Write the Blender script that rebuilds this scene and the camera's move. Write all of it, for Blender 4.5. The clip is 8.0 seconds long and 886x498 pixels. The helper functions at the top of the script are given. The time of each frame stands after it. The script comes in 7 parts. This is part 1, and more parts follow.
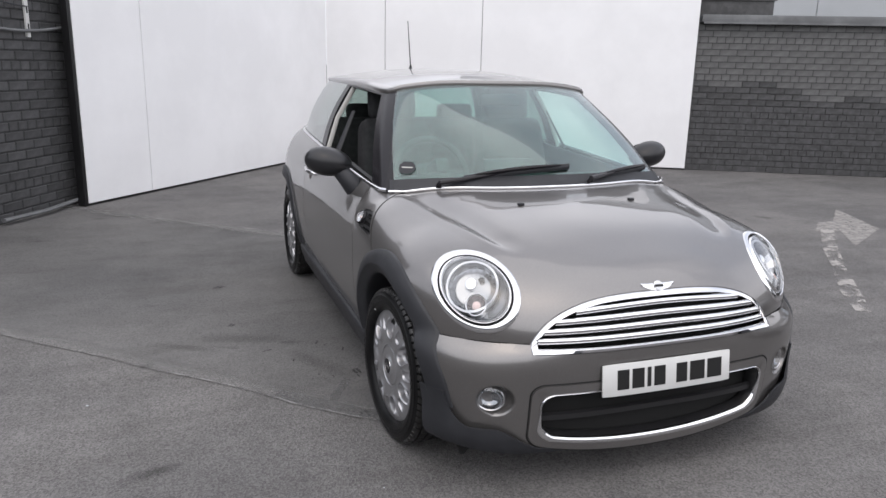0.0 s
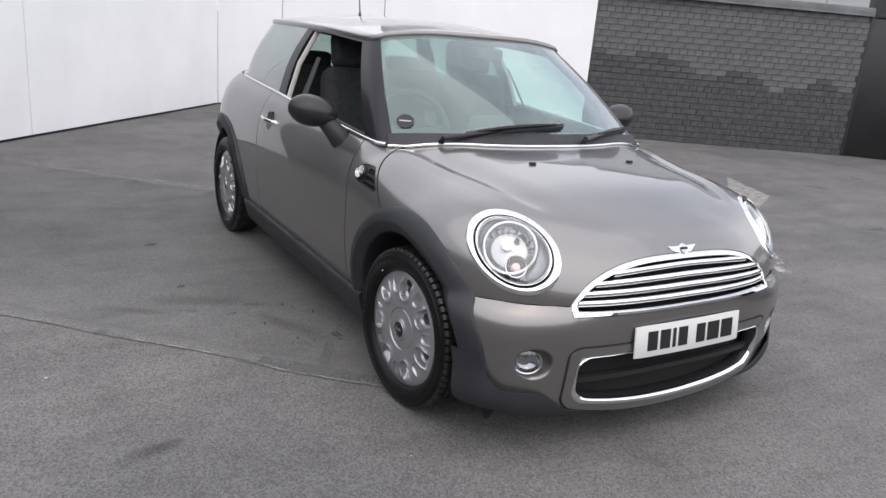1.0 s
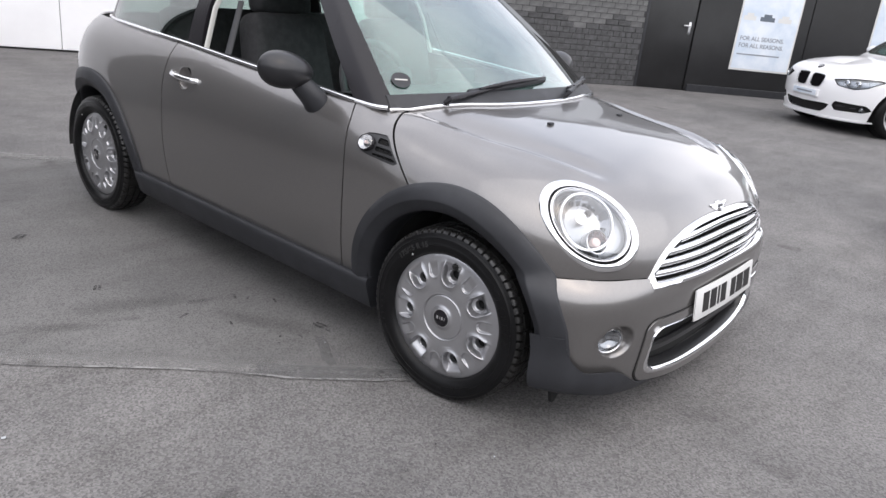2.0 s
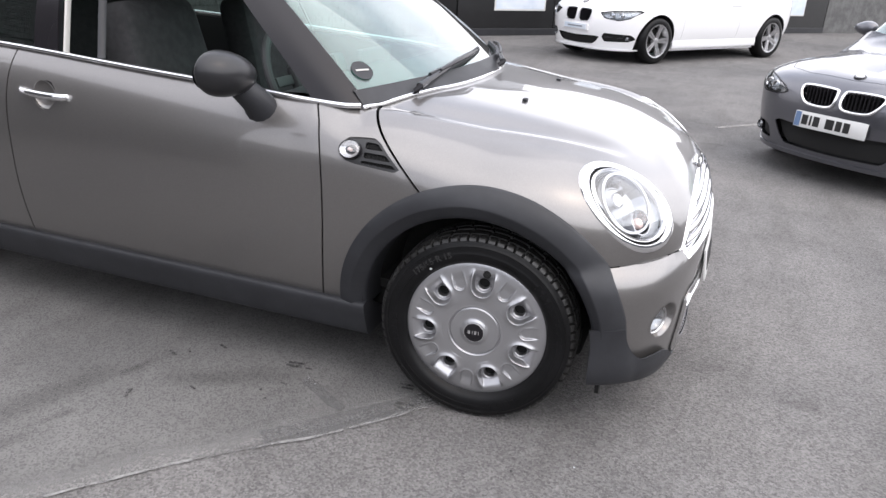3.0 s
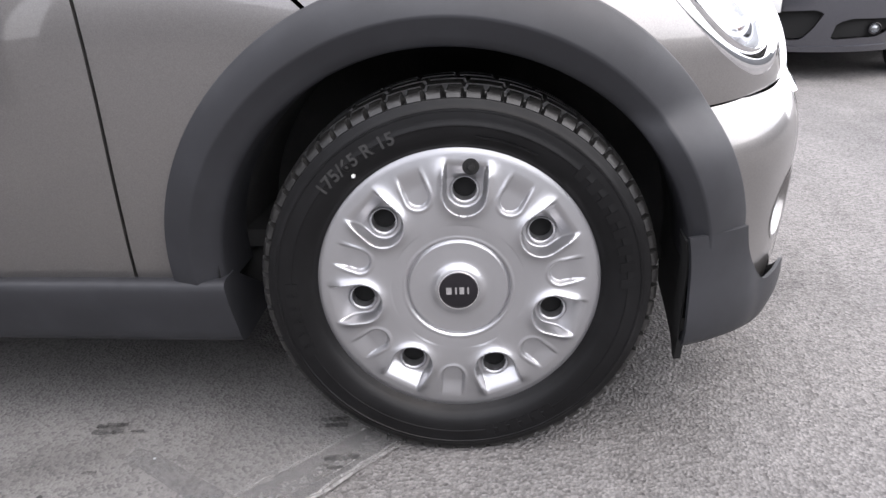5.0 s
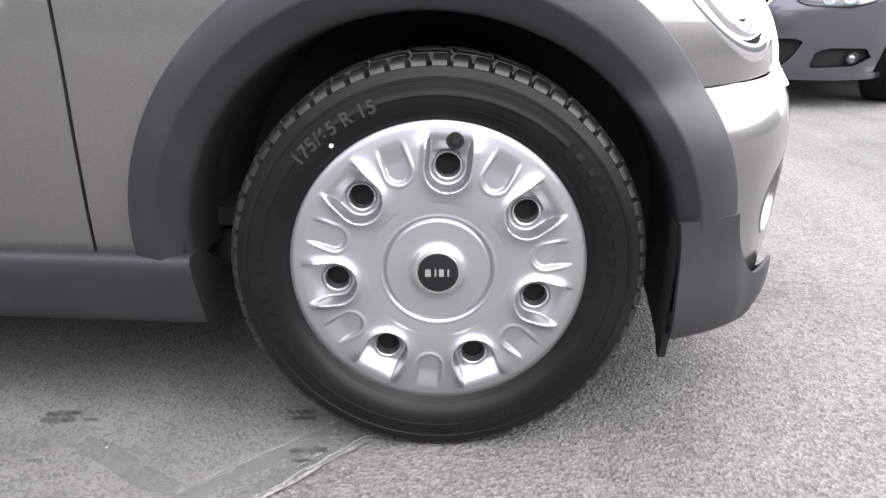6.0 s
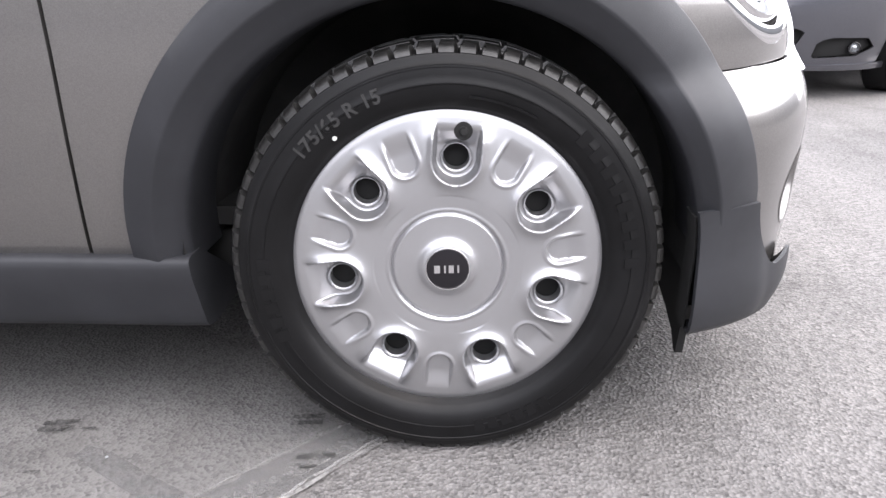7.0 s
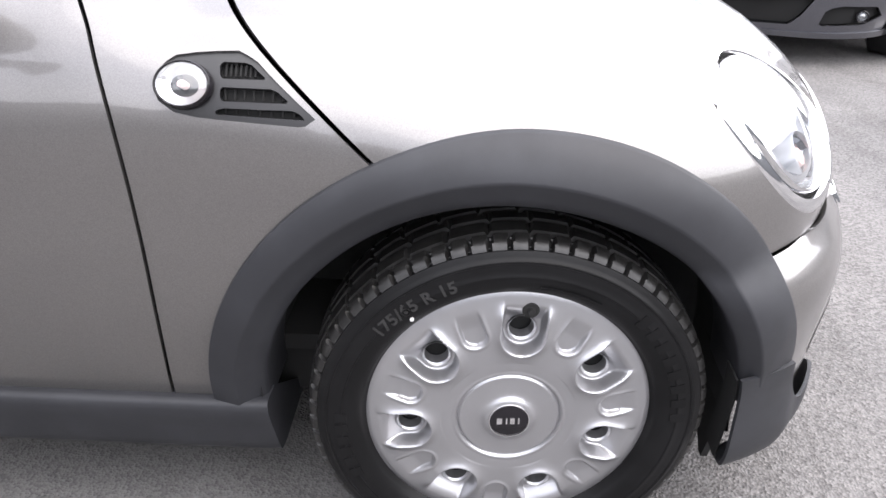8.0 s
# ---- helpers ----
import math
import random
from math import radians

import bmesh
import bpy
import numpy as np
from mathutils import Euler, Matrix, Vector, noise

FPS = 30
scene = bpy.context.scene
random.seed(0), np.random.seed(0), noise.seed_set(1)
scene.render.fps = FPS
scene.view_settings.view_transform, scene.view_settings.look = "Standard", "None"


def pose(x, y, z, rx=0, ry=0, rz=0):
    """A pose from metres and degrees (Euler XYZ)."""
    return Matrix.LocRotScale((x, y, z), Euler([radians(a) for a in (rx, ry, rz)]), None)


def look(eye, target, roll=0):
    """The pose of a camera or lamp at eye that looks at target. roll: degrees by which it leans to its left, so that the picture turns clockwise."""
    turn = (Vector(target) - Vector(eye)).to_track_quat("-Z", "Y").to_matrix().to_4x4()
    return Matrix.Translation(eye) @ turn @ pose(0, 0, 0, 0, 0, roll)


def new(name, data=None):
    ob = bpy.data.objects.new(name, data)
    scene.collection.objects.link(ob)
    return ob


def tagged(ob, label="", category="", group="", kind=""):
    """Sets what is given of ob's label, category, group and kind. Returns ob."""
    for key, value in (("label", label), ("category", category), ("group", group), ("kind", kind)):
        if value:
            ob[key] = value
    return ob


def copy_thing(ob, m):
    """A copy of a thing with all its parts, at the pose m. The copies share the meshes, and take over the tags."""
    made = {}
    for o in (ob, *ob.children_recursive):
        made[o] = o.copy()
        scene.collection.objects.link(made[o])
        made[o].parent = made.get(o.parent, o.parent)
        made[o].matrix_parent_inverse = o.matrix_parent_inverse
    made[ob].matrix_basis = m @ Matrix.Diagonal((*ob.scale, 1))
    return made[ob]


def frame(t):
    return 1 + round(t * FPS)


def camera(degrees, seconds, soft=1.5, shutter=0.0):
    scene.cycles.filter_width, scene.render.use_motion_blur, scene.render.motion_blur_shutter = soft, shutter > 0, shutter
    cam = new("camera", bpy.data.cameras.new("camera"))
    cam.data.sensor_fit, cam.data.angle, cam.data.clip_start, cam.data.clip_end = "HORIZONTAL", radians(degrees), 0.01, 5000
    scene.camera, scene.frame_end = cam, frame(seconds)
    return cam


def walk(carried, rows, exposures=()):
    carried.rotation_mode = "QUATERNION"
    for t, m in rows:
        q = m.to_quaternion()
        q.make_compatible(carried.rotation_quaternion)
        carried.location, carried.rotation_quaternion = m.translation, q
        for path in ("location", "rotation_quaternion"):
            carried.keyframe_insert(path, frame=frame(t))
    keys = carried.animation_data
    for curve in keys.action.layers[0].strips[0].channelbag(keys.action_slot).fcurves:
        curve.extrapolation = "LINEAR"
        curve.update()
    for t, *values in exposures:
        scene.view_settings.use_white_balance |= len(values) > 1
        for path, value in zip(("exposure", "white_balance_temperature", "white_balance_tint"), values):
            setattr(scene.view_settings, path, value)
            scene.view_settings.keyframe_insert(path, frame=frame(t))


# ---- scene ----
cam = camera(62.0, 8.0)
PATH = [
    (0, (-1.548, -2.562, 1.429), (-0.874, -0.742, 0.945), 1.3),
    (0.5, (-1.721, -2.467, 1.387), (-0.961, -0.681, 0.906), 2.6),
    (1, (-2.022, -2.217, 1.37), (-1.017, -0.585, 0.799), 5.1),
    (1.2, (-2.124, -2.057, 1.329), (-1.036, -0.489, 0.731), 5.4),
    (2.3, (-2.641, -1.128, 1.345), (-1.077, -0.087, 0.659), 5.1),
    (2.5, (-2.667, -0.934, 1.302), (-1.045, 0.009, 0.609), 3.6),
    (2.7, (-2.674, -0.753, 1.339), (-1.005, 0.072, 0.607), 2.4),
    (3, (-2.688, -0.565, 1.345), (-0.942, 0.065, 0.599), 2.9),
    (3.1, (-2.675, -0.487, 1.333), (-0.905, 0.067, 0.585), 3.0),
    (3.5, (-2.625, -0.219, 1.33), (-0.801, 0.032, 0.548), 0.7),
    (3.7, (-2.537, -0.161, 1.317), (-0.729, -0.027, 0.473), 0.4),
    (4, (-2.306, -0.123, 1.241), (-0.516, -0.038, 0.355), -0.7),
    (4.1, (-2.196, -0.115, 1.227), (-0.415, -0.01, 0.324), -0.8),
    (4.5, (-1.924, -0.107, 1.068), (-0.161, 0.025, 0.133), -1.5),
    (5, (-1.814, -0.106, 0.772), (0.025, 0.126, 0.02), -2.9),
    (5.2, (-1.803, -0.103, 0.721), (0.049, 0.105, -0.006), -0.2),
    (6.5, (-1.782, -0.088, 0.683), (0.094, 0.069, 0.006), -0.9),
    (7, (-1.755, -0.078, 0.67), (0.116, 0.088, -0.016), -1.4),
    (7.5, (-1.698, -0.066, 0.707), (0.161, 0.098, -0.013), -1.8),
    (8, (-1.673, 0.048, 1.049), (0.085, 0.152, 0.099), -0.0),
]
walk(cam, [(t, look(eye, target, roll)) for t, eye, target, roll in PATH],
     exposures=[(0.0, 0.76, 6500, 10), (1.2, 0.96, 6500, 10), (2.3, 1.32, 6510, 10), (3.5, 1.54, 6550, 11), (4.5, 1.81, 6570, 11.5), (5.2, 2.18, 6580, 12), (6.5, 2.45, 6580, 12), (7.5, 2.36, 6580, 12), (8.0, 2.22, 6560, 11.5)])


# ---- light ----
world = bpy.data.worlds.new("overcast_sky")
scene.world = world
world.use_nodes = True
wn, wl = world.node_tree.nodes, world.node_tree.links
sky = wn.new("ShaderNodeTexSky")
sky.sky_type = "NISHITA"
sky.sun_disc = False
sky.sun_elevation, sky.sun_rotation = radians(58), radians(203)
sky.air_density, sky.dust_density, sky.ozone_density = 1.0, 3.0, 1.0
coords = wn.new("ShaderNodeTexCoord")
cloud = wn.new("ShaderNodeTexNoise")
cloud.inputs["Scale"].default_value, cloud.inputs["Detail"].default_value, cloud.inputs["Roughness"].default_value = 1.7, 6, 0.55
cover = wn.new("ShaderNodeValToRGB")
cover.color_ramp.elements[0].position, cover.color_ramp.elements[1].position = 0.27, 0.66
cover.color_ramp.elements[0].color = (0.33, 0.33, 0.33, 1)
mixer = wn.new("ShaderNodeMix")
mixer.data_type = "RGBA"
mixer.inputs[7].default_value = (9.3, 9.3, 9.9, 1)
wl.new(coords.outputs["Generated"], cloud.inputs["Vector"])
wl.new(cloud.outputs["Fac"], cover.inputs["Fac"])
wl.new(cover.outputs["Color"], mixer.inputs[0])
wl.new(sky.outputs["Color"], mixer.inputs[6])
split, lift, scaled = wn.new("ShaderNodeSeparateXYZ"), wn.new("ShaderNodeMapRange"), wn.new("ShaderNodeVectorMath")
lift.inputs["To Min"].default_value, lift.inputs["To Max"].default_value = 0.94, 1.0
scaled.operation = "SCALE"
# The cloud is brighter round the hidden sun.
toward, glow, level_ = wn.new("ShaderNodeVectorMath"), wn.new("ShaderNodeMapRange"), wn.new("ShaderNodeMath")
toward.operation, level_.operation = "DOT_PRODUCT", "MULTIPLY"
toward.inputs[1].default_value = Vector((0.80, -0.30, 0.52)).normalized()
glow.inputs["From Min"].default_value, glow.inputs["From Max"].default_value = -0.5, 1.0
glow.inputs["To Min"].default_value, glow.inputs["To Max"].default_value = 0.95, 1.12
wl.new(coords.outputs["Generated"], split.inputs["Vector"])
wl.new(split.outputs["Z"], lift.inputs["Value"])
wl.new(mixer.outputs[2], scaled.inputs[0])
wl.new(coords.outputs["Generated"], toward.inputs[0])
wl.new(toward.outputs["Value"], glow.inputs["Value"])
wl.new(glow.outputs["Result"], level_.inputs[0])
wl.new(lift.outputs["Result"], level_.inputs[1])
wl.new(level_.outputs[0], scaled.inputs["Scale"])
wl.new(scaled.outputs["Vector"], wn["Background"].inputs["Color"])
wn["Background"].inputs["Strength"].default_value = 0.10
sun = new("sun", bpy.data.lights.new("sun", "SUN"))
sun.data.energy, sun.data.angle, sun.data.color = 0.8, radians(110), (1.0, 0.97, 0.93)
sun.matrix_world = look((-3.0, -7.0, 12.0), (0, 0, 0))


# ---- materials ----
def material(name, base, rough=0.5, metal=0.0, coat=0.0, vary=0.0, scale=6.0, grain=0.0, grain_scale=200.0, spec=0.5, second=None, spread=(0.42, 0.62), by_object=0.0):
    """A principled material; vary mixes in a second tone by large noise, grain gives fine relief, by_object shifts each object's tone."""
    m = bpy.data.materials.new(name)
    m.use_nodes = True
    n, l = m.node_tree.nodes, m.node_tree.links
    b = n["Principled BSDF"]
    b.inputs["Base Color"].default_value = (*base, 1)
    b.inputs["Roughness"].default_value, b.inputs["Metallic"].default_value = rough, metal
    b.inputs["Coat Weight"].default_value, b.inputs["Coat Roughness"].default_value = coat, 0.03
    b.inputs["Specular IOR Level"].default_value = spec
    place = n.new("ShaderNodeTexCoord")
    colour = None
    if vary or second:
        big = n.new("ShaderNodeTexNoise")
        big.inputs["Scale"].default_value, big.inputs["Detail"].default_value, big.inputs["Roughness"].default_value = scale, 7, 0.62
        l.new(place.outputs["Object"], big.inputs["Vector"])
        ramp = n.new("ShaderNodeValToRGB")
        ramp.color_ramp.elements[0].position, ramp.color_ramp.elements[1].position = spread
        two = second or tuple(c * (1 - vary) for c in base)
        ramp.color_ramp.elements[0].color, ramp.color_ramp.elements[1].color = (*two, 1), (*base, 1)
        l.new(big.outputs["Fac"], ramp.inputs["Fac"])
        colour = ramp.outputs["Color"]
        shine = n.new("ShaderNodeMapRange")
        shine.inputs["To Min"].default_value, shine.inputs["To Max"].default_value = min(1, rough * 1.15), rough * 0.85
        l.new(big.outputs["Fac"], shine.inputs["Value"])
        l.new(shine.outputs["Result"], b.inputs["Roughness"])
    if by_object:
        info = n.new("ShaderNodeObjectInfo")
        level = n.new("ShaderNodeMapRange")
        level.inputs["To Min"].default_value, level.inputs["To Max"].default_value = 1 - by_object, 1 + by_object
        l.new(info.outputs["Random"], level.inputs["Value"])
        hsv = n.new("ShaderNodeHueSaturation")
        hsv.inputs["Color"].default_value = (*base, 1)
        if colour:
            l.new(colour, hsv.inputs["Color"])
        l.new(level.outputs["Result"], hsv.inputs["Value"])
        colour = hsv.outputs["Color"]
    if colour:
        l.new(colour, b.inputs["Base Color"])
    if grain:
        fine = n.new("ShaderNodeTexNoise")
        fine.inputs["Scale"].default_value, fine.inputs["Detail"].default_value = grain_scale, 4
        l.new(place.outputs["Object"], fine.inputs["Vector"])
        bump = n.new("ShaderNodeBump")
        bump.inputs["Strength"].default_value, bump.inputs["Distance"].default_value = grain, 0.002
        l.new(fine.outputs["Fac"], bump.inputs["Height"])
        l.new(bump.outputs["Normal"], b.inputs["Normal"])
    return m


def glass_material(name, tint, rough=0.0, least=0.04, shine=1.0):
    """Clear or tinted glass that mirrors more at grazing angles."""
    m = bpy.data.materials.new(name)
    m.use_nodes = True
    n, l = m.node_tree.nodes, m.node_tree.links
    n.remove(n["Principled BSDF"])
    clear, gloss, mix, edge = n.new("ShaderNodeBsdfTransparent"), n.new("ShaderNodeBsdfGlossy"), n.new("ShaderNodeMixShader"), n.new("ShaderNodeLayerWeight")
    power, level = n.new("ShaderNodeMath"), n.new("ShaderNodeMapRange")
    clear.inputs["Color"].default_value = (*tint, 1)
    gloss.inputs["Roughness"].default_value = rough
    gloss.inputs["Color"].default_value = (shine, shine, shine, 1)
    edge.inputs["Blend"].default_value = 0.5
    power.operation = "POWER"
    power.inputs[1].default_value = 3.0
    level.inputs["To Min"].default_value, level.inputs["To Max"].default_value = least / shine, 1.0 / shine
    l.new(edge.outputs["Facing"], power.inputs[0])
    l.new(power.outputs[0], level.inputs["Value"])
    l.new(level.outputs["Result"], mix.inputs["Fac"])
    l.new(clear.outputs["BSDF"], mix.inputs[1])
    l.new(gloss.outputs["BSDF"], mix.inputs[2])
    l.new(mix.outputs["Shader"], n["Material Output"].inputs["Surface"])
    return m


def asphalt_material(name, low, high, stones, relief, pits=(0.1, 0.9)):
    m = bpy.data.materials.new(name)
    m.use_nodes = True
    n, l = m.node_tree.nodes, m.node_tree.links
    b = n["Principled BSDF"]
    b.inputs["Roughness"].default_value = 0.85
    b.inputs["Specular IOR Level"].default_value = 0.3
    place = n.new("ShaderNodeTexCoord")

    def noise_at(scale, detail=5, rough=0.6):
        t = n.new("ShaderNodeTexNoise")
        t.inputs["Scale"].default_value, t.inputs["Detail"].default_value, t.inputs["Roughness"].default_value = scale, detail, rough
        l.new(place.outputs["Object"], t.inputs["Vector"])
        return t.outputs["Fac"]

    def ramp(value, a, b_, ca, cb):
        r = n.new("ShaderNodeValToRGB")
        r.color_ramp.elements[0].position, r.color_ramp.elements[1].position = a, b_
        r.color_ramp.elements[0].color, r.color_ramp.elements[1].color = (*ca, 1), (*cb, 1)
        l.new(value, r.inputs["Fac"])
        return r.outputs["Color"]

    def times(a, b_):
        x = n.new("ShaderNodeMix")
        x.data_type, x.blend_type = "RGBA", "MULTIPLY"
        x.inputs[0].default_value = 1
        l.new(a, x.inputs[6])
        l.new(b_, x.inputs[7])
        return x.outputs[2]

    stone = n.new("ShaderNodeTexVoronoi")
    stone.inputs["Scale"].default_value = stones
    l.new(place.outputs["Object"], stone.inputs["Vector"])
    chips = ramp(stone.outputs["Color"], pits[0], pits[1], low, high)
    broad = ramp(noise_at(0.55), 0.35, 0.68, (0.72, 0.72, 0.73), (1.12, 1.11, 1.1))
    mid = ramp(noise_at(3.2), 0.3, 0.7, (0.86, 0.86, 0.86), (1.08, 1.08, 1.08))
    spots = ramp(noise_at(2.1, 3, 0.5), 0.26, 0.34, (0.55, 0.54, 0.53), (1, 1, 1))
    stretch = n.new("ShaderNodeMapping")
    stretch.inputs["Rotation"].default_value, stretch.inputs["Scale"].default_value = (0, 0, radians(-35)), (0.7, 3.2, 1)
    l.new(place.outputs["Object"], stretch.inputs["Vector"])
    streak = n.new("ShaderNodeTexNoise")
    streak.inputs["Scale"].default_value, streak.inputs["Detail"].default_value, streak.inputs["Roughness"].default_value = 1.3, 8, 0.65
    l.new(stretch.outputs["Vector"], streak.inputs["Vector"])
    streaks = ramp(streak.outputs["Fac"], 0.36, 0.52, (0.88, 0.875, 0.87), (1.02, 1.02, 1.02))
    colour = times(times(times(times(chips, broad), mid), spots), streaks)
    l.new(colour, b.inputs["Base Color"])
    bump = n.new("ShaderNodeBump")
    bump.inputs["Strength"].default_value, bump.inputs["Distance"].default_value = relief, 0.004
    l.new(stone.outputs["Distance"], bump.inputs["Height"])
    l.new(bump.outputs["Normal"], b.inputs["Normal"])
    return m


def faded_material(name, base, shape, density=0.8, scale=5.0, soft=0.5):
    """A thin deposit through which the ground shows; shape: round (about the object's origin), band (from its x axis outwards) or worn (broken all over)."""
    m = bpy.data.materials.new(name)
    m.use_nodes = True
    n, l = m.node_tree.nodes, m.node_tree.links
    b = n["Principled BSDF"]
    b.inputs["Roughness"].default_value = 0.85
    b.inputs["Specular IOR Level"].default_value = 0.3
    place, t, info = n.new("ShaderNodeTexCoord"), n.new("ShaderNodeTexNoise"), n.new("ShaderNodeNewGeometry")
    t.inputs["Scale"].default_value, t.inputs["Detail"].default_value, t.inputs["Roughness"].default_value = scale, 7, 0.65
    l.new(info.outputs["Position"], t.inputs["Vector"])
    tone = n.new("ShaderNodeTexNoise")
    tone.inputs["Scale"].default_value, tone.inputs["Detail"].default_value = 140, 3
    l.new(info.outputs["Position"], tone.inputs["Vector"])
    r = n.new("ShaderNodeValToRGB")
    r.color_ramp.elements[0].position, r.color_ramp.elements[1].position = 0.3, 0.7
    r.color_ramp.elements[0].color, r.color_ramp.elements[1].color = (*[c * 0.72 for c in base], 1), (*[c * 1.2 for c in base], 1)
    l.new(tone.outputs["Fac"], r.inputs["Fac"])
    l.new(r.outputs["Color"], b.inputs["Base Color"])
    reach = n.new("ShaderNodeMath")
    if shape == "round":
        length = n.new("ShaderNodeVectorMath")
        length.operation = "LENGTH"
        l.new(place.outputs["Object"], length.inputs[0])
        reach.operation = "SUBTRACT"
        reach.inputs[0].default_value = 0.5
        l.new(length.outputs["Value"], reach.inputs[1])
    elif shape == "band":
        axes = n.new("ShaderNodeSeparateXYZ")
        l.new(place.outputs["Object"], axes.inputs[0])
        reach.operation = "SUBTRACT"
        reach.inputs[0].default_value = 0.5
        l.new(axes.outputs["Y"], reach.inputs[1])
    else:
        reach.operation = "ADD"
        reach.inputs[0].default_value, reach.inputs[1].default_value = 0.0, 0.0
    total = n.new("ShaderNodeMath")
    total.operation = "ADD"
    l.new(reach.outputs[0], total.inputs[0])
    l.new(t.outputs["Fac"], total.inputs[1])
    level = n.new("ShaderNodeMapRange")
    level.interpolation_type = "SMOOTHSTEP"
    level.inputs["From Min"].default_value, level.inputs["From Max"].default_value = 0.5 - soft * 0.5, 0.5 + soft * 0.5
    level.inputs["To Max"].default_value = density
    l.new(total.outputs[0], level.inputs["Value"])
    clear, mix = n.new("ShaderNodeBsdfTransparent"), n.new("ShaderNodeMixShader")
    l.new(level.outputs["Result"], mix.inputs["Fac"])
    l.new(clear.outputs["BSDF"], mix.inputs[1])
    l.new(b.outputs["BSDF"], mix.inputs[2])
    l.new(mix.outputs["Shader"], n["Material Output"].inputs["Surface"])
    return m


def flake_paint(name, base, dark):
    """Metallic car paint under a clear coat."""
    m = material(name, base, 0.32, 0.75, 1.0)
    n, l = m.node_tree.nodes, m.node_tree.links
    b = n["Principled BSDF"]
    place, flake = n.new("ShaderNodeTexCoord"), n.new("ShaderNodeTexVoronoi")
    flake.inputs["Scale"].default_value = 900
    l.new(place.outputs["Object"], flake.inputs["Vector"])
    r = n.new("ShaderNodeValToRGB")
    r.color_ramp.elements[0].color, r.color_ramp.elements[1].color = (*dark, 1), (*base, 1)
    l.new(flake.outputs["Color"], r.inputs["Fac"])
    l.new(r.outputs["Color"], b.inputs["Base Color"])
    return m


PAINT = flake_paint("grey_metallic_paint", (0.216, 0.208, 0.203), (0.160, 0.153, 0.149))
GREY_PAINT = flake_paint("dark_grey_metallic_paint", (0.122, 0.123, 0.140), (0.074, 0.075, 0.087))
WHITE_PAINT = material("white_car_paint", (0.78, 0.78, 0.79), 0.3, coat=1.0)
BLACK_TRIM = material("black_plastic_trim", (0.026, 0.027, 0.031), 0.5, spec=0.36, vary=0.2, scale=9, grain=0.12, grain_scale=900)
MIRROR_CAP = material("satin_black_mirror_cap", (0.019, 0.019, 0.021), 0.30, spec=0.4, vary=0.15, scale=8)
GLOSS_BLACK = material("gloss_black_trim", (0.012, 0.011, 0.013), 0.24, spec=0.28)
LINER = material("dusty_arch_liner", (0.028, 0.028, 0.028), 0.9, vary=0.5, scale=7)
CAVITY = material("dark_cavity", (0.008, 0.008, 0.008), 0.9)
RUBBER = material("tyre_rubber", (0.008, 0.008, 0.0085), 0.34, vary=0.3, scale=14, grain=0.15, grain_scale=700, spec=0.17)
TREAD = material("tread_rubber", (0.020, 0.0195, 0.019), 0.36, vary=0.5, scale=40, grain=0.2, grain_scale=500)
SIZE_LETTERS = material("worn_size_letters", (0.022, 0.022, 0.022), 0.55, vary=0.35, scale=60)
SILVER = material("silver_hubcap_paint", (0.405, 0.405, 0.418), 0.33, 0.80, 0.2, vary=0.04, scale=12)
CHROME = material("chrome", (0.82, 0.82, 0.83), 0.06, 1.0)
SATIN = material("satin_metal", (0.55, 0.55, 0.56), 0.28, 1.0)
WINDOW = glass_material("window_glass", (0.76, 0.95, 0.90), 0.0, 0.065, 0.66)
TINTED = glass_material("tinted_glass", (0.60, 0.68, 0.65), 0.0, 0.07)
COVER = glass_material("moulded_lamp_cover", (0.88, 0.90, 0.92), 0.0, 0.05, 0.42)
LENS = glass_material("lamp_lens", (0.96, 0.97, 0.98), 0.0, 0.10)
CLOTH = material("dark_seat_cloth", (0.022, 0.022, 0.024), 0.9, vary=0.3, scale=30, grain=0.3, grain_scale=600)
DASH = material("dark_dashboard", (0.03, 0.03, 0.032), 0.65, grain=0.2, grain_scale=400)
PALE_TRIM = material("pale_pillar_trim", (0.45, 0.44, 0.42), 0.7)
WHITE_PLATE = material("white_plate", (0.60, 0.60, 0.59), 0.35, vary=0.03)
PLATE_INK = material("plate_black", (0.01, 0.01, 0.01), 0.4)
AMBER = material("pale_amber_bulb", (0.66, 0.50, 0.46), 0.15)
MIRROR = material("bright_reflector", (0.30, 0.31, 0.325), 0.08, 1.0)
HOUSING = material("pale_lamp_housing", (0.30, 0.31, 0.32), 0.22, 0.8)
WHITE_BOARD = material("white_painted_board", (0.81, 0.81, 0.82), 0.45, vary=0.06, scale=0.9, grain=0.05, grain_scale=30)
ASPHALT = asphalt_material("asphalt", (0.090, 0.087, 0.086), (0.192, 0.187, 0.184), 165, 0.85, (0.08, 0.80))
SMOOTH_ASPHALT = asphalt_material("worn_smooth_asphalt", (0.082, 0.081, 0.080), (0.146, 0.143, 0.141), 190, 0.45, (0.08, 0.60))
FILLER = faded_material("smooth_filler", (0.150, 0.149, 0.149), "worn", 0.8, 12, 1.3)
CHALK = faded_material("chalk_line", (0.40, 0.395, 0.39), "worn", 0.6, 45, 0.5)
PRINT = faded_material("dark_rubber_print", (0.030, 0.030, 0.030), "worn", 0.85, 70, 0.45)
BAY_PAINT = faded_material("white_bay_paint", (0.52, 0.51, 0.50), "worn", 1.35, 6, 1.4)
VENT_BLACK = material("satin_black_vent", (0.013, 0.013, 0.014), 0.38, grain=0.1, grain_scale=800)
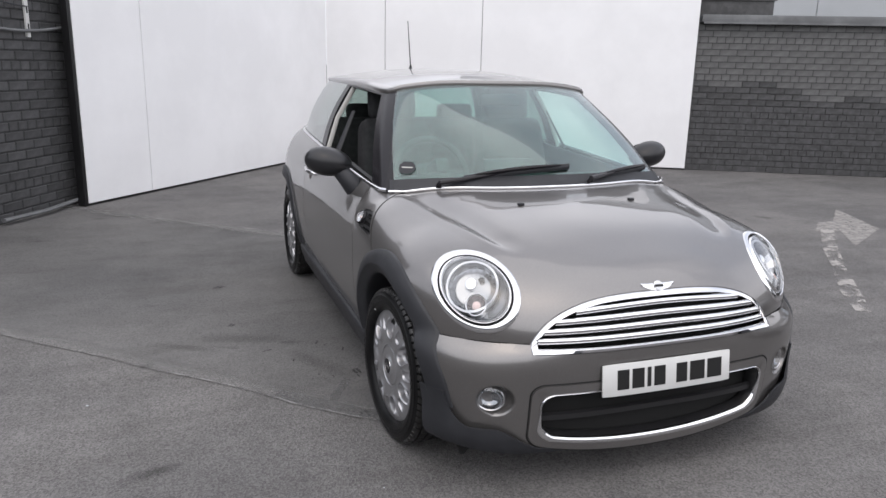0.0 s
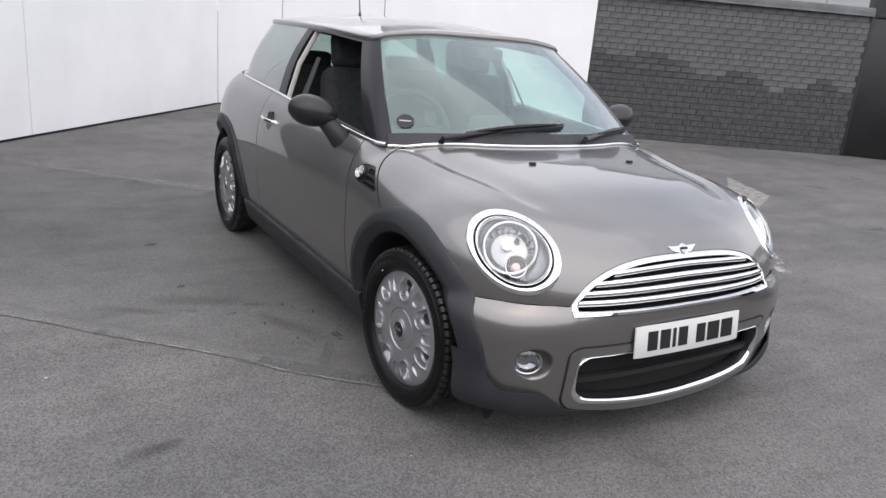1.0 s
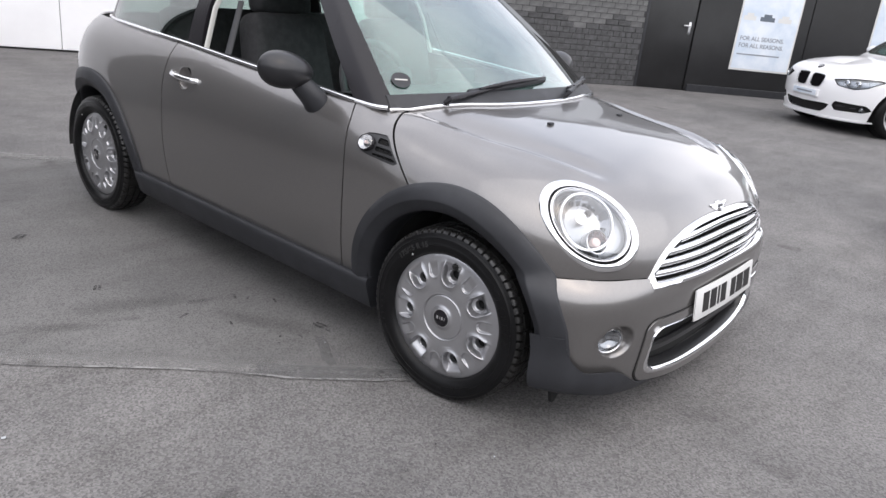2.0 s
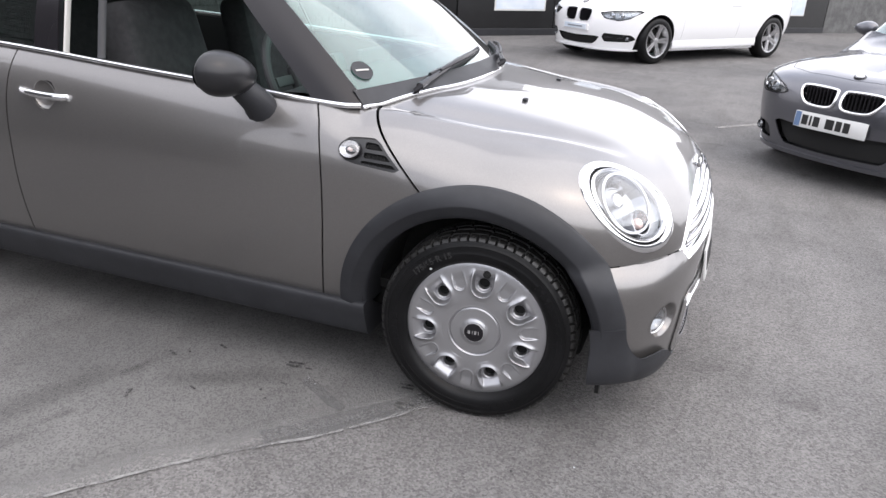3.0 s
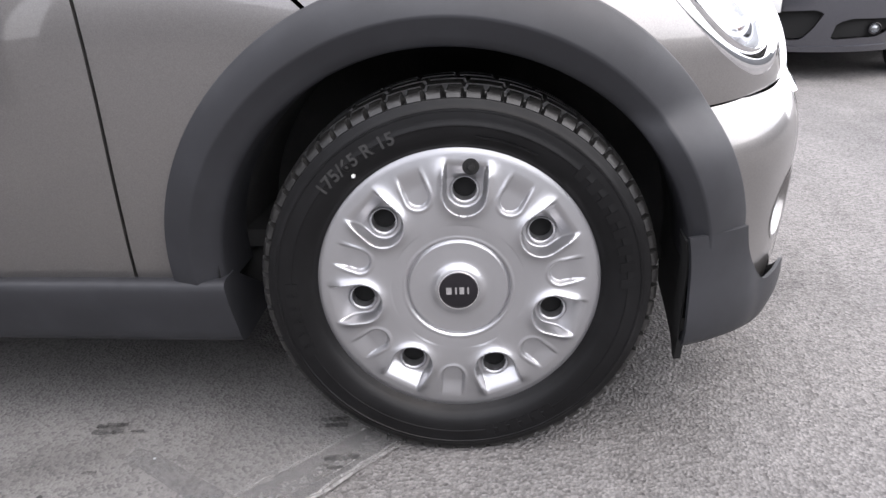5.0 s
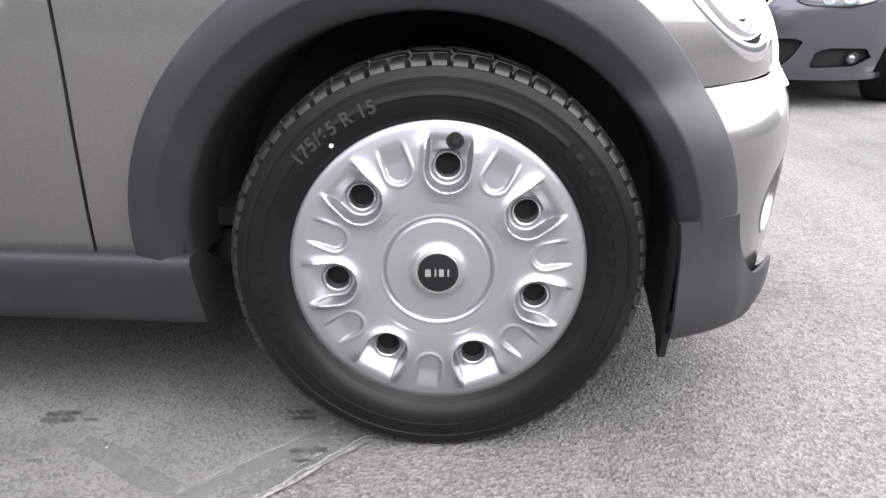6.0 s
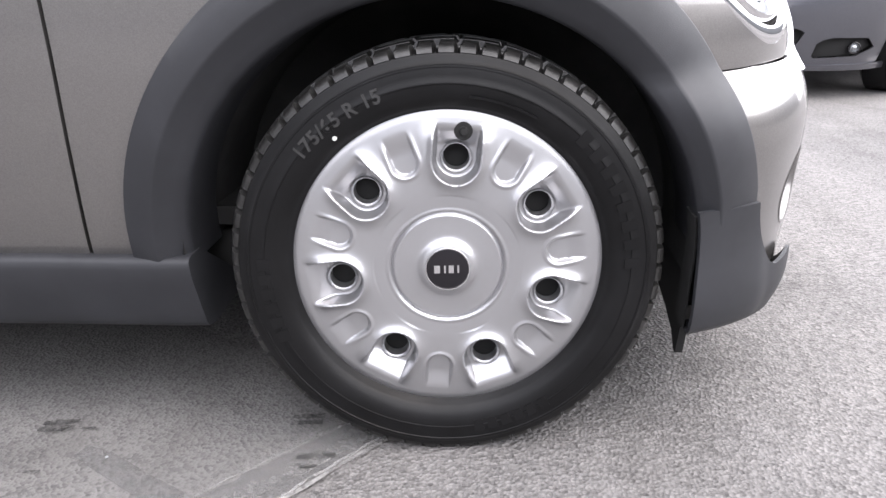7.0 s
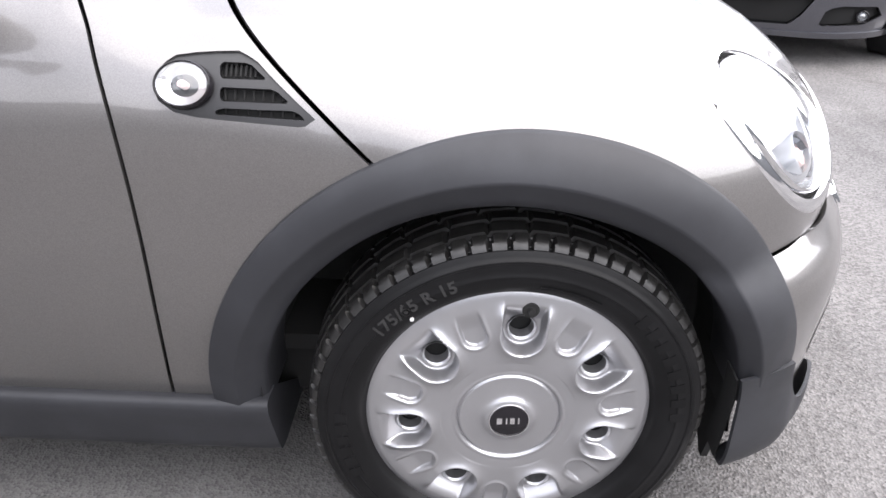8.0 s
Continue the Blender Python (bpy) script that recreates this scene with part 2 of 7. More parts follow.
ROAD_PAINT = faded_material("faded_road_paint", (0.36, 0.345, 0.33), "worn", 1.1, 16, 1.2)
BROKEN_PAINT = faded_material("broken_road_paint", (0.36, 0.345, 0.33), "worn", 0.85, 5, 0.16)
BRICK_DARK = material("black_painted_brick", (0.062, 0.062, 0.064), 0.6, vary=0.35, scale=9, grain=0.6, grain_scale=120, by_object=0.22)
BRICK_GREY = material("grey_painted_brick", (0.122, 0.122, 0.122), 0.75, vary=0.35, scale=4, grain=0.6, grain_scale=120, by_object=0.10)
MORTAR_DARK = material("dark_mortar", (0.042, 0.042, 0.043), 0.9, vary=0.3, scale=12, grain=0.8, grain_scale=90)
MORTAR_GREY = material("grey_mortar", (0.125, 0.125, 0.125), 0.9, vary=0.3, scale=8, grain=0.8, grain_scale=90)
CAPPING = material("grey_wall_capping", (0.16, 0.165, 0.17), 0.6, vary=0.3, scale=3)
PALE_WALL = material("pale_cladding", (0.42, 0.44, 0.46), 0.6, vary=0.08, scale=1)
LAMP_WHITE = material("white_lamp_reflector", (0.60, 0.60, 0.61), 0.20, 0.6)
POSTER = material("pale_poster_print", (0.66, 0.70, 0.75), 0.5, second=(0.50, 0.57, 0.66), scale=1.6)
POSTER_DARK = material("poster_dark_print", (0.10, 0.12, 0.15), 0.5)
POSTER_INK = material("poster_lettering", (0.22, 0.24, 0.27), 0.5)
RAG = material("faded_teal_rag", (0.12, 0.20, 0.20), 0.9, vary=0.4, scale=20)
BLUE = material("blue_plate_band", (0.10, 0.16, 0.28), 0.4)
JOINT = faded_material("pale_surface_joint", (0.27, 0.265, 0.26), "worn", 0.9, 9, 0.25)
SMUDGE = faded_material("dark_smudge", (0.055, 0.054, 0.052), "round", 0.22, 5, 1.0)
DUST = faded_material("pale_dust", (0.215, 0.21, 0.205), "band", 0.6, 3, 0.6)
STAIN = material("dark_ground_mark", (0.04, 0.04, 0.04), 0.9, vary=0.4, scale=60)
BLACK_DOOR = material("black_painted_steel", (0.014, 0.014, 0.015), 0.35, vary=0.3, scale=3)


# ---- mesh helpers ----
def to_object(name, verts, faces, mat, parent=None, label="", sharp=34):
    me = bpy.data.meshes.new(name)
    me.from_pydata([tuple(v) for v in verts], [], faces)
    me.validate()
    me.materials.append(mat)
    me.shade_smooth()
    me.set_sharp_from_angle(angle=radians(sharp))
    ob = new(name, me)
    if parent:
        ob.parent = parent
    if label:
        tagged(ob, label)
    return ob


def part(name, bm, mat, parent=None, label="", sharp=34):
    """Links a bmesh as one mesh object under a thing or part."""
    me = bpy.data.meshes.new(name)
    bm.to_mesh(me)
    bm.free()
    me.materials.append(mat)
    me.shade_smooth()
    me.set_sharp_from_angle(angle=radians(sharp))
    ob = new(name, me)
    if parent:
        ob.parent = parent
    if label:
        tagged(ob, label)
    return ob


def thing(name, label, category, group="", kind="", at=None):
    ob = new(name)
    ob.empty_display_size = 0.1
    if at is not None:
        ob.matrix_world = at
    return tagged(ob, label, category, group, kind)


def box_bm(size, at=(0, 0, 0), bevel=0.0, segments=2, turn=None, bm=None):
    own = bm or bmesh.new()
    m = Matrix.Translation(at) @ (turn or Matrix()) @ Matrix.Diagonal((*size, 1))
    made = bmesh.ops.create_cube(own, size=1, matrix=m)["verts"]
    if bevel:
        edges = list({e for v in made for e in v.link_edges})
        bmesh.ops.bevel(own, geom=edges, offset=bevel, segments=segments, affect="EDGES", profile=0.6)
    return own


def grid(rows, closed_u=False, closed_v=False):
    """Vertices and quads of a lattice of points."""
    nu, nv = len(rows), len(rows[0])
    verts = [p for row in rows for p in row]
    faces = []
    for i in range(nu if closed_u else nu - 1):
        for j in range(nv if closed_v else nv - 1):
            a, b = i * nv + j, ((i + 1) % nu) * nv + j
            c, d = ((i + 1) % nu) * nv + (j + 1) % nv, i * nv + (j + 1) % nv
            faces.append((a, b, c, d))
    return verts, faces


def clip(verts, faces, field):
    """The part of a mesh where field(point) is positive, cut cleanly along its zero line."""
    d = [field(v) for v in verts]
    out_v, out_f, index, cuts = [], [], {}, {}

    def keep(i):
        if i not in index:
            index[i] = len(out_v)
            out_v.append(verts[i])
        return index[i]

    def cut(i, j):
        key = (min(i, j), max(i, j))
        if key not in cuts:
            a, b = key
            s = d[a] / (d[a] - d[b])
            cuts[key] = len(out_v)
            out_v.append(Vector(verts[a]).lerp(Vector(verts[b]), s))
        return cuts[key]

    for f in faces:
        inside = [d[i] > 0 for i in f]
        if all(inside):
            out_f.append(tuple(keep(i) for i in f))
        elif any(inside):
            poly = []
            for k, i in enumerate(f):
                j = f[(k + 1) % len(f)]
                if d[i] > 0:
                    poly.append(keep(i))
                if (d[i] > 0) != (d[j] > 0):
                    poly.append(cut(i, j))
            if len(poly) > 2:
                out_f.append(tuple(poly))
    return out_v, out_f


def facing(verts, faces, centre):
    """Turns all faces so that most look away from centre."""
    centre, total = Vector(centre), 0
    for f in faces[:: max(1, len(faces) // 200)]:
        a, b, c = (Vector(verts[i]) for i in f[:3])
        total += 1 if (b - a).cross(c - a).dot((a + c) / 2 - centre) > 0 else -1
    return verts, (faces if total > 0 else [tuple(reversed(f)) for f in faces])


def thicken(verts, faces, depth):
    """Gives an outward-facing sheet an inner side and a rim."""
    verts = [Vector(v) for v in verts]
    normals = [Vector() for _ in verts]
    edges = {}
    for f in faces:
        a, b, c = verts[f[0]], verts[f[1]], verts[f[2]]
        n = (b - a).cross(c - a)
        if n.length_squared < 1e-14 and len(f) > 3:
            n = (c - a).cross(verts[f[3]] - a)
        for k, i in enumerate(f):
            normals[i] += n.normalized()
            e = (i, f[(k + 1) % len(f)])
            if (e[1], e[0]) in edges:
                del edges[(e[1], e[0])]
            else:
                edges[e] = True
    count = len(verts)
    inner = [v - n.normalized() * depth for v, n in zip(verts, normals)]
    faces2 = [tuple(i + count for i in reversed(f)) for f in faces]
    rim = [(j, i, i + count, j + count) for i, j in edges]
    return verts + inner, list(faces) + faces2 + rim


def spline(points, t, mirror=False):
    """Catmull-Rom through points (tuples of equal length) at t = 0 .. len - 1; mirror: the curve goes on with x turned at both ends."""
    n = len(points)

    def at(i):
        if i < 0:
            p = points[-i] if mirror else [2 * a - b for a, b in zip(points[0], points[1])]
            return (-p[0], *p[1:]) if mirror else p
        if i >= n:
            p = points[2 * n - 2 - i] if mirror else [2 * a - b for a, b in zip(points[-1], points[-2])]
            return (-p[0], *p[1:]) if mirror else p
        return points[i]

    i = min(int(t), n - 2)
    s = t - i
    return tuple(0.5 * (2 * b + (c - a) * s + (2 * a - 5 * b + 4 * c - d) * s * s + (3 * b - a - 3 * c + d) * s**3)
                 for a, b, c, d in zip(at(i - 1), at(i), at(i + 1), at(i + 2)))


def curve1(xs, ys):
    """A smooth function through (x, y) pairs, flat outside."""
    def f(x):
        if x <= xs[0]:
            return ys[0]
        if x >= xs[-1]:
            return ys[-1]
        i = max(k for k in range(len(xs) - 1) if xs[k] <= x)
        h = xs[i + 1] - xs[i]
        s = (x - xs[i]) / h

        def slope(k):
            if k == 0 or k == len(xs) - 1:
                return 0.0 if len(xs) == 2 else ((ys[1] - ys[0]) / (xs[1] - xs[0]) if k == 0 else (ys[-1] - ys[-2]) / (xs[-1] - xs[-2]))
            return (ys[k + 1] - ys[k - 1]) / (xs[k + 1] - xs[k - 1])

        m0, m1 = slope(i) * h, slope(i + 1) * h
        return (2 * s**3 - 3 * s * s + 1) * ys[i] + (s**3 - 2 * s * s + s) * m0 + (3 * s * s - 2 * s**3) * ys[i + 1] + (s**3 - s * s) * m1
    return f


def step(a, b, x):
    s = min(1.0, max(0.0, (x - a) / (b - a)))
    return s * s * (3 - 2 * s)


def tube(points, radius, closed=False, sides=8, flat=1.0, up=(0, 0, 1)):
    """Vertices and faces of a round or flattened bar along points."""
    pts, rows, n = [Vector(p) for p in points], [], len(points)
    for i, p in enumerate(pts):
        a = pts[(i - 1) % n] if closed or i else p
        b = pts[(i + 1) % n] if closed or i < n - 1 else p
        way = (b - a).normalized()
        side = way.cross(Vector(up))
        side = side.normalized() if side.length > 1e-4 else way.orthogonal().normalized()
        top = side.cross(way)
        r = radius(i / max(1, n - 1)) if callable(radius) else radius
        rows.append([p + side * math.cos(2 * math.pi * k / sides) * r + top * math.sin(2 * math.pi * k / sides) * r * flat for k in range(sides)])
    verts, faces = grid(rows, closed, True)
    if not closed:
        faces += [tuple(range(sides - 1, -1, -1)), tuple(range(len(verts) - sides, len(verts)))]
    return verts, faces


def lathe(profile, around, axis="x", closed=False):
    """Turns (distance along axis, radius) pairs about the x axis."""
    rows = [[Vector((a, r * math.cos(2 * math.pi * k / around), r * math.sin(2 * math.pi * k / around))) for a, r in profile] for k in range(around)]
    return grid(rows, True, closed)


# ---- the yard ----
def ground():
    n = 60
    pts = [-400, -120, -50, -25, -14] + [-10 + i * 0.5 for i in range(61)] + [25, 32, 60, 130, 400]
    rows = [[Vector((x, y, 0.0)) for y in pts] for x in pts]
    verts, faces = grid(rows)
    ob = to_object("ground", *facing(verts, faces, (0, 0, -1)), ASPHALT)
    tagged(ob, "worn grey asphalt yard with stains", "ground", kind="structure")


ground()

# Corners of the white boarding and of the walls, on the ground.
BOARD_LEFT, BOARD_CORNER, BOARD_RIGHT = Vector((-2.35, 5.36, 0)), Vector((0.78, 9.10, 0)), Vector((5.56, 6.42, 0))
BRICK_END, DARK_END = Vector((9.23, 4.515, 0)), Vector((17.4, -2.6, 0))


def wall_frame(a, b):
    """A pose with x from a to b along the wall and y into it, away from the yard."""
    way = (b - a).normalized()
    back = Vector((-way.y, way.x, 0))
    return Matrix(((way.x, back.x, 0, a.x), (way.y, back.y, 0, a.y), (0, 0, 1, a.z), (0, 0, 0, 1))), (b - a).length


def boarding(name, a, b, joints, height):
    """A white boarded wall of upright sheets with open joints, standing a little off the ground."""
    m, length = wall_frame(a, b)
    wall = thing(name, "tall white painted boarding of upright sheets", "wall", kind="structure", at=m)
    part("backing", box_bm((length, 0.05, height), (length / 2, 0.06, height / 2)), BLACK_DOOR, wall)
    edges = [0.0] + joints + [length]
    for p, q in zip(edges, edges[1:]):
        part("panel", box_bm((q - p - 0.008, 0.035, height - 0.026), ((p + q) / 2, 0.0175, height / 2 + 0.013), 0.003, 1), WHITE_BOARD, wall)
    part("base_rail", box_bm((length, 0.03, 0.024), (length / 2, 0.03, 0.012), 0.004, 1), BLACK_DOOR, wall)
    return wall


left_boards = boarding("wall_west", BOARD_LEFT, BOARD_CORNER, [0.90], 3.6)
part("edge_post", box_bm((0.042, 0.09, 3.6), (-0.023, 0.045, 1.8), 0.006), BLACK_DOOR, left_boards, "dark edge post")
boarding("wall_north", BOARD_CORNER, BOARD_RIGHT, [0.93, 2.4], 3.6)

BRICKS = {}


def brick_mesh(length, material_, depth=0.03):
    key = (round(length, 3), material_.name)
    if key not in BRICKS:
        bm = box_bm((length, depth, 0.074), (0, 0, 0), 0.005, 1)
        me = bpy.data.meshes.new("brick")
        bm.to_mesh(me)
        bm.free()
        me.materials.append(material_)
        BRICKS[key] = me
    return BRICKS[key]


BRICK_JOBS = []


def brick_wall(name, label, a, b, height, mortar, pick, near):
    """A brick wall of stretchers with header courses; the bricks are laid at the end of the file."""
    m, length = wall_frame(a, b)
    wall = thing(name, label, "wall", kind="structure", at=m)
    part("mortar", box_bm((length, 0.2, height), (length / 2, 0.112, height / 2)), mortar, wall)
    BRICK_JOBS.append((wall, length, height, pick, near))
    return wall


def pick_right(x, z):
    edge = 1.30 - 0.30 * step(0.6, 3.4, x) + 0.10 * math.sin(5 * x) * (x > 0.8)
    return BRICK_DARK if z < edge else BRICK_GREY


brick_wall("wall_east", "brick wall painted black below and grey above", BOARD_RIGHT + Vector((-0.4, 0.28, 0)), BRICK_END, 2.1, MORTAR_DARK, pick_right, (0.0, 9.0))
brick_wall("wall_southwest", "black painted old brick wall", Vector((-3.9, 2.9, 0)), Vector((-2.40, 5.66, 0)), 3.2, MORTAR_DARK, lambda x, z: BRICK_DARK, (0.9, 9.0))


# ---- the grey hatchback ----
from mathutils.bvhtree import BVHTree

# Right-hand side at negative x; front axle at y = 0, nose towards negative y.
NOSE, TAIL, HALF, AXLE, WHEELBASE = -0.601, 3.02, 0.836, 0.297, 2.465
cabin_height = curve1([0.55, 0.85, 1.6, 2.3, 2.6], [1.010, 1.042, 1.103, 1.107, 1.10])


def ridge_height(y):
    """Height of the bonnet's centre line; further back, of the curve that the flanks follow."""
    low = 0.870 + 0.20 * y - 0.16 * y * y
    return low + (cabin_height(y) - low) * step(0.40, 0.60, y)


wide_level = curve1([0.0, 0.5, 1.0], [0.50, 0.56, 0.60])


def plan(u, full=2.5):
    """The widest outline seen from above; u runs 0 at the nose, 1 at the tail; full is the roundness of the front. Returns x, y and the share of the front corner."""
    if u < 0.36:
        a = u / 0.36 * math.pi / 2
        n = 2 / full
        return HALF * math.sin(a) ** n, -abs(NOSE) * math.cos(a) ** n, u / 0.36
    if u < 0.74:
        s = (u - 0.36) / 0.38
        return HALF, s * 2.40, 1.0
    a = (u - 0.74) / 0.26 * math.pi / 2
    n = 2 / 2.6
    return HALF * math.cos(a) ** n, 2.40 + (TAIL - 2.40) * math.sin(a) ** n, 1.0


# Headlamps: a tilted oval, its axis, its long and short directions, and the level and upward ones.
LAMP_AT, LAMP_WAY = Vector((-0.615, -0.368, 0.697)), Vector((-0.428, -0.659, 0.616)).normalized()
LAMP_SIDE = LAMP_WAY.cross(Vector((0, 0, 1))).normalized()
LAMP_UP = LAMP_SIDE.cross(LAMP_WAY)
LAMP_LONG = LAMP_SIDE * math.cos(0.667) + LAMP_UP * math.sin(0.667)
LAMP_SHORT = LAMP_UP * math.cos(0.667) - LAMP_SIDE * math.sin(0.667)
LAMP_W, LAMP_H = 0.170, 0.127


def lamp_spot(q):
    """A point's place on the lamp's oval: (along, across) in half axes."""
    return q.dot(LAMP_LONG) / LAMP_W, q.dot(LAMP_SHORT) / LAMP_H


def saddle(a, b):
    """How the lamp's rim bends with the wing: forward at its inner and outer ends, back above and below."""
    r = math.hypot(a, b)
    return min(r * r, 1.1) * math.cos(2 * (math.atan2(b, a) - 2.55)) if r else 0.0


def lamp_face(q):
    """The point of the right-hand lamp's slightly domed face on the lamp's axis through an offset q from its middle."""
    flat = q - LAMP_WAY * q.dot(LAMP_WAY)
    a, b = lamp_spot(flat)
    return LAMP_AT + flat + LAMP_WAY * (0.020 * (1 - a * a - b * b) + 0.0105 * saddle(a, b))


def meet_lamp(p):
    """Eases the skin round a lamp towards its rim."""
    if p.y > 0.1 or abs(p.x) < 0.2:
        return p
    q = Vector((-abs(p.x), p.y, p.z)) - LAMP_AT
    a, b = lamp_spot(q)
    w = (1 - step(1.0, 2.3, math.hypot(a, b))) * step(0.555, 0.625, p.z)
    if w <= 0 or q.dot(LAMP_WAY) < -0.2:
        return p
    move = LAMP_WAY * (-0.002 * saddle(a, b) - 0.002) * w
    return p + Vector((move.x if p.x < 0 else -move.x, move.y, move.z))


def bumper_full(z):
    """The bumper is squarer in plan than the bonnet above it, which it meets in a rounded edge."""
    return 2.49 + 0.85 * (1 - min(1.0, max(0.0, (z - 0.43) / 0.118)) ** 2.6)


def shell_point(u, v, bumper=False):
    """v = -1 at the sill, 0 at the widest level, 1 on the centre line."""
    side = -1 if u < 0 else 1
    x, y, corner = plan(min(abs(u), 1.0))
    zw = wide_level(corner)
    ry = y
    if y < 0.2:
        ry = -0.15 + (y - NOSE) / (0.2 - NOSE) * 0.35
    elif y > 2.4:
        ry = 2.4 + (y - 2.4) * 0.25
    if v < 0:
        drop = -v
        z = zw - drop * (zw - 0.17)
        inward = (0.042 if bumper else 0.075) * ((zw - z) / 0.4) ** 2
        scale = 1 - inward / HALF
        px, py = x * scale, y + (inward * 0.8 if y < 0 else -inward * 0.5 if y > 2.45 else 0) * (1 - corner if y < 0 else 1)
    else:
        m = 2.2 + 1.0 * step(0.30, 0.85, corner) + 1.3 * step(-0.02, 0.42, y)
        m += (3.4 - m) * step(0.38, 0.62, y)
        a = v * math.pi / 2
        k, h = math.cos(a) ** (2 / m), math.sin(a) ** (2 / m)
        px, py = x * k, ry + (y - ry) * k
        z = zw + (ridge_height(ry) - zw) * h
    # The bumper stands proud of the bonnet above it, with a rounded upper edge.
    if bumper:
        fx, fy, _ = plan(min(abs(u), 1.0), bumper_full(z))
        px, py = px + fx - x, py + (fy - y) * (1 - 0.3 * (v < 0) * -v) - 0.004 * (1 - corner)
    return Vector((side * px, py, z))


def stations():
    us = [0.36 * (i / 56) for i in range(56)] + [0.36 + 0.38 * i / 96 for i in range(96)] + [0.74 + 0.26 * i / 30 for i in range(31)]
    return [-u for u in reversed(us[1:])] + us


LEVELS = [-1 + i / 22 for i in range(22)] + [0.30 * i / 14 for i in range(14)] + [0.30 + 0.46 * i / 110 for i in range(110)] + [0.76 + 0.24 * i / 12 for i in range(13)]
SHELL = grid([[shell_point(u, v) for v in LEVELS] for u in stations()])


def ease_pole(verts):
    """Evens the bonnet's crown where the lattice closes on the centre line."""
    crown = lambda p: math.hypot(p.x / 0.46, (p.y + 0.08) / 0.43)
    pole = [(i, p, crown(p)) for i, p in enumerate(verts) if p.z > 0.66 and p.y < 0.45 and crown(p) < 1]
    terms = lambda p: [p.x ** (2 * a) * p.y ** b for a in range(4) for b in range(5) if a + b < 6]
    ring = [p for i, p, r in pole if r > 0.45]
    fitted = np.linalg.lstsq(np.array([terms(p) for p in ring]), np.array([p.z for p in ring]), rcond=None)[0]
    for i, p, r in pole:
        w = 1 - step(0.55, 0.95, r)
        verts[i] = Vector((p.x, p.y, p.z + w * (float(np.dot(terms(p), fitted)) - p.z)))
    return verts


def fold(p):
    """The raised middle of the bonnet and the valley along its edge, which runs out behind the headlamp."""
    if p.y > 0.5 or p.z < 0.62:
        return p
    edge = 0.588 + 0.205 * p.y - 0.8 * max(0.0, -0.12 - p.y) ** 2
    off = abs(p.x) - edge
    z = 0.009 * (1 - step(-0.34, 0.02, off)) * step(-0.58, -0.15, p.y)
    along = step(-0.36, -0.22, p.y) * (1 - 0.6 * step(0.10, 0.42, p.y))
    dip = off + 0.052
    z -= 0.012 * math.exp(-(dip / (0.075 if dip < 0 else 0.034)) ** 2) * along
    z += 0.0035 * max(0.0, 1 - abs(off) / 0.045) ** 1.5 * along
    return Vector((p.x, p.y, p.z + z))


def crown(verts, faces):
    """Gives the middle of the bonnet its gently domed section between the shoulders."""
    tree = BVHTree.FromPolygons(verts, faces)
    ys = [-0.44 + 0.86 * i / 30 for i in range(31)]
    shoulder = np.polyfit(ys, [tree.ray_cast(Vector((0.40, y, 2)), Vector((0, 0, -1)))[0].z for y in ys], 4)
    out = []
    for p in verts:
        if p.z > 0.66 and -0.46 < p.y < 0.5 and abs(p.x) < 0.46:
            w = (1 - step(0.28, 0.46, abs(p.x))) * step(-0.46, -0.28, p.y)
            z = float(np.polyval(shoulder, min(p.y, 0.42))) + (0.015 - 0.009 * step(0.0, 0.3, p.y)) * (1 - (p.x / 0.40) ** 2)
            p = Vector((p.x, p.y, p.z + w * (z - p.z)))
        out.append(p)
    return out


SHELL = facing(crown([fold(meet_lamp(p)) for p in ease_pole(SHELL[0])], SHELL[1]), SHELL[1], (0, 1.2, 0.4))
BUMPER = facing(*grid([[shell_point(u, v, True) for v in LEVELS[:40]] for u in stations() if abs(u) < 0.37]), (0, 0.6, 0.4))

SKIN = BVHTree.FromPolygons(SHELL[0], SHELL[1])
BUMPER_SKIN = BVHTree.FromPolygons(BUMPER[0], BUMPER[1])


def side_x(y, z, side=-1):
    """The body side's x at (y, z)."""
    hit = SKIN.ray_cast(Vector((side * 1.5, y, z)), Vector((-side, 0, 0)))
    return hit[0].x if hit[0] else side * 0.7


def front_y(x, z):
    hits = [skin.ray_cast(Vector((x, -1.5, z)), Vector((0, 1, 0)))[0] for skin in ((SKIN, BUMPER_SKIN) if z < 0.548 else (SKIN,))]
    return min([h.y for h in hits if h] or [NOSE])


def arch_field(centre, radius):
    def f(p):
        return math.hypot(p[1] - centre, max(0.0, p[2] - AXLE)) - radius
    return f


belt = curve1([0.43, 1.62, 2.455, 2.8], [0.906, 0.968, 0.996, 0.998])
cowl = lambda p: 0.262 + 0.175 * (abs(p[0]) / 0.70) ** 2.2
GAP = 0.0028
BUMP_Z = 0.548
diag = lambda p: ((p[1] - 0.197) * 0.20 - (p[2] - 0.72) * 0.233) / 0.307 + 0.006 * math.sin((p[2] - 0.72) / 0.2 * math.pi)
door_line = curve1([0.30, 0.45, 0.60, 0.75, 0.85, 0.90, 0.94], [0.520, 0.504, 0.497, 0.505, 0.530, 0.560, 0.595])
door_front = lambda p: p[1] - door_line(p[2])
door_rear = lambda p: p[1] - 1.742

def lamp_field(p):
    q = Vector((-abs(p[0]), p[1], p[2])) - LAMP_AT
    if q.length > 0.4:
        return 1.0
    return (math.hypot(*lamp_spot(q)) - 1) * 0.14


def grille_top(x):
    return 0.517 + 0.179 * max(0.0, 1 - (abs(x) / 0.492) ** 3.2) ** 0.55


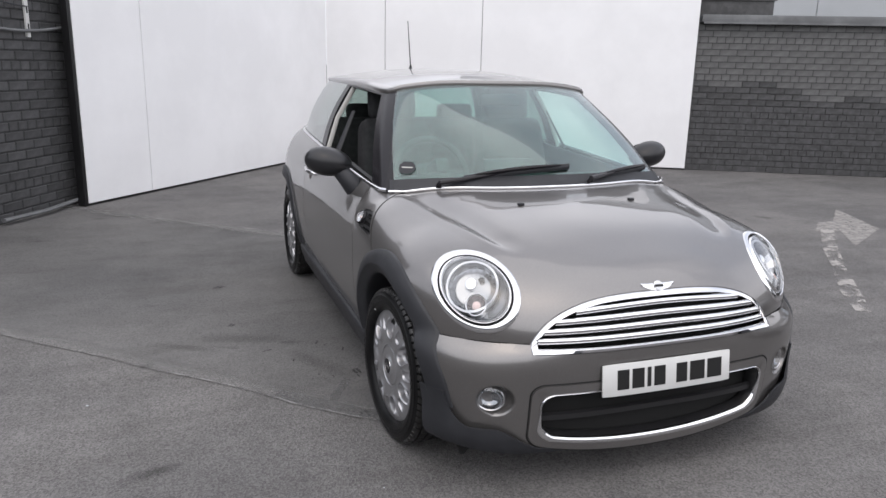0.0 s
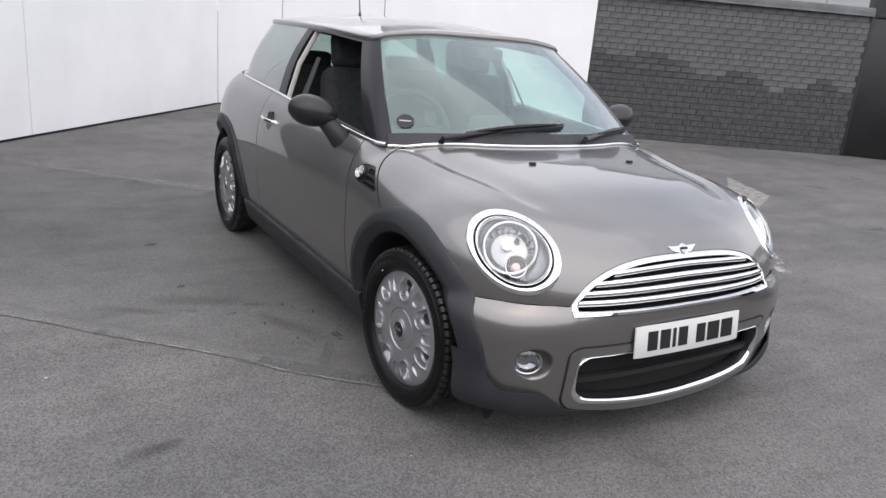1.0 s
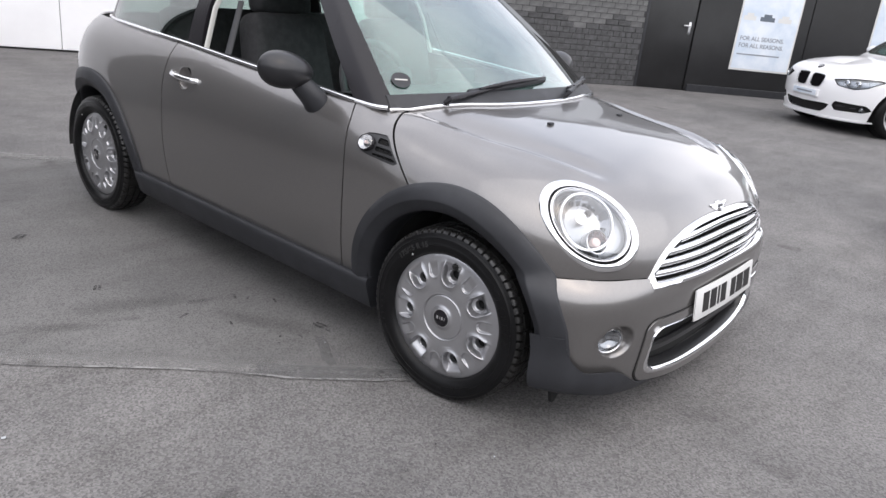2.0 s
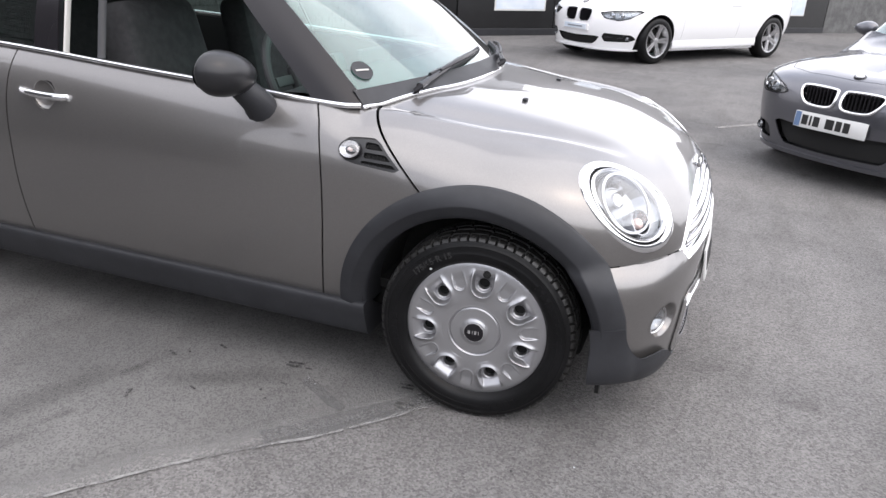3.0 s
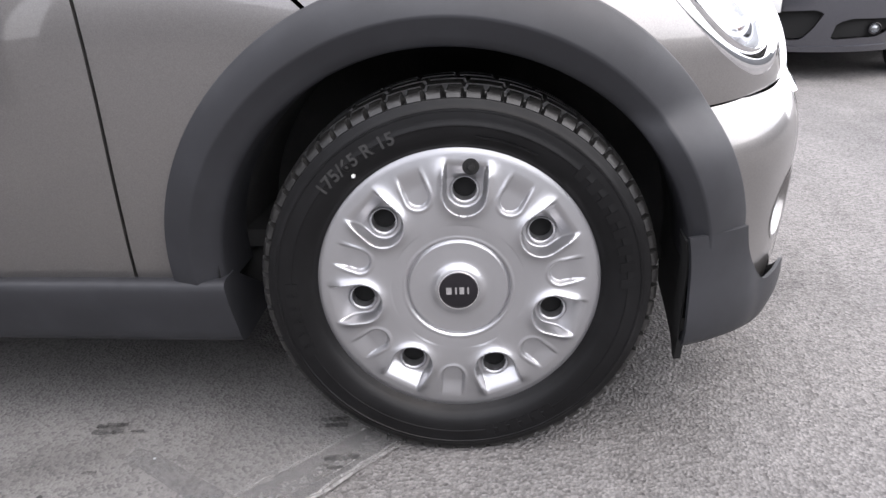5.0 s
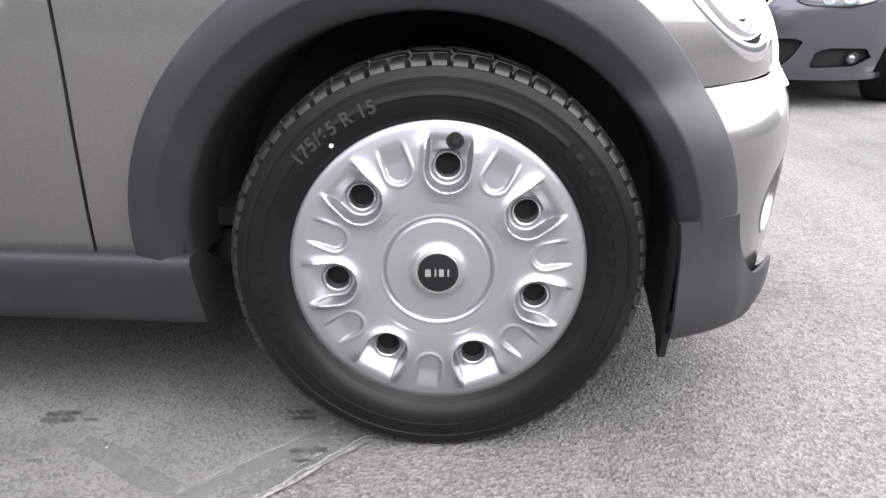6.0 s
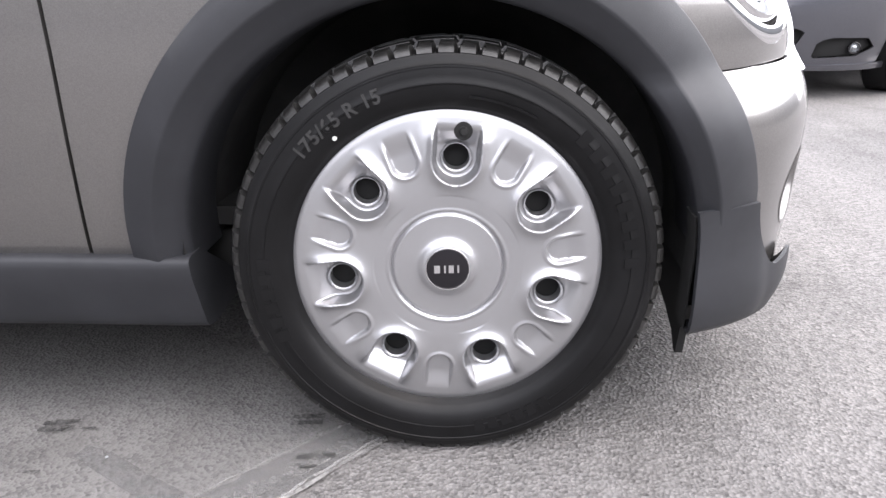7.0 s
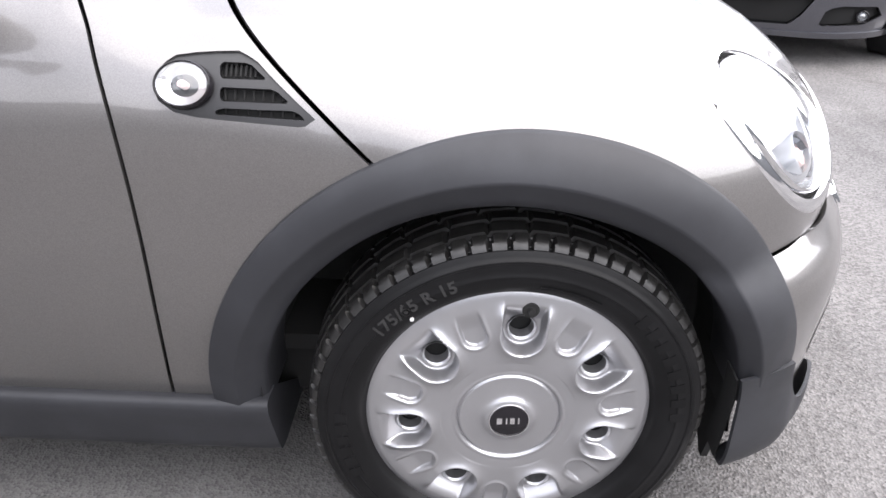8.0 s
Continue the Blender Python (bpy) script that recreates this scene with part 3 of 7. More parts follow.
def grille_field(p):
    """Outside the upper grille opening."""
    if p[1] > -0.3:
        return 1.0
    x, z = abs(p[0]), p[2]
    return max(x - 0.486, z - grille_top(x), 0.517 - z)


def lower_field(p):
    """Outside the lower air intake."""
    if p[1] > -0.2:
        return 1.0
    x, z = abs(p[0]), p[2]
    bottom = 0.172 + 0.045 * (x / 0.45) ** 2
    cx, cz, hw, hh, r = 0.0, (0.380 + bottom) / 2, 0.455, (0.380 - bottom) / 2, 0.055
    qx, qz = x - hw + r, abs(z - cz) - hh + r
    return math.hypot(max(qx, 0), max(qz, 0)) + min(max(qx, qz), 0) - r


FOG_X, FOG_Z = 0.596, 0.357


FOG_Y = front_y(FOG_X, FOG_Z)


def fog_field(p):
    return 1.0 if p[1] > -0.2 else (math.hypot(((abs(p[0]) - FOG_X) * 0.88 + (p[1] - FOG_Y) * 0.47) / 0.068, (p[2] - FOG_Z) / 0.058) - 1) * 0.05


valance_top = lambda x: 0.170 + 0.080 * step(0.43, 0.61, abs(x)) + 0.062 * step(0.675, 0.765, abs(x))

def poly_field(poly):
    """Signed distance to a polygon in the plane, positive inside."""
    def f(a, b):
        best, inside = 1e9, False
        for (x1, y1), (x2, y2) in zip(poly, poly[1:] + poly[:1]):
            dx, dy = x2 - x1, y2 - y1
            s = max(0, min(1, ((a - x1) * dx + (b - y1) * dy) / (dx * dx + dy * dy)))
            best = min(best, math.hypot(a - x1 - s * dx, b - y1 - s * dy))
            if (y1 > b) != (y2 > b) and a < (x2 - x1) * (b - y1) / (y2 - y1) + x1:
                inside = not inside
        return best if inside else -best
    return f


VENT_SHAPE = [(0.452, 0.802), (0.445, 0.820), (0.428, 0.832), (0.39, 0.836), (0.345, 0.836), (0.327, 0.826), (0.246, 0.757), (0.258, 0.751), (0.33, 0.757), (0.40, 0.763), (0.433, 0.770), (0.449, 0.785)]
vent_inside = poly_field(VENT_SHAPE)

hatchback = thing("parked_hatchback", "grey metallic three-door hatchback with black arches, driver's window down", "car")


def panel(name, fields, label="", sheet=None, depth=0.008):
    v, f = sheet or SHELL
    for g in fields:
        v, f = clip(v, f, g)
    return to_object(name, *thicken(v, f, depth), PAINT, hatchback, label)


front_arch, rear_arch = arch_field(0, 0.425), arch_field(WHEELBASE, 0.42)
bonnet = panel("bonnet", [lambda p: 0.6 - p[1], lambda p: 0.95 - p[2], lambda p: cowl(p) - p[1], lambda p: p[2] - BUMP_Z - 0.0008, lambda p: -diag(p) - GAP, front_arch, lamp_field, grille_field])
panel("front_bumper", [lambda p: 0.1 - p[1], lambda p: BUMP_Z - 0.0004 - p[2], lambda p: arch_field(0, 0.395)(p), lambda p: p[2] - valance_top(p[0]) + 0.02, lower_field, fog_field, grille_field], sheet=BUMPER)
for s in (-1, 1):
    mine = lambda p, s=s: p[0] * s
    panel("front_wing", [mine, lambda p: p[1] - 0.05, lambda p: 0.6 - p[1], lambda p: diag(p) - GAP, lambda p: -door_front(p) - GAP, lambda p: belt(max(0.43, p[1])) - p[2], front_arch, lambda p: p[2] - 0.30, lambda p: 0.001 - vent_inside(p[1], p[2])])
    panel("side_door", [mine, lambda p: door_front(p) - GAP, lambda p: -door_rear(p) - GAP, lambda p: belt(p[1]) - p[2], lambda p: p[2] - 0.303, lambda p: math.hypot(p[1] - 1.57, p[2] - 0.834) - 0.048])
panel("rear_body", [lambda p: door_rear(p) - GAP, lambda p: belt(min(p[1], 2.8)) - p[2], rear_arch, lambda p: p[2] - 0.25])


def flare_x(y, z, side):
    """The side of the body or, ahead of the wheel, of the bumper where that stands further out."""
    x = side_x(y, z, side)
    hit = BUMPER_SKIN.ray_cast(Vector((side * 1.5, y, z)), Vector((-side, 0, 0))) if y < -0.12 and z < 0.548 else (None,)
    return hit[0].x if hit[0] and abs(hit[0].x) > abs(x) else x


def arch_flare(centre, side, legs, name="wheel_arch", shift=0.0):
    """A black plastic wheel arch with a rolled inner lip, laid on the body side; legs: (degrees, metres below the axle) from the rear end to the front end."""
    section = [(0.453, -0.004), (0.4525, 0.007), (0.4505, 0.0105), (0.428, 0.0155), (0.4005, 0.0195), (0.3965, 0.0190), (0.394, 0.0172), (0.373, 0.0035), (0.361, -0.005), (0.3575, -0.010), (0.3565, -0.018), (0.356, -0.05), (0.358, -0.12)]
    rows = []
    for a, down in legs:
        row = []
        for r, out in section:
            turn = radians(a) if a < 172 else math.pi - math.asin((0.309 - AXLE) / r)
            y, z = centre + math.cos(turn) * r + shift * min(1, (0.453 - r) / 0.061), AXLE + math.sin(turn) * r - down
            if centre == 0:
                y += 0.016 * step(-0.10, -0.40, y) * min(1, max(0, (r - 0.357) / 0.06))
            x = flare_x(y, max(z, 0.22), side)
            if out < -0.01:
                x = flare_x(centre + math.cos(radians(a)) * 0.40, max(0.22, AXLE + math.sin(radians(a)) * 0.40 - down), side)
            row.append(Vector((x + side * out * (1 - 2.5 * down if out > 0 else 1), y, z)))
        rows.append(row)
    v, f = grid(rows)
    return to_object(name, *facing(v, f, (0, centre, AXLE)), BLACK_TRIM, hatchback, "", 50)


for s in (-1, 1):
    arch_flare(0, s, [(0, 0.004)] + [(2.34 * i, 0) for i in range(72)] + [(168, 0), (175, 0)], shift=0.014)
    arch_flare(WHEELBASE, s, [(-3 + 2.6 * i, 0) for i in range(72)])


def liner(centre, side):
    rows = []
    for i in range(41):
        a = radians(188 * i / 40 if centre == 0 else -4 + 188 * i / 40)
        outer = 0.80 - (0.10 * step(1.9, 2.9, a) if centre == 0 else 0)
        rows.append([Vector((side * x, centre + (0.014 if centre == 0 else 0) + math.cos(a) * 0.365, AXLE + math.sin(a) * 0.365)) for x in (outer, 0.68, 0.60, 0.50)])
    v, f = grid(rows)
    to_object("arch_liner", v, f, LINER, hatchback)
    ring = [Vector((side * 0.5, centre + 0.40 * math.cos(radians(-12 + 6 * i)), AXLE + 0.40 * math.sin(radians(-12 + 6 * i)))) for i in range(35)]
    to_object("inner_wheelhouse", ring, [tuple(range(35))], LINER, hatchback)


for s in (-1, 1):
    liner(0, s)
    liner(WHEELBASE, s)


def lower_skin(u, z, lift):
    """A point of the bumper's outside below its widest level, lifted off it."""
    side = -1 if u < 0 else 1
    x, y, corner = plan(abs(u), bumper_full(z))
    inward = 0.034 * ((wide_level(corner) - z) / 0.4) ** 2 + 0.050 * max(0.0, (0.225 - z) / 0.1) ** 2.2
    out = Vector((x, (y - 0.25) * (1 if y < 0 else 0), 0)).normalized()
    px = x * (1 - inward / HALF) + out.x * lift
    py = y + (inward * 0.8 * (1 - corner) if y < 0 else 0) + out.y * lift
    return Vector((side * px, py, z))


def corner_low(x):
    return 0.152 + 0.022 * step(0.40, 0.74, abs(x))


def valance():
    """The black lower lip under the front bumper, which turns up into the wheel arches."""
    rows = []
    us = [-0.34 + 0.68 * i / 200 for i in range(201)]
    for u in us:
        low = corner_low(plan(abs(u))[0])
        across, along, _ = plan(abs(u))
        jut = 0.002 + 0.012 * math.exp(-((across - 0.62) / 0.26) ** 2)
        row = [lower_skin(u, z, 0.005 + 0.006 * (1 - step(0.39, 0.436, math.hypot(plan(abs(u))[1], max(0, z - AXLE)))) + jut * step(0.330, 0.215, z)) for z in [0.372 + (low + 0.014 - 0.372) * k / 34 for k in range(35)]]
        row += [lower_skin(u, low + 0.004, 0.006 + jut), lower_skin(u, low, jut - 0.004), lower_skin(u, low + 0.002, jut - 0.03)]
        rows.append(row)
    v, f = facing(*grid(rows), (0, 0.4, 0.36))

    def region(p):
        r = math.hypot(p[1], max(0, p[2] - AXLE))
        a, b = 0.436 - r if abs(p[0]) > 0.4 else -1, valance_top(p[0]) + 0.006 - p[2]
        h = max(0, 0.05 - abs(a - b)) / 0.05
        return max(a, b) + h * h * 0.05 / 4

    v, f = clip(v, f, region)
    v, f = clip(v, f, lambda p: math.hypot(p[1] - 0.014, max(0, p[2] - AXLE)) - 0.357)
    v, f = clip(v, f, lambda p: -p[1])
    to_object("front_valance", *thicken(v, f, 0.006), BLACK_TRIM, hatchback, "black lower bumper lip", 50)
    for s in (-1, 1):
        # The inner return of the lip along the wheel opening.
        rows = []
        for k in range(13):
            z = 0.362 + (corner_low(0.75) + 0.004 - 0.362) * k / 12
            y = 0.014 - (0.357 if z < AXLE else math.sqrt(0.357 ** 2 - (z - AXLE) ** 2))
            x = abs(flare_x(y - 0.01, z, s)) + 0.006
            rows.append([Vector((s * (x - d), y + e, z)) for d, e in ((0.0, 0.0), (0.004, 0.001), (0.05, 0.000))])
        v, f = grid(rows)
        to_object("lip_return", *thicken(v, f, 0.003), CAVITY, hatchback)


valance()
for s in (-1, 1):
    # Mud flap ahead of the wheel.
    rows = []
    for x, low in ((0.46, 0.15), (0.56, 0.13), (0.615, 0.112), (0.638, 0.088), (0.652, 0.088), (0.676, 0.160), (0.695, 0.190), (0.712, 0.200)):
        rows.append([Vector((s * x, -0.361 - 0.008 * k, 0.36 + (low - 0.36) * k)) for k in (0, 0.25, 0.5, 0.75, 1)])
    v, f = grid(rows)
    to_object("air_deflector", *thicken(v, f, 0.012), CAVITY, hatchback)

    # Sill.
    section = [(0.770, 0.3085), (0.802, 0.3080), (0.8115, 0.3055), (0.8155, 0.300), (0.8160, 0.290), (0.8125, 0.270), (0.805, 0.244), (0.796, 0.215), (0.7905, 0.197), (0.7845, 0.1885), (0.760, 0.184), (0.60, 0.195)]
    rows = []
    for i in range(41):
        y = 0.368 + (2.085 - 0.368) * i / 40
        pinch = 0.002 * (1 - step(0.0, 0.012, y - 0.368)) + 0.012 * (1 - step(0.0, 0.06, 2.085 - y))
        rows.append([Vector((s * (x - pinch), y + (0.004 * (z - 0.30) / 0.1 if i == 0 else 0), z)) for x, z in section])
    v, f = grid(rows)
    n = len(section)
    f += [tuple(range(n)), tuple(range(40 * n + n - 1, 40 * n - 1, -1))]
    to_object("sill", *facing(v, f, (0, 1.2, 0.25)), BLACK_TRIM, hatchback, "black plastic sill cover", 50)

part("underbody", box_bm((1.30, 3.1, 0.10), (0, 1.25, 0.25), 0.02), CAVITY, hatchback)
part("bulkhead", box_bm((1.30, 0.03, 0.6), (0, 0.44, 0.58), 0.005), CAVITY, hatchback)

# Greenhouse: the belt line and the roof edge, from the middle of the windscreen round to the tail.
BASE = [(0.0, 0.270, 0.928), (0.34, 0.302, 0.924), (0.60, 0.390, 0.912), (0.695, 0.452, 0.904), (0.722, 0.56, 0.908), (0.735, 0.85, 0.926), (0.742, 1.25, 0.947), (0.738, 1.63, 0.967), (0.722, 2.15, 0.987), (0.690, 2.45, 0.996), (0.58, 2.64, 0.998), (0.32, 2.73, 1.0), (0.0, 2.755, 1.0)]
EDGE = [(0.0, 0.885, 1.345), (0.28, 0.900, 1.342), (0.46, 0.932, 1.322), (0.522, 0.968, 1.303), (0.545, 1.04, 1.300), (0.558, 1.20, 1.308), (0.566, 1.42, 1.318), (0.568, 1.66, 1.322), (0.560, 2.10, 1.324), (0.540, 2.38, 1.322), (0.45, 2.48, 1.326), (0.24, 2.525, 1.335), (0.0, 2.535, 1.338)]


def house(t, v):
    """A point of the greenhouse; t counts stations (negative on the right-hand side), v from belt to roof."""
    side = -1 if t < 0 else 1
    a, b = Vector(spline(BASE, abs(t), True)), Vector(spline(EDGE, abs(t), True))
    p = a.lerp(b, v)
    bulge = 0.022 * math.sin(math.pi * v)
    n = Vector((p.x, (p.y - 1.5) * 0.5, 0.15)).normalized()
    p += n * bulge
    return Vector((side * p.x, p.y, p.z))


def house_patch(name, t0, t1, v0, v1, mat, depth=0.005, label="", sink=0.0, nt=24, nv=12):
    rows = [[house(t0 + (t1 - t0) * i / nt, v0 + (v1 - v0) * j / nv) for j in range(nv + 1)] for i in range(nt + 1)]
    v, f = facing(*grid(rows), (0, 1.5, 0.9))
    if sink:
        c = Vector((0, 1.5, 1.0))
        v = [p + (Vector((0, p.y, p.z)) - p).normalized() * sink for p in v]
    ob = to_object(name, *thicken(v, f, depth), mat, hatchback, label)
    return ob


screen = house_patch("windscreen", -2.62, 2.62, 0.0, 0.985, WINDOW, 0.004, "clear windscreen", nt=60)
screen.visible_shadow = False
for s in (-1, 1):
    house_patch("windscreen_edge", s * 2.60, s * 2.82, -0.02, 1.0, GLOSS_BLACK, 0.006)
    house_patch("front_pillar", s * 2.82, s * 4.12, -0.02, 1.02, GLOSS_BLACK, 0.03, "gloss black windscreen pillar")
    house_patch("centre_pillar", s * 6.86, s * 7.10, -0.01, 1.02, GLOSS_BLACK, 0.02)
    q = house_patch("quarter_window", s * 7.10, s * 9.05, 0.02, 1.0, TINTED, 0.004, "reflective dark quarter window")
    q.visible_shadow = False
    house_patch("rear_pillar", s * 9.05, s * 9.75, -0.02, 1.02, GLOSS_BLACK, 0.02)
    house_patch("window_seal", s * 4.12, s * 6.86, 0.945, 1.01, GLOSS_BLACK, 0.02)
for s in (-1, 1):
    r = house_patch("rear_window", s * 9.75, s * 11.999, 0.03, 1.0, TINTED, 0.004)
    r.visible_shadow = False

roof_ridge = curve1([0.85, 1.15, 1.6, 2.0, 2.35, 2.56], [1.352, 1.392, 1.407, 1.403, 1.380, 1.345])


def roof():
    rows = []
    ts = [-12 + 24 * i / 150 for i in range(151)]
    for t in ts:
        side = -1 if t < 0 else 1
        e = Vector(spline(EDGE, abs(t), True))
        out = Vector((e.x, (e.y - 1.6) * 0.45, 0)).normalized()
        row = [Vector((e.x + out.x * o, e.y + out.y * o, e.z + h)) for o, h in ((-0.03, -0.022), (0.004, -0.020), (0.013, -0.008), (0.014, 0.004), (0.008, 0.014))]
        for k in range(1, 15):
            s = k / 14
            ry = 0.90 + (e.y - 0.885) * 0.985
            y = e.y + (ry - e.y) * s
            x = e.x * (1 - s)
            top = roof_ridge(ry)
            row.append(Vector((x, y, e.z + 0.014 + (top - e.z - 0.014) * (1 - (1 - s) ** 2.2))))
        rows.append([Vector((side * p.x, p.y, p.z)) for p in row])
    v, f = grid(rows)
    to_object("roof", *facing(v, f, (0, 1.6, 1.0)), PAINT, hatchback, "grey metallic roof panel", 50)


roof()
rows = [[Vector((x, y, 1.30)) for x in (-0.52, 0, 0.52)] for y in (0.96, 1.6, 2.42)]
v, f = grid([[p + Vector((0, 0, 0.03 - 0.03 * (p.x / 0.52) ** 2)) for p in r] for r in rows])
to_object("headlining", *thicken(v, f, 0.01), PALE_TRIM, hatchback, "pale cloth headlining")


# ---- wheels of the hatchback ----
def smooth(a, b, x):
    return step(a, b, x)


cap_profile = curve1([0.0, 0.026, 0.032, 0.040, 0.052, 0.068, 0.085, 0.105, 0.15, 0.19, 0.203, 0.208], [0.0185, 0.0180, 0.0165, 0.0115, 0.0098, 0.0092, 0.0105, 0.0110, 0.0085, 0.0020, -0.0030, -0.0090])


def u_shape(s, w, centre, half):
    """Signed distance to a U that is round towards the hub and open outwards."""
    return math.hypot(w, s - centre) - half if s < centre else abs(w) - half


def cap_height(r, a):
    h = cap_profile(r)
    h -= 0.0038 * math.exp(-((r - 0.0715) / 0.0016) ** 2)
    h += 0.0012 * math.exp(-((r - 0.0765) / 0.002) ** 2)
    if r < 0.095:
        return h
    pitch = 2 * math.pi / 7
    k = round(a / pitch)
    da = a - k * pitch
    s, w = r * math.cos(da), r * math.sin(da)
    d = u_shape(s, w, 0.1400, 0.0285)
    fade = 1 - smooth(0.152, 0.184, s)
    h += 0.0074 * math.exp(-(abs(d - 0.0022) / (0.0034 if d < 0.0022 else 0.0080)) ** 1.25) * (1 - smooth(0.160, 0.188, s))
    h -= 0.0210 * smooth(-0.001, 0.0034, -d) * fade
    b = abs(da) - pitch / 2
    s, w = r * math.cos(b), r * math.sin(b)
    d = u_shape(s, w, 0.1445, 0.0170)
    h -= 0.0074 * smooth(0.0, 0.0030, -d) * (1 - smooth(0.152, 0.184, s))
    h += 0.0016 * math.exp(-((d - 0.002) / 0.0025) ** 2) * (1 - smooth(0.155, 0.182, s))
    return h


def hole_field(r, a):
    pitch = 2 * math.pi / 7
    da = a - round(a / pitch) * pitch
    s, w = r * math.cos(da) - 0.1400, r * math.sin(da)
    return math.hypot(s, w) - 0.0194


def hubcap(wheel):
    radii = [0.0275] + [0.030 + 0.178 * (i / 140) for i in range(141)]
    count = 840
    rows = []
    for k in range(count):
        a = 2 * math.pi * k / count - math.pi
        rows.append([Vector((r, a, 0)) for r in radii])
    v, f = grid(rows, True)
    v, f = clip([(p.x, p.y, 0) for p in v], f, lambda p: hole_field(p[0], p[1]))
    turn = radians(5.5)
    out = [Vector((-cap_height(p[0], p[1]), -p[0] * math.sin(p[1] + turn), p[0] * math.cos(p[1] + turn))) for p in v]
    out, f = facing(out, f, (1, 0, 0))
    cap = to_object("hubcap", out, f, SILVER, wheel, "silver plastic hubcap with seven holes", 60)
    cap.location = (-0.066, 0, 0)
    cap.scale = (1, 1.075, 1.075)
    v, f = lathe([(-0.0188, 0.0), (-0.0188, 0.0255), (-0.0182, 0.0268), (-0.015, 0.0272)], 48)
    to_object("centre_emblem", *facing(v, f, (1, 0, 0)), GLOSS_BLACK, cap, "round black centre emblem")
    v, f = lathe([(-0.0165, 0.0268), (-0.0192, 0.0272), (-0.0192, 0.0284), (-0.0165, 0.029)], 48)
    to_object("emblem_ring", *facing(v, f, (1, 0, 0)), CHROME, cap)
    # The emblem's mark as plain upright bars.
    bm = bmesh.new()
    for y, w in ((0.0135, 0.0075), (0.0035, 0.0022), (-0.0045, 0.0065), (-0.0135, 0.0022)):
        box_bm((0.0012, w, 0.0105), (-0.0190, y, 0), bm=bm)
    part("emblem_mark", bm, CHROME, cap, "plain pale bars")
    # Short sleeves behind the seven holes.
    for k in range(7):
        a = 2 * math.pi * k / 7 + turn
        v, f = lathe([(0.008, 0.0202), (0.0105, 0.0190), (0.012, 0.0170), (0.030, 0.0160)], 28)
        sleeve = to_object("hole_sleeve", [Vector((p.x, p.y - 0.14 * math.sin(a), p.z + 0.14 * math.cos(a))) for p in v], f, SILVER, cap)
    # Valve in the top pocket.
    v, f = lathe([(-0.012, 0.0), (-0.012, 0.0045), (-0.008, 0.0055), (0.01, 0.0055)], 16)
    valve = to_object("valve_stem", *facing(v, f, (0.1, 0, 0)), CAVITY, wheel)
    valve.location = (-0.066, -0.0250, 0.188)
    v, f = lathe([(-0.0035, 0.0), (-0.0035, 0.0115), (-0.001, 0.0125)], 20)
    notch = to_object("valve_opening", *facing(v, f, (0.1, 0, 0)), CAVITY, wheel)
    notch.location = (-0.0675, -0.0245, 0.187)
    v, f = lathe([(-0.030, 0.0), (-0.030, 0.205)], 48)
    to_object("steel_rim", *facing(v, f, (1, 0, 0)), CAVITY, wheel, "dark steel rim behind the hubcap")


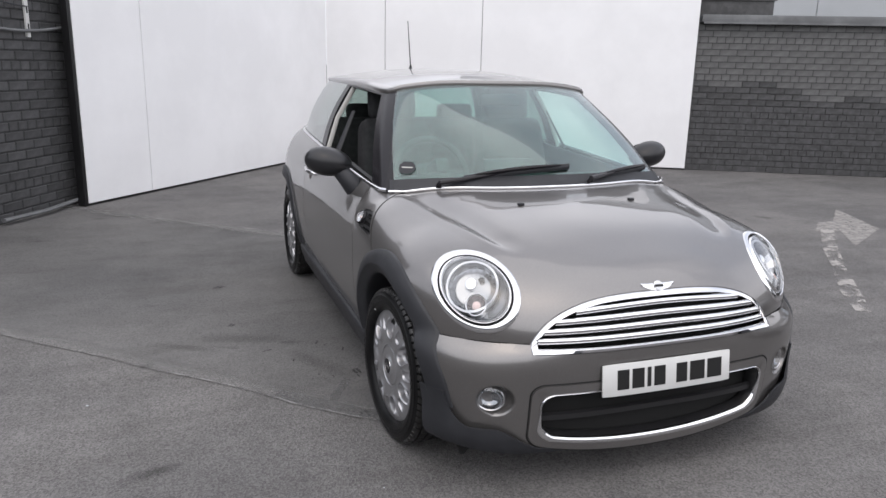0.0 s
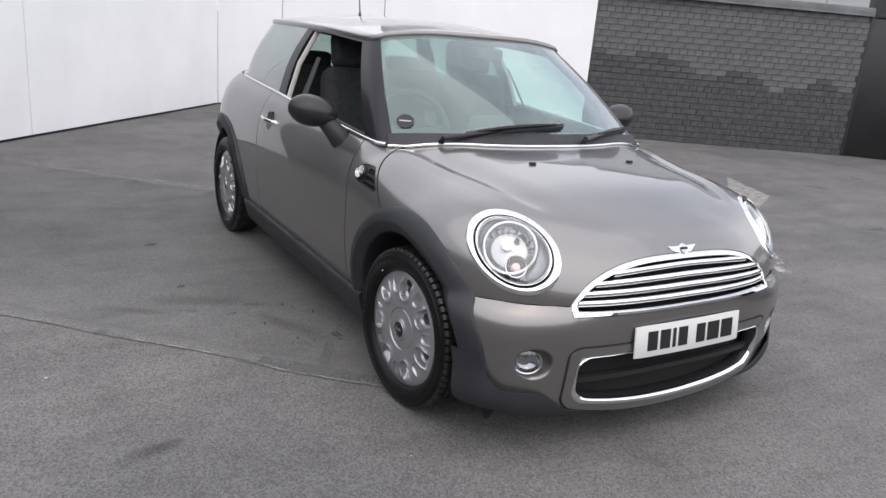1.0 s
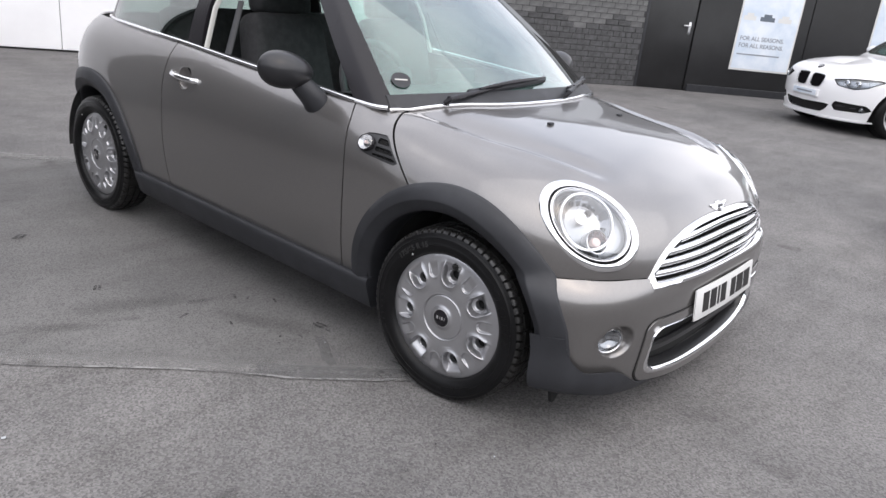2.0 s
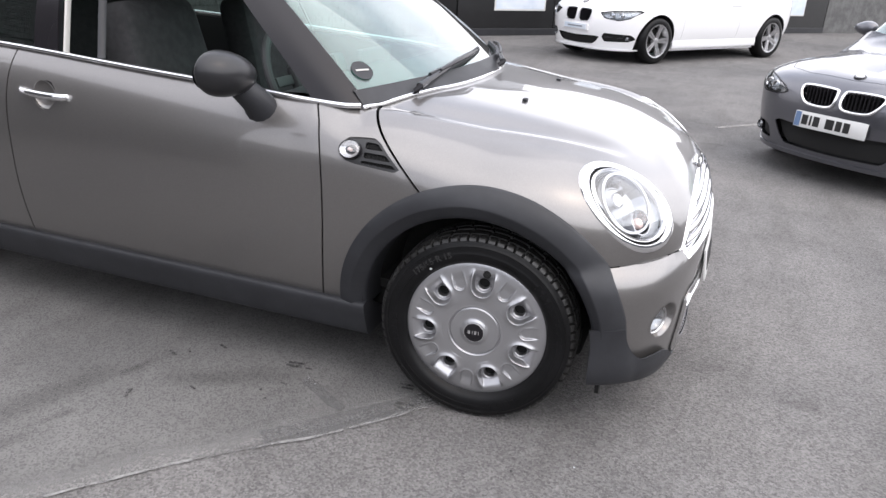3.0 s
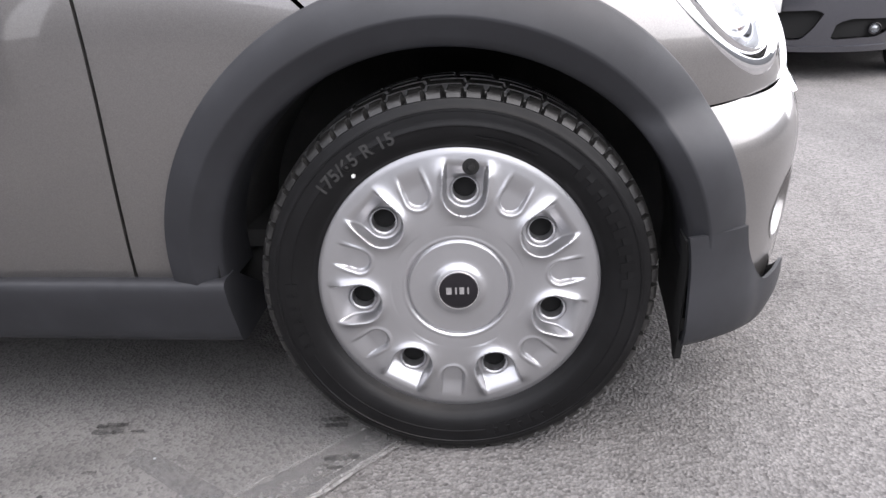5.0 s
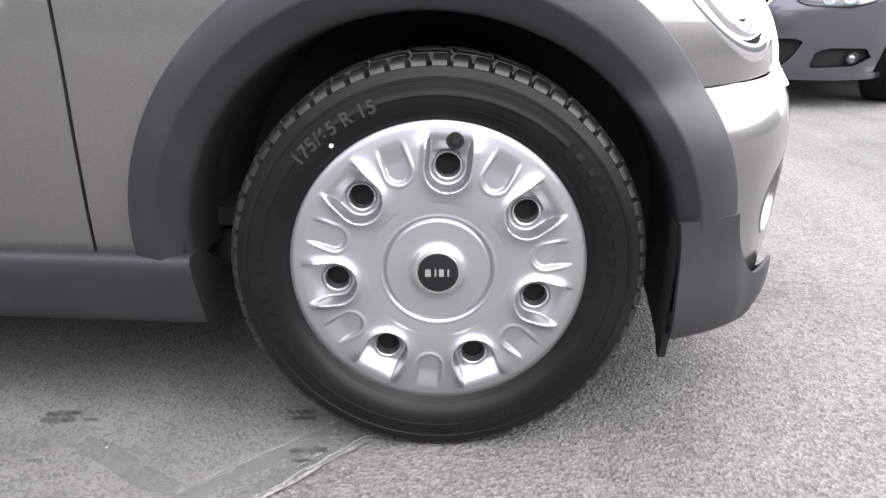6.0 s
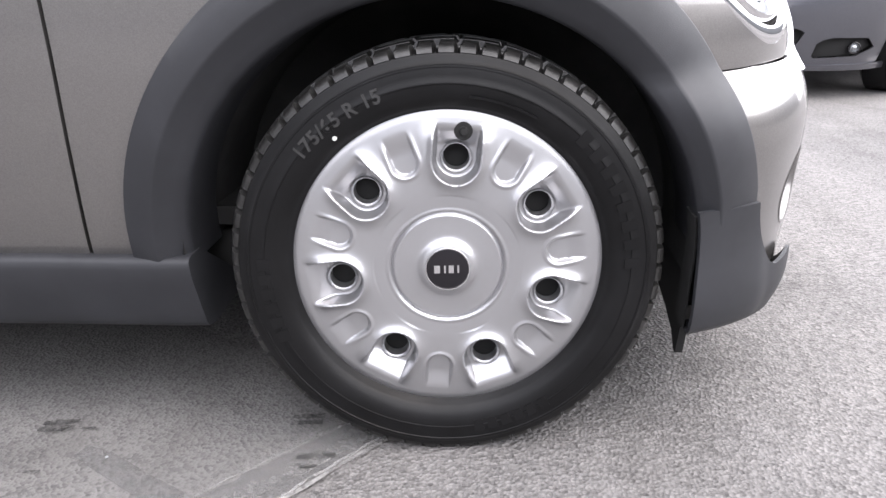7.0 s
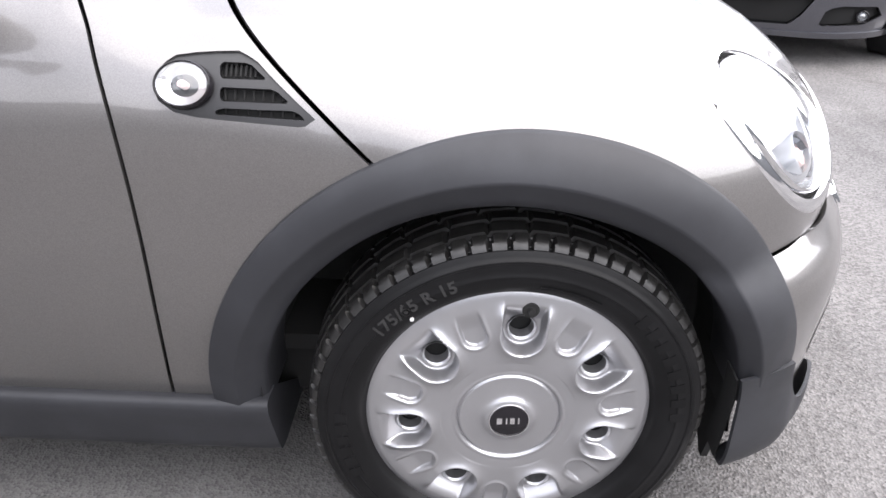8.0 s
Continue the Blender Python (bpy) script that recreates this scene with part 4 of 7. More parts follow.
def tyre(wheel, rest):
    blocks, per = 66, 10
    count = blocks * per
    side_ = [(0.058, 0.208), (0.066, 0.2165), (0.0735, 0.2205), (0.078, 0.224), (0.0835, 0.233), (0.0868, 0.244), (0.0870, 0.250), (0.0882, 0.2505), (0.0884, 0.2525), (0.0875, 0.254), (0.0868, 0.262), (0.0852, 0.2705), (0.0862, 0.2712), (0.0858, 0.2735), (0.0838, 0.2745), (0.0815, 0.281), (0.079, 0.2855)]
    tread = [(0.0775, 0.2880, 1), (0.0755, 0.2925, 1), (0.0715, 0.2970, 1), (0.066, 0.2998, 1), (0.058, 0.3015, 1), (0.0545, 0.3020, 2), (0.0535, 0.3022, 3), (0.0485, 0.3024, 3), (0.0475, 0.3026, 0), (0.030, 0.3032, 0), (0.021, 0.3036, 0), (0.020, 0.3036, 3), (0.012, 0.3038, 3), (0.011, 0.3038, 0), (0.0, 0.304, 0)]
    tread = tread + [(-x, r, k) for x, r, k in reversed(tread[:-1])]
    def ring(profile_at):
        rows = []
        for k in range(count):
            a = 2 * math.pi * k / count
            row = []
            for x, r in profile_at(k):
                y, z = -r * math.sin(a), r * math.cos(a)
                if z < -rest:
                    over = -rest - z
                    z = -rest
                    x = x * (1 + over * 3)
                row.append(Vector((-x, y, z)))
            rows.append(row)
        return rows
    v, f = grid(ring(lambda k: side_ + [(0.0782, 0.2872), (0.0725, 0.2868), (0.06, 0.2875)])[::3], True)
    body = to_object("tyre", *facing(v, f, (0.4, 0, 0)), RUBBER, wheel, "black rubber tyre", 50)

    def blocks_at(k):
        row = []
        for x, r, kind in tread:
            slot = (k + (2 if abs(x) < 0.05 else 0) + (4 if x < 0 else 0) + int(abs(x) * 60)) % per in (0, 1)
            deep = 0.0075 if kind == 3 else 0.0095 if slot and kind in (1, 2) else 0.005 if slot and (k // per) % 2 == 0 else 0.0
            row.append((x - math.copysign(0.35 * deep if kind == 1 else 0, x), r - deep))
        return row
    v, f = grid(ring(blocks_at), True)
    to_object("tread", *facing(v, f, (0, 0, 0)), TREAD, body, "tyre tread with cut blocks", 25)
    inner = [(-x, r) for x, r in side_]
    v, f = grid(ring(lambda k: inner)[::6], True)
    to_object("inner_sidewall", *facing(v, f, (-0.4, 0, 0)), RUBBER, body)
    # White balance dot.
    v, f = lathe([(-0.0012, 0.0), (-0.001, 0.0028), (0.002, 0.0032)], 16)
    dot = to_object("white_dot", *facing(v, f, (0.1, 0, 0)), WHITE_PLATE, body, "small white paint dot")
    dot.location = (-0.0845, 0.142, 0.184)
    return body


def arc_lettering(text, r0, start, size, parent, mat, x_out):
    """Raised characters bent round the sidewall; start is the angle of the first one from the top, towards the front."""
    font = bpy.data.curves.new("lettering", "FONT")
    font.body, font.size, font.extrude, font.offset = text, size, 0.0008, 0.0006
    font.space_character = 1.08
    temp = new("size_lettering", font)
    me = bpy.data.meshes.new_from_object(temp.evaluated_get(bpy.context.evaluated_depsgraph_get()))
    bpy.data.objects.remove(temp)
    for p in me.vertices:
        a = start + p.co.x / (r0 + size * 0.4)
        r = r0 + p.co.y
        out = x_out(r) + p.co.z + 0.0012
        p.co = (-out, -r * math.sin(a), r * math.cos(a))
    me.materials.append(mat)
    ob = new("size_lettering", me)
    ob.parent = parent
    return ob


def arc_bar(name, r0, r1, a0, a1, parent, mat, x_out):
    rows = []
    for i in range(13):
        a = a0 + (a1 - a0) * i / 12
        rows.append([Vector((-x_out(r) - 0.0016, -r * math.sin(a), r * math.cos(a))) for r in (r0, (r0 + r1) / 2, r1)])
    v, f = facing(*grid(rows), (1, 0, 0))
    return to_object(name, *thicken(v, f, 0.002), mat, parent)


def make_wheel(rest, lettered):
    wheel = new("wheel")
    wheel.empty_display_size = 0.1
    body = tyre(wheel, rest)
    hubcap(wheel)
    if lettered:
        wall_x = curve1([0.214, 0.228, 0.243, 0.262, 0.2705, 0.2855], [0.078, 0.0835, 0.0866, 0.0866, 0.085, 0.079])
        arc_lettering("175/65 R 15", 0.243, radians(-50), 0.026, body, SIZE_LETTERS, wall_x)
        # Brand lettering as plain bars.
        for a in range(8):
            arc_bar("moulded_bar", 0.241, 0.262, radians(44 + a * 6.2), radians(47.4 + a * 6.2), body, RUBBER, wall_x)
        for a in range(6):
            arc_bar("moulded_bar", 0.243, 0.261, radians(146 + a * 4.6), radians(149.2 + a * 4.6), body, RUBBER, wall_x)
        for a in range(6):
            arc_bar("moulded_bar", 0.243, 0.261, radians(246 + a * 5.0), radians(249.6 + a * 5.0), body, RUBBER, wall_x)
        arc_bar("moulded_ridge", 0.234, 0.237, radians(8), radians(30), body, RUBBER, wall_x)
    return wheel


front_right = make_wheel(AXLE, True)
front_right.parent = hatchback
front_right.matrix_basis = pose(-0.7335, 0.006, AXLE, 0, 0, 4.5)
for x, y, rz, spin in ((-0.7335, WHEELBASE, 0, 23), (0.7335, 0, 184.5, 40), (0.7335, WHEELBASE, 180, 10)):
    w = copy_thing(front_right, pose(x, y, AXLE, 0, 0, rz))
    w.parent = hatchback
    for child in w.children:
        if child.name.startswith(("hubcap", "valve")):
            child.matrix_basis = pose(0, 0, 0, spin, 0, 0) @ child.matrix_basis

# ---- trim of the hatchback ----
def skin_offset(v, f, d):
    normals = [Vector() for _ in v]
    for q in f:
        n = (Vector(v[q[1]]) - Vector(v[q[0]])).cross(Vector(v[q[2]]) - Vector(v[q[0]])).normalized()
        for i in q:
            normals[i] += n
    return [Vector(p) + n.normalized() * d for p, n in zip(v, normals)]


def headlamp(side):
    lamp = new("headlamp")
    lamp.parent = hatchback
    flip = Vector((side * -1, 1, 1))

    def on_skin(k, a, lift):
        p = lamp_face(LAMP_LONG * (LAMP_W * k * math.cos(a)) + LAMP_SHORT * (LAMP_H * k * math.sin(a))) + LAMP_WAY * lift
        return Vector((p.x * flip.x, p.y, p.z))

    def ring(name, section, mat, label="", around=64, sharp=50):
        rows = [[on_skin(k, 2 * math.pi * i / around, lift) for k, lift in section] for i in range(around)]
        v, f = grid(rows, True)
        c = on_skin(0, 0, -0.3)
        return to_object(name, *facing(v, f, c), mat, lamp, label, sharp)

    ring("bezel", [(1.03, -0.012), (1.032, 0.001), (1.01, 0.006), (0.95, 0.009), (0.89, 0.008), (0.862, 0.003), (0.855, -0.008)], CHROME, "wide chrome bezel")
    ring("dark_gap", [(0.866, 0.002), (0.84, -0.007), (0.812, 0.002)], CAVITY)
    ring("inner_bezel", [(0.822, -0.006), (0.816, 0.006), (0.79, 0.009), (0.755, 0.004), (0.735, -0.010)], CHROME, "thin chrome inner ring")
    dome = [(k / 10 * 0.80, 0.010 + 0.011 * (1 - (k / 10) ** 2)) for k in range(10, 0, -1)] + [(0.004, 0.021)]
    g = ring("lens", dome, LENS, "clear domed lens")
    g.visible_shadow = False
    ring("housing", [(0.75, -0.006), (0.72, -0.016), (0.66, -0.026), (0.55, -0.034), (0.01, -0.040)], HOUSING, "pale lamp housing")

    def turned(name, at, r, section, mat, label="", around=40, sharp=40, twist=0.0):
        """A round piece about the lamp's axis, at (across, up) from its middle."""
        c = lamp_face(LAMP_SIDE * at[0] + LAMP_UP * at[1])
        rows = []
        for i in range(around):
            a = 2 * math.pi * i / around
            row = []
            for k, lift in section:
                b = a + twist * k
                p = c + (LAMP_SIDE * math.cos(b) + LAMP_UP * 1.06 * math.sin(b)) * (r * k)
                hit = lamp_face(p - LAMP_AT)
                p = p + LAMP_WAY * min(lift, (hit - p).dot(LAMP_WAY) + 0.004)
                row.append(Vector((p.x * flip.x, p.y, p.z)))
            rows.append(row)
        v, f = grid(rows, True)
        q = c + LAMP_WAY * 0.4
        v, f = facing(v, f, (q.x * flip.x, q.y, q.z))
        to_object(name, v, [tuple(reversed(t)) for t in f], mat, lamp, label, sharp)

    turned("reflector_rim", (0.011, 0.006), 0.086, [(1.04, -0.03), (1.04, -0.004), (1.0, -0.001), (0.955, -0.003), (0.94, -0.012)], SATIN, "thin bright rim")
    turned("reflector", (0.011, 0.006), 0.086, [(0.95, -0.010), (0.80, -0.026), (0.64, -0.045), (0.62, -0.040), (0.46, -0.056), (0.44, -0.052), (0.24, -0.066), (0.01, -0.070)], MIRROR, "bright faceted reflector", around=18, sharp=4, twist=0.25)
    turned("reflector_shadow", (0.011, 0.006), 0.094, [(1.0, -0.034), (0.985, -0.026), (0.96, -0.034)], CAVITY)
    turned("bulb_shield", (0.020, 0.020), 0.021, [(1.0, -0.066), (1.0, -0.028), (0.9, -0.020), (0.5, -0.016), (0.02, -0.015)], CHROME, "round chrome bulb shield")
    turned("shield_stay", (-0.012, 0.040), 0.012, [(1.0, -0.062), (0.8, -0.024), (0.3, -0.020), (0.02, -0.020)], CAVITY, "dark shield stay", around=5)
    turned("indicator_rim", (-0.012, -0.060), 0.034, [(1.05, -0.04), (1.05, 0.002), (1.0, 0.006), (0.94, 0.004), (0.92, -0.01)], SATIN, "thin bright rim")
    turned("indicator_reflector", (-0.012, -0.060), 0.034, [(0.94, 0.000), (0.80, -0.012), (0.55, -0.022), (0.01, -0.026)], MIRROR, "", around=12, sharp=4)
    turned("indicator_bulb", (-0.012, -0.060), 0.016, [(1.0, -0.03), (1.0, -0.010), (0.8, -0.003), (0.4, 0.000), (0.02, 0.001)], AMBER, "pale amber indicator bulb", around=16)


for s in (-1, 1):
    headlamp(s)


def upper_grille():
    grille = new("upper_grille")
    grille.parent = hatchback
    top = grille_top
    xs = [0.488 * math.sin(math.pi / 2 * (i - 40) / 40) for i in range(81)]
    outline = [(x, max(0.521, top(x) - 0.004)) for x in xs] + [(x, 0.521) for x in reversed(xs)][1:-1]
    inner = lambda k: [(x * (0.995 - k), 0.600 + (z - 0.600) * (1 - k * 3.8)) for x, z in outline]
    rows = []
    for k, lift in ((-0.006, -0.012), (-0.004, 0.002), (0.002, 0.006), (0.032, 0.007), (0.040, 0.003), (0.042, -0.03)):
        rows.append([Vector((x, front_y(x, min(z, 0.70)) - lift if z < 0.70 else front_y(x, 0.70) + (z - 0.70) * 0.8 - lift, z)) for x, z in inner(k)])
    v, f = grid(rows, False, True)
    to_object("grille_frame", *facing(v, f, (0, -0.2, 0.60)), CHROME, grille, "chrome grille surround", 50)
    back = [[Vector((x, front_y(x, z) + 0.055, z)) for z in (0.50, 0.57, 0.64, max(0.66, min(0.72, top(x) + 0.01)))] for x in xs]
    v, f = grid(back)
    to_object("grille_back", *facing(v, f, (0, 0.5, 0.61)), CAVITY, grille, "black grille recess")
    for i, z in enumerate((0.5545, 0.585, 0.6155, 0.646)):
        half = 0.462
        while half > 0.1 and top(half) - 0.020 < z:
            half -= 0.004
        pts = [(-half + 2 * half * k / 40, z + (0.006 + 0.0025 * i) * (1 - (abs(-half + 2 * half * k / 40) / half) ** 2)) for k in range(41)]
        line = [Vector((x, front_y(x, min(zz, 0.69)) + 0.006, zz)) for x, zz in pts]
        rows = []
        for p in line:
            rows.append([p + Vector((0, dy, dz)) for dy, dz in ((0.0, 0.0112), (-0.007, 0.0090), (-0.0105, 0.0035), (-0.0105, -0.0035), (-0.007, -0.0090), (0.012, -0.010), (0.014, 0.010))])
        v, f = grid(rows, False, True)
        to_object("grille_slat", *facing(v, f, tuple(line[20] + Vector((0, 0.002, 0)))), CHROME, grille, "", 60)
    return grille


upper_grille()


def lower_grille():
    grille = new("lower_grille")
    grille.parent = hatchback
    bottom = lambda x: 0.172 + 0.045 * (x / 0.45) ** 2

    def loop(grow):
        """A rounded rectangle that follows the bumper's lower edge."""
        pts, r, hw, hh = [], 0.050, 0.455 + grow, 0.097 + grow
        for cx, cz, a0 in ((hw - r, hh - r, 0), (-hw + r, hh - r, 90), (-hw + r, -hh + r, 180), (hw - r, -hh + r, 270)):
            for k in range(10):
                a = radians(a0 + 10 * k)
                pts.append((cx + r * math.cos(a), cz + r * math.sin(a)))
        dense = []
        for p, q in zip(pts, pts[1:] + pts[:1]):
            steps_ = 36 if abs(q[0] - p[0]) > 0.3 else 5 if abs(q[1] - p[1]) > 0.02 else 1
            dense += [(p[0] + (q[0] - p[0]) * k / steps_, p[1] + (q[1] - p[1]) * k / steps_) for k in range(steps_)]
        out = []
        for x, z in dense:
            low, high = bottom(x), 0.380
            out.append((x, (low + high) / 2 + z * ((high - low) / 2 + grow) / (0.097 + grow)))
        return out

    def heavier(g):
        """The outline drawn in by g, more so along its foot than along its top."""
        return [(a[0] + (b[0] - a[0]) * k, a[1] + (b[1] - a[1]) * k) for a, b in zip(loop(0.0), loop(g)) for k in (0.55 + 1.25 * step(0.34, 0.22, a[1]),)]

    def band(name, section, mat, label, outline=loop):
        rows = [[Vector((x, front_y(x, min(max(z, 0.175), 0.51)) - lift, z)) for x, z in outline(g)] for g, lift in section]
        v, f = grid(rows, False, True)
        to_object(name, *facing(v, f, (0, -0.25, 0.30)), mat, grille, label, 50)

    band("intake_surround", [(0.034, -0.008), (0.032, 0.005), (0.004, 0.007), (-0.004, -0.004)], PAINT, "painted intake surround")
    band("intake_trim", [(0.004, -0.004), (0.003, 0.008), (0.000, 0.0105), (-0.004, 0.009), (-0.0075, 0.004), (-0.009, -0.006)], CHROME, "chrome intake outline", heavier)
    band("surround_gap", [(0.0335, 0.0012), (0.0355, 0.0032), (0.0380, 0.0012)], CAVITY, "thin gap round the surround")
    band("intake_throat", [(-0.006, 0.000), (-0.014, -0.012), (-0.018, -0.05)], VENT_BLACK, "black intake throat")
    xs = [-0.49 + 0.98 * i / 50 for i in range(51)]
    v, f = grid([[Vector((x, front_y(x, z) + 0.06, z)) for z in (0.18, 0.25, 0.32, 0.40)] for x in xs])
    to_object("intake_back", *facing(v, f, (0, 0.5, 0.3)), CAVITY, grille, "black intake recess")
    for z in (0.283,):
        half = 0.44
        line = [Vector((x, front_y(x, z) + 0.030, z)) for x in [-half + 2 * half * k / 30 for k in range(31)]]
        rows = [[p + Vector((0, dy, dz)) for dy, dz in ((0.0, 0.015), (-0.012, 0.009), (-0.012, -0.009), (0.0, -0.014), (0.02, 0))] for p in line]
        v, f = grid(rows, False, True)
        to_object("intake_bar", v, f, VENT_BLACK, grille)


lower_grille()


def number_plate(parent, at, turn, widths, height=0.111, bend=0.0):
    """A plate with plain bars for its characters; bend is how far its ends lie back on a curved bumper."""
    plate = new("number_plate")
    plate.parent = parent
    plate.matrix_basis = Matrix.Translation(at) @ turn
    rows = []
    for i in range(17):
        x = -0.26 + 0.52 * i / 16
        y, edge = bend * (x / 0.26) ** 2, 0.002 if i in (0, 16) else 0.0
        rows.append([Vector((x, y + d, k * (height / 2 - c - edge))) for d, k, c in ((0.0025, -1, 0), (-0.0015, -1, 0), (-0.0025, -1, 0.002), (-0.0025, 1, 0.002), (-0.0015, 1, 0), (0.0025, 1, 0))])
    v, f = grid(rows, False, True)
    f += [tuple(range(6)), tuple(range(len(v) - 1, len(v) - 7, -1))]
    to_object("plate", *facing(v, f, (0, 0.004, 0)), WHITE_PLATE, plate, "white number plate")
    x = -0.205
    for w in widths:
        if w > 0:
            mid = x + w / 2
            part("plain_bar", box_bm((w, 0.002, 0.068), (mid, -0.0034 + bend * (mid / 0.26) ** 2, 0), turn=pose(0, 0, 0, 0, 0, math.degrees(2 * bend * mid / 0.26 ** 2))), PLATE_INK, plate, "plain black bar")
        x += abs(w) + 0.013
    return plate


number_plate(hatchback, (0.010, -0.622, 0.418), pose(0, 0, 0, -7, 0, 0), (0.044, 0.046, 0.014, 0.044, -0.02, 0.044, 0.062, 0.062), bend=0.008)
part("plate_holder", box_bm((0.34, 0.03, 0.09), (0, -0.588, 0.418), 0.004), BLACK_TRIM, hatchback)


def fog_lamp(side):
    lamp = new("fog_lamp")
    lamp.parent = hatchback
    x0, z0 = side * FOG_X, FOG_Z
    y0 = front_y(x0, z0)
    way = Vector((side * 0.46, -0.885, -0.02)).normalized()
    y0 += 0.006
    across = way.cross(Vector((0, 0, 1))).normalized()
    up = across.cross(way)

    def ring(name, section, mat, label="", shift=0.0, tall=0.95):
        rows = []
        for i in range(40):
            a = 2 * math.pi * i / 40
            row = []
            for r, d in section:
                p = Vector((x0, y0, z0)) + across * (r * 1.08 * math.cos(a) + shift) + up * (r * tall * math.sin(a)) + way * d
                if name == "pocket" and r > 0.055:
                    p.y = front_y(p.x, p.z) - (0.001 if r > 0.062 else -0.002)
                row.append(p)
            rows.append(row)
        v, f = grid(rows, True)
        to_object(name, *facing(v, f, tuple(Vector((x0, y0, z0)) - way * 0.5)), mat, lamp, label, 45)

    ring("pocket", [(0.068, 0.001), (0.065, 0.005), (0.060, 0.000), (0.055, -0.014), (0.045, -0.030), (0.002, -0.040)], PAINT, "recessed painted pocket", tall=0.90)
    ring("reflector", [(0.042, -0.012), (0.038, -0.022), (0.020, -0.036), (0.002, -0.037)], MIRROR, "bright reflector", side * -0.018)
    ring("rim", [(0.047, -0.034), (0.047, -0.010), (0.044, -0.007), (0.041, -0.010)], SATIN, "satin rim", side * -0.018)
    ring("lens", [(0.043, -0.010), (0.028, -0.003), (0.002, -0.001)], LENS, "clear lens", side * -0.018)


for s in (-1, 1):
    fog_lamp(s)


def wing_vent(side):
    """The black slatted vent with a round clear repeater lamp on the front wing."""
    vent = new("wing_vent")
    vent.parent = hatchback
    slots = [poly_field([(0.372, 0.826), (0.336, 0.824), (0.313, 0.806), (0.370, 0.808)]), poly_field([(0.370, 0.799), (0.304, 0.796), (0.284, 0.780), (0.370, 0.783)]), poly_field([(0.372, 0.775), (0.278, 0.772), (0.265, 0.761), (0.380, 0.768)])]
    v, f = clip(*SHELL, lambda p: p[0] * side)
    v, f = clip(v, f, lambda p: 0.17 - abs(p[1] - 0.35))
    v, f = clip(v, f, lambda p: 0.10 - abs(p[2] - 0.79))
    fine = subdivide(v, f)
    v, f = clip(*fine, lambda p: vent_inside(p[1], p[2]))
    for slot in slots:
        v, f = clip(v, f, lambda p, slot=slot: -slot(p[1], p[2]))
    to_object("vent_panel", *thicken(skin_offset(v, f, -0.0035), f, 0.007), VENT_BLACK, vent, "black vent panel")
    for slot, y0, y1 in zip(slots, (0.366, 0.366, 0.366), (0.330, 0.296, 0.282)):
        v, f = clip(*fine, lambda p: slot(p[1], p[2]) + 0.006)
        to_object("vent_slot", *thicken(skin_offset(v, f, -0.016), f, 0.003), CAVITY, vent, "dark slot")
        # Fine upright ribs across the slot.
        for k in range(7):
            y = y0 + (y1 - y0) * k / 6
            zs = [0.74 + 0.001 * i for i in range(100) if slot(y, 0.74 + 0.001 * i) > -0.002]
            if zs:
                pts = [Vector((side_x(y, z, side) - side * 0.012, y, z)) for z in (zs[0], zs[-1])]
                v, f = tube(pts, 0.0015, False, 6)
                to_object("vent_rib", v, f, CAVITY, vent)
    c, n = SKIN.ray_cast(Vector((side * 1.5, 0.413, 0.800)), Vector((-side, 0, 0)))[:2]
    n = n if n.x * side > 0 else -n
    n = Vector((n.x, n.y * 0.5, n.z)).normalized()
    along = Vector((0, 0, 1)).cross(n).normalized()
    rise = n.cross(along)
    for name, section, mat in (("repeater_rim", [(1.14, -0.002), (1.12, 0.008), (1.06, 0.010), (1.0, 0.008)], GLOSS_BLACK), ("repeater_back", [(1.02, 0.0085), (0.80, 0.0020), (0.45, -0.0060), (0.02, -0.0080)], LAMP_WHITE), ("repeater_lens", [(1.02, 0.008), (0.9, 0.012), (0.6, 0.017), (0.3, 0.0195), (0.02, 0.020)], LENS), ("repeater_bulb", [(0.2, -0.008), (0.18, 0.008), (0.02, 0.011)], AMBER)):
        rows = [[c + along * (0.0315 * r * math.cos(2 * math.pi * i / 40)) + rise * (0.0262 * r * math.sin(2 * math.pi * i / 40)) + n * d for r, d in section] for i in range(40)]
        v, f = grid(rows, True)
        ob = to_object(name, *facing(v, f, tuple(c - n * 0.3)), mat, vent, "round clear side repeater" if name == "repeater_lens" else "", 50)
        ob.visible_shadow = name != "repeater_lens"


def subdivide(v, f):
    bm = bmesh.new()
    made = [bm.verts.new(p) for p in v]
    for q in f:
        try:
            bm.faces.new([made[i] for i in q])
        except ValueError:
            pass
    bmesh.ops.subdivide_edges(bm, edges=bm.edges[:], cuts=2, use_grid_fill=True)
    bm.verts.index_update()
    out = [p.co.copy() for p in bm.verts], [tuple(p.index for p in q.verts) for q in bm.faces]
    bm.free()
    return out


for s in (-1, 1):
    wing_vent(s)

# Bright strip along the belt and across the foot of the windscreen.
for s in (-1, 1):
    line = []
    for i in range(81):
        t = 2.9 + 6.65 * i / 80
        p = Vector(spline(BASE, t, True))
        line.append(Vector((s * (p.x + 0.009), p.y - 0.004, p.z + 0.002)))
    v, f = tube(line, 0.0085, False, 8, 1.0)
    to_object("belt_strip", v, f, CHROME, hatchback, "thin chrome belt strip", 60)


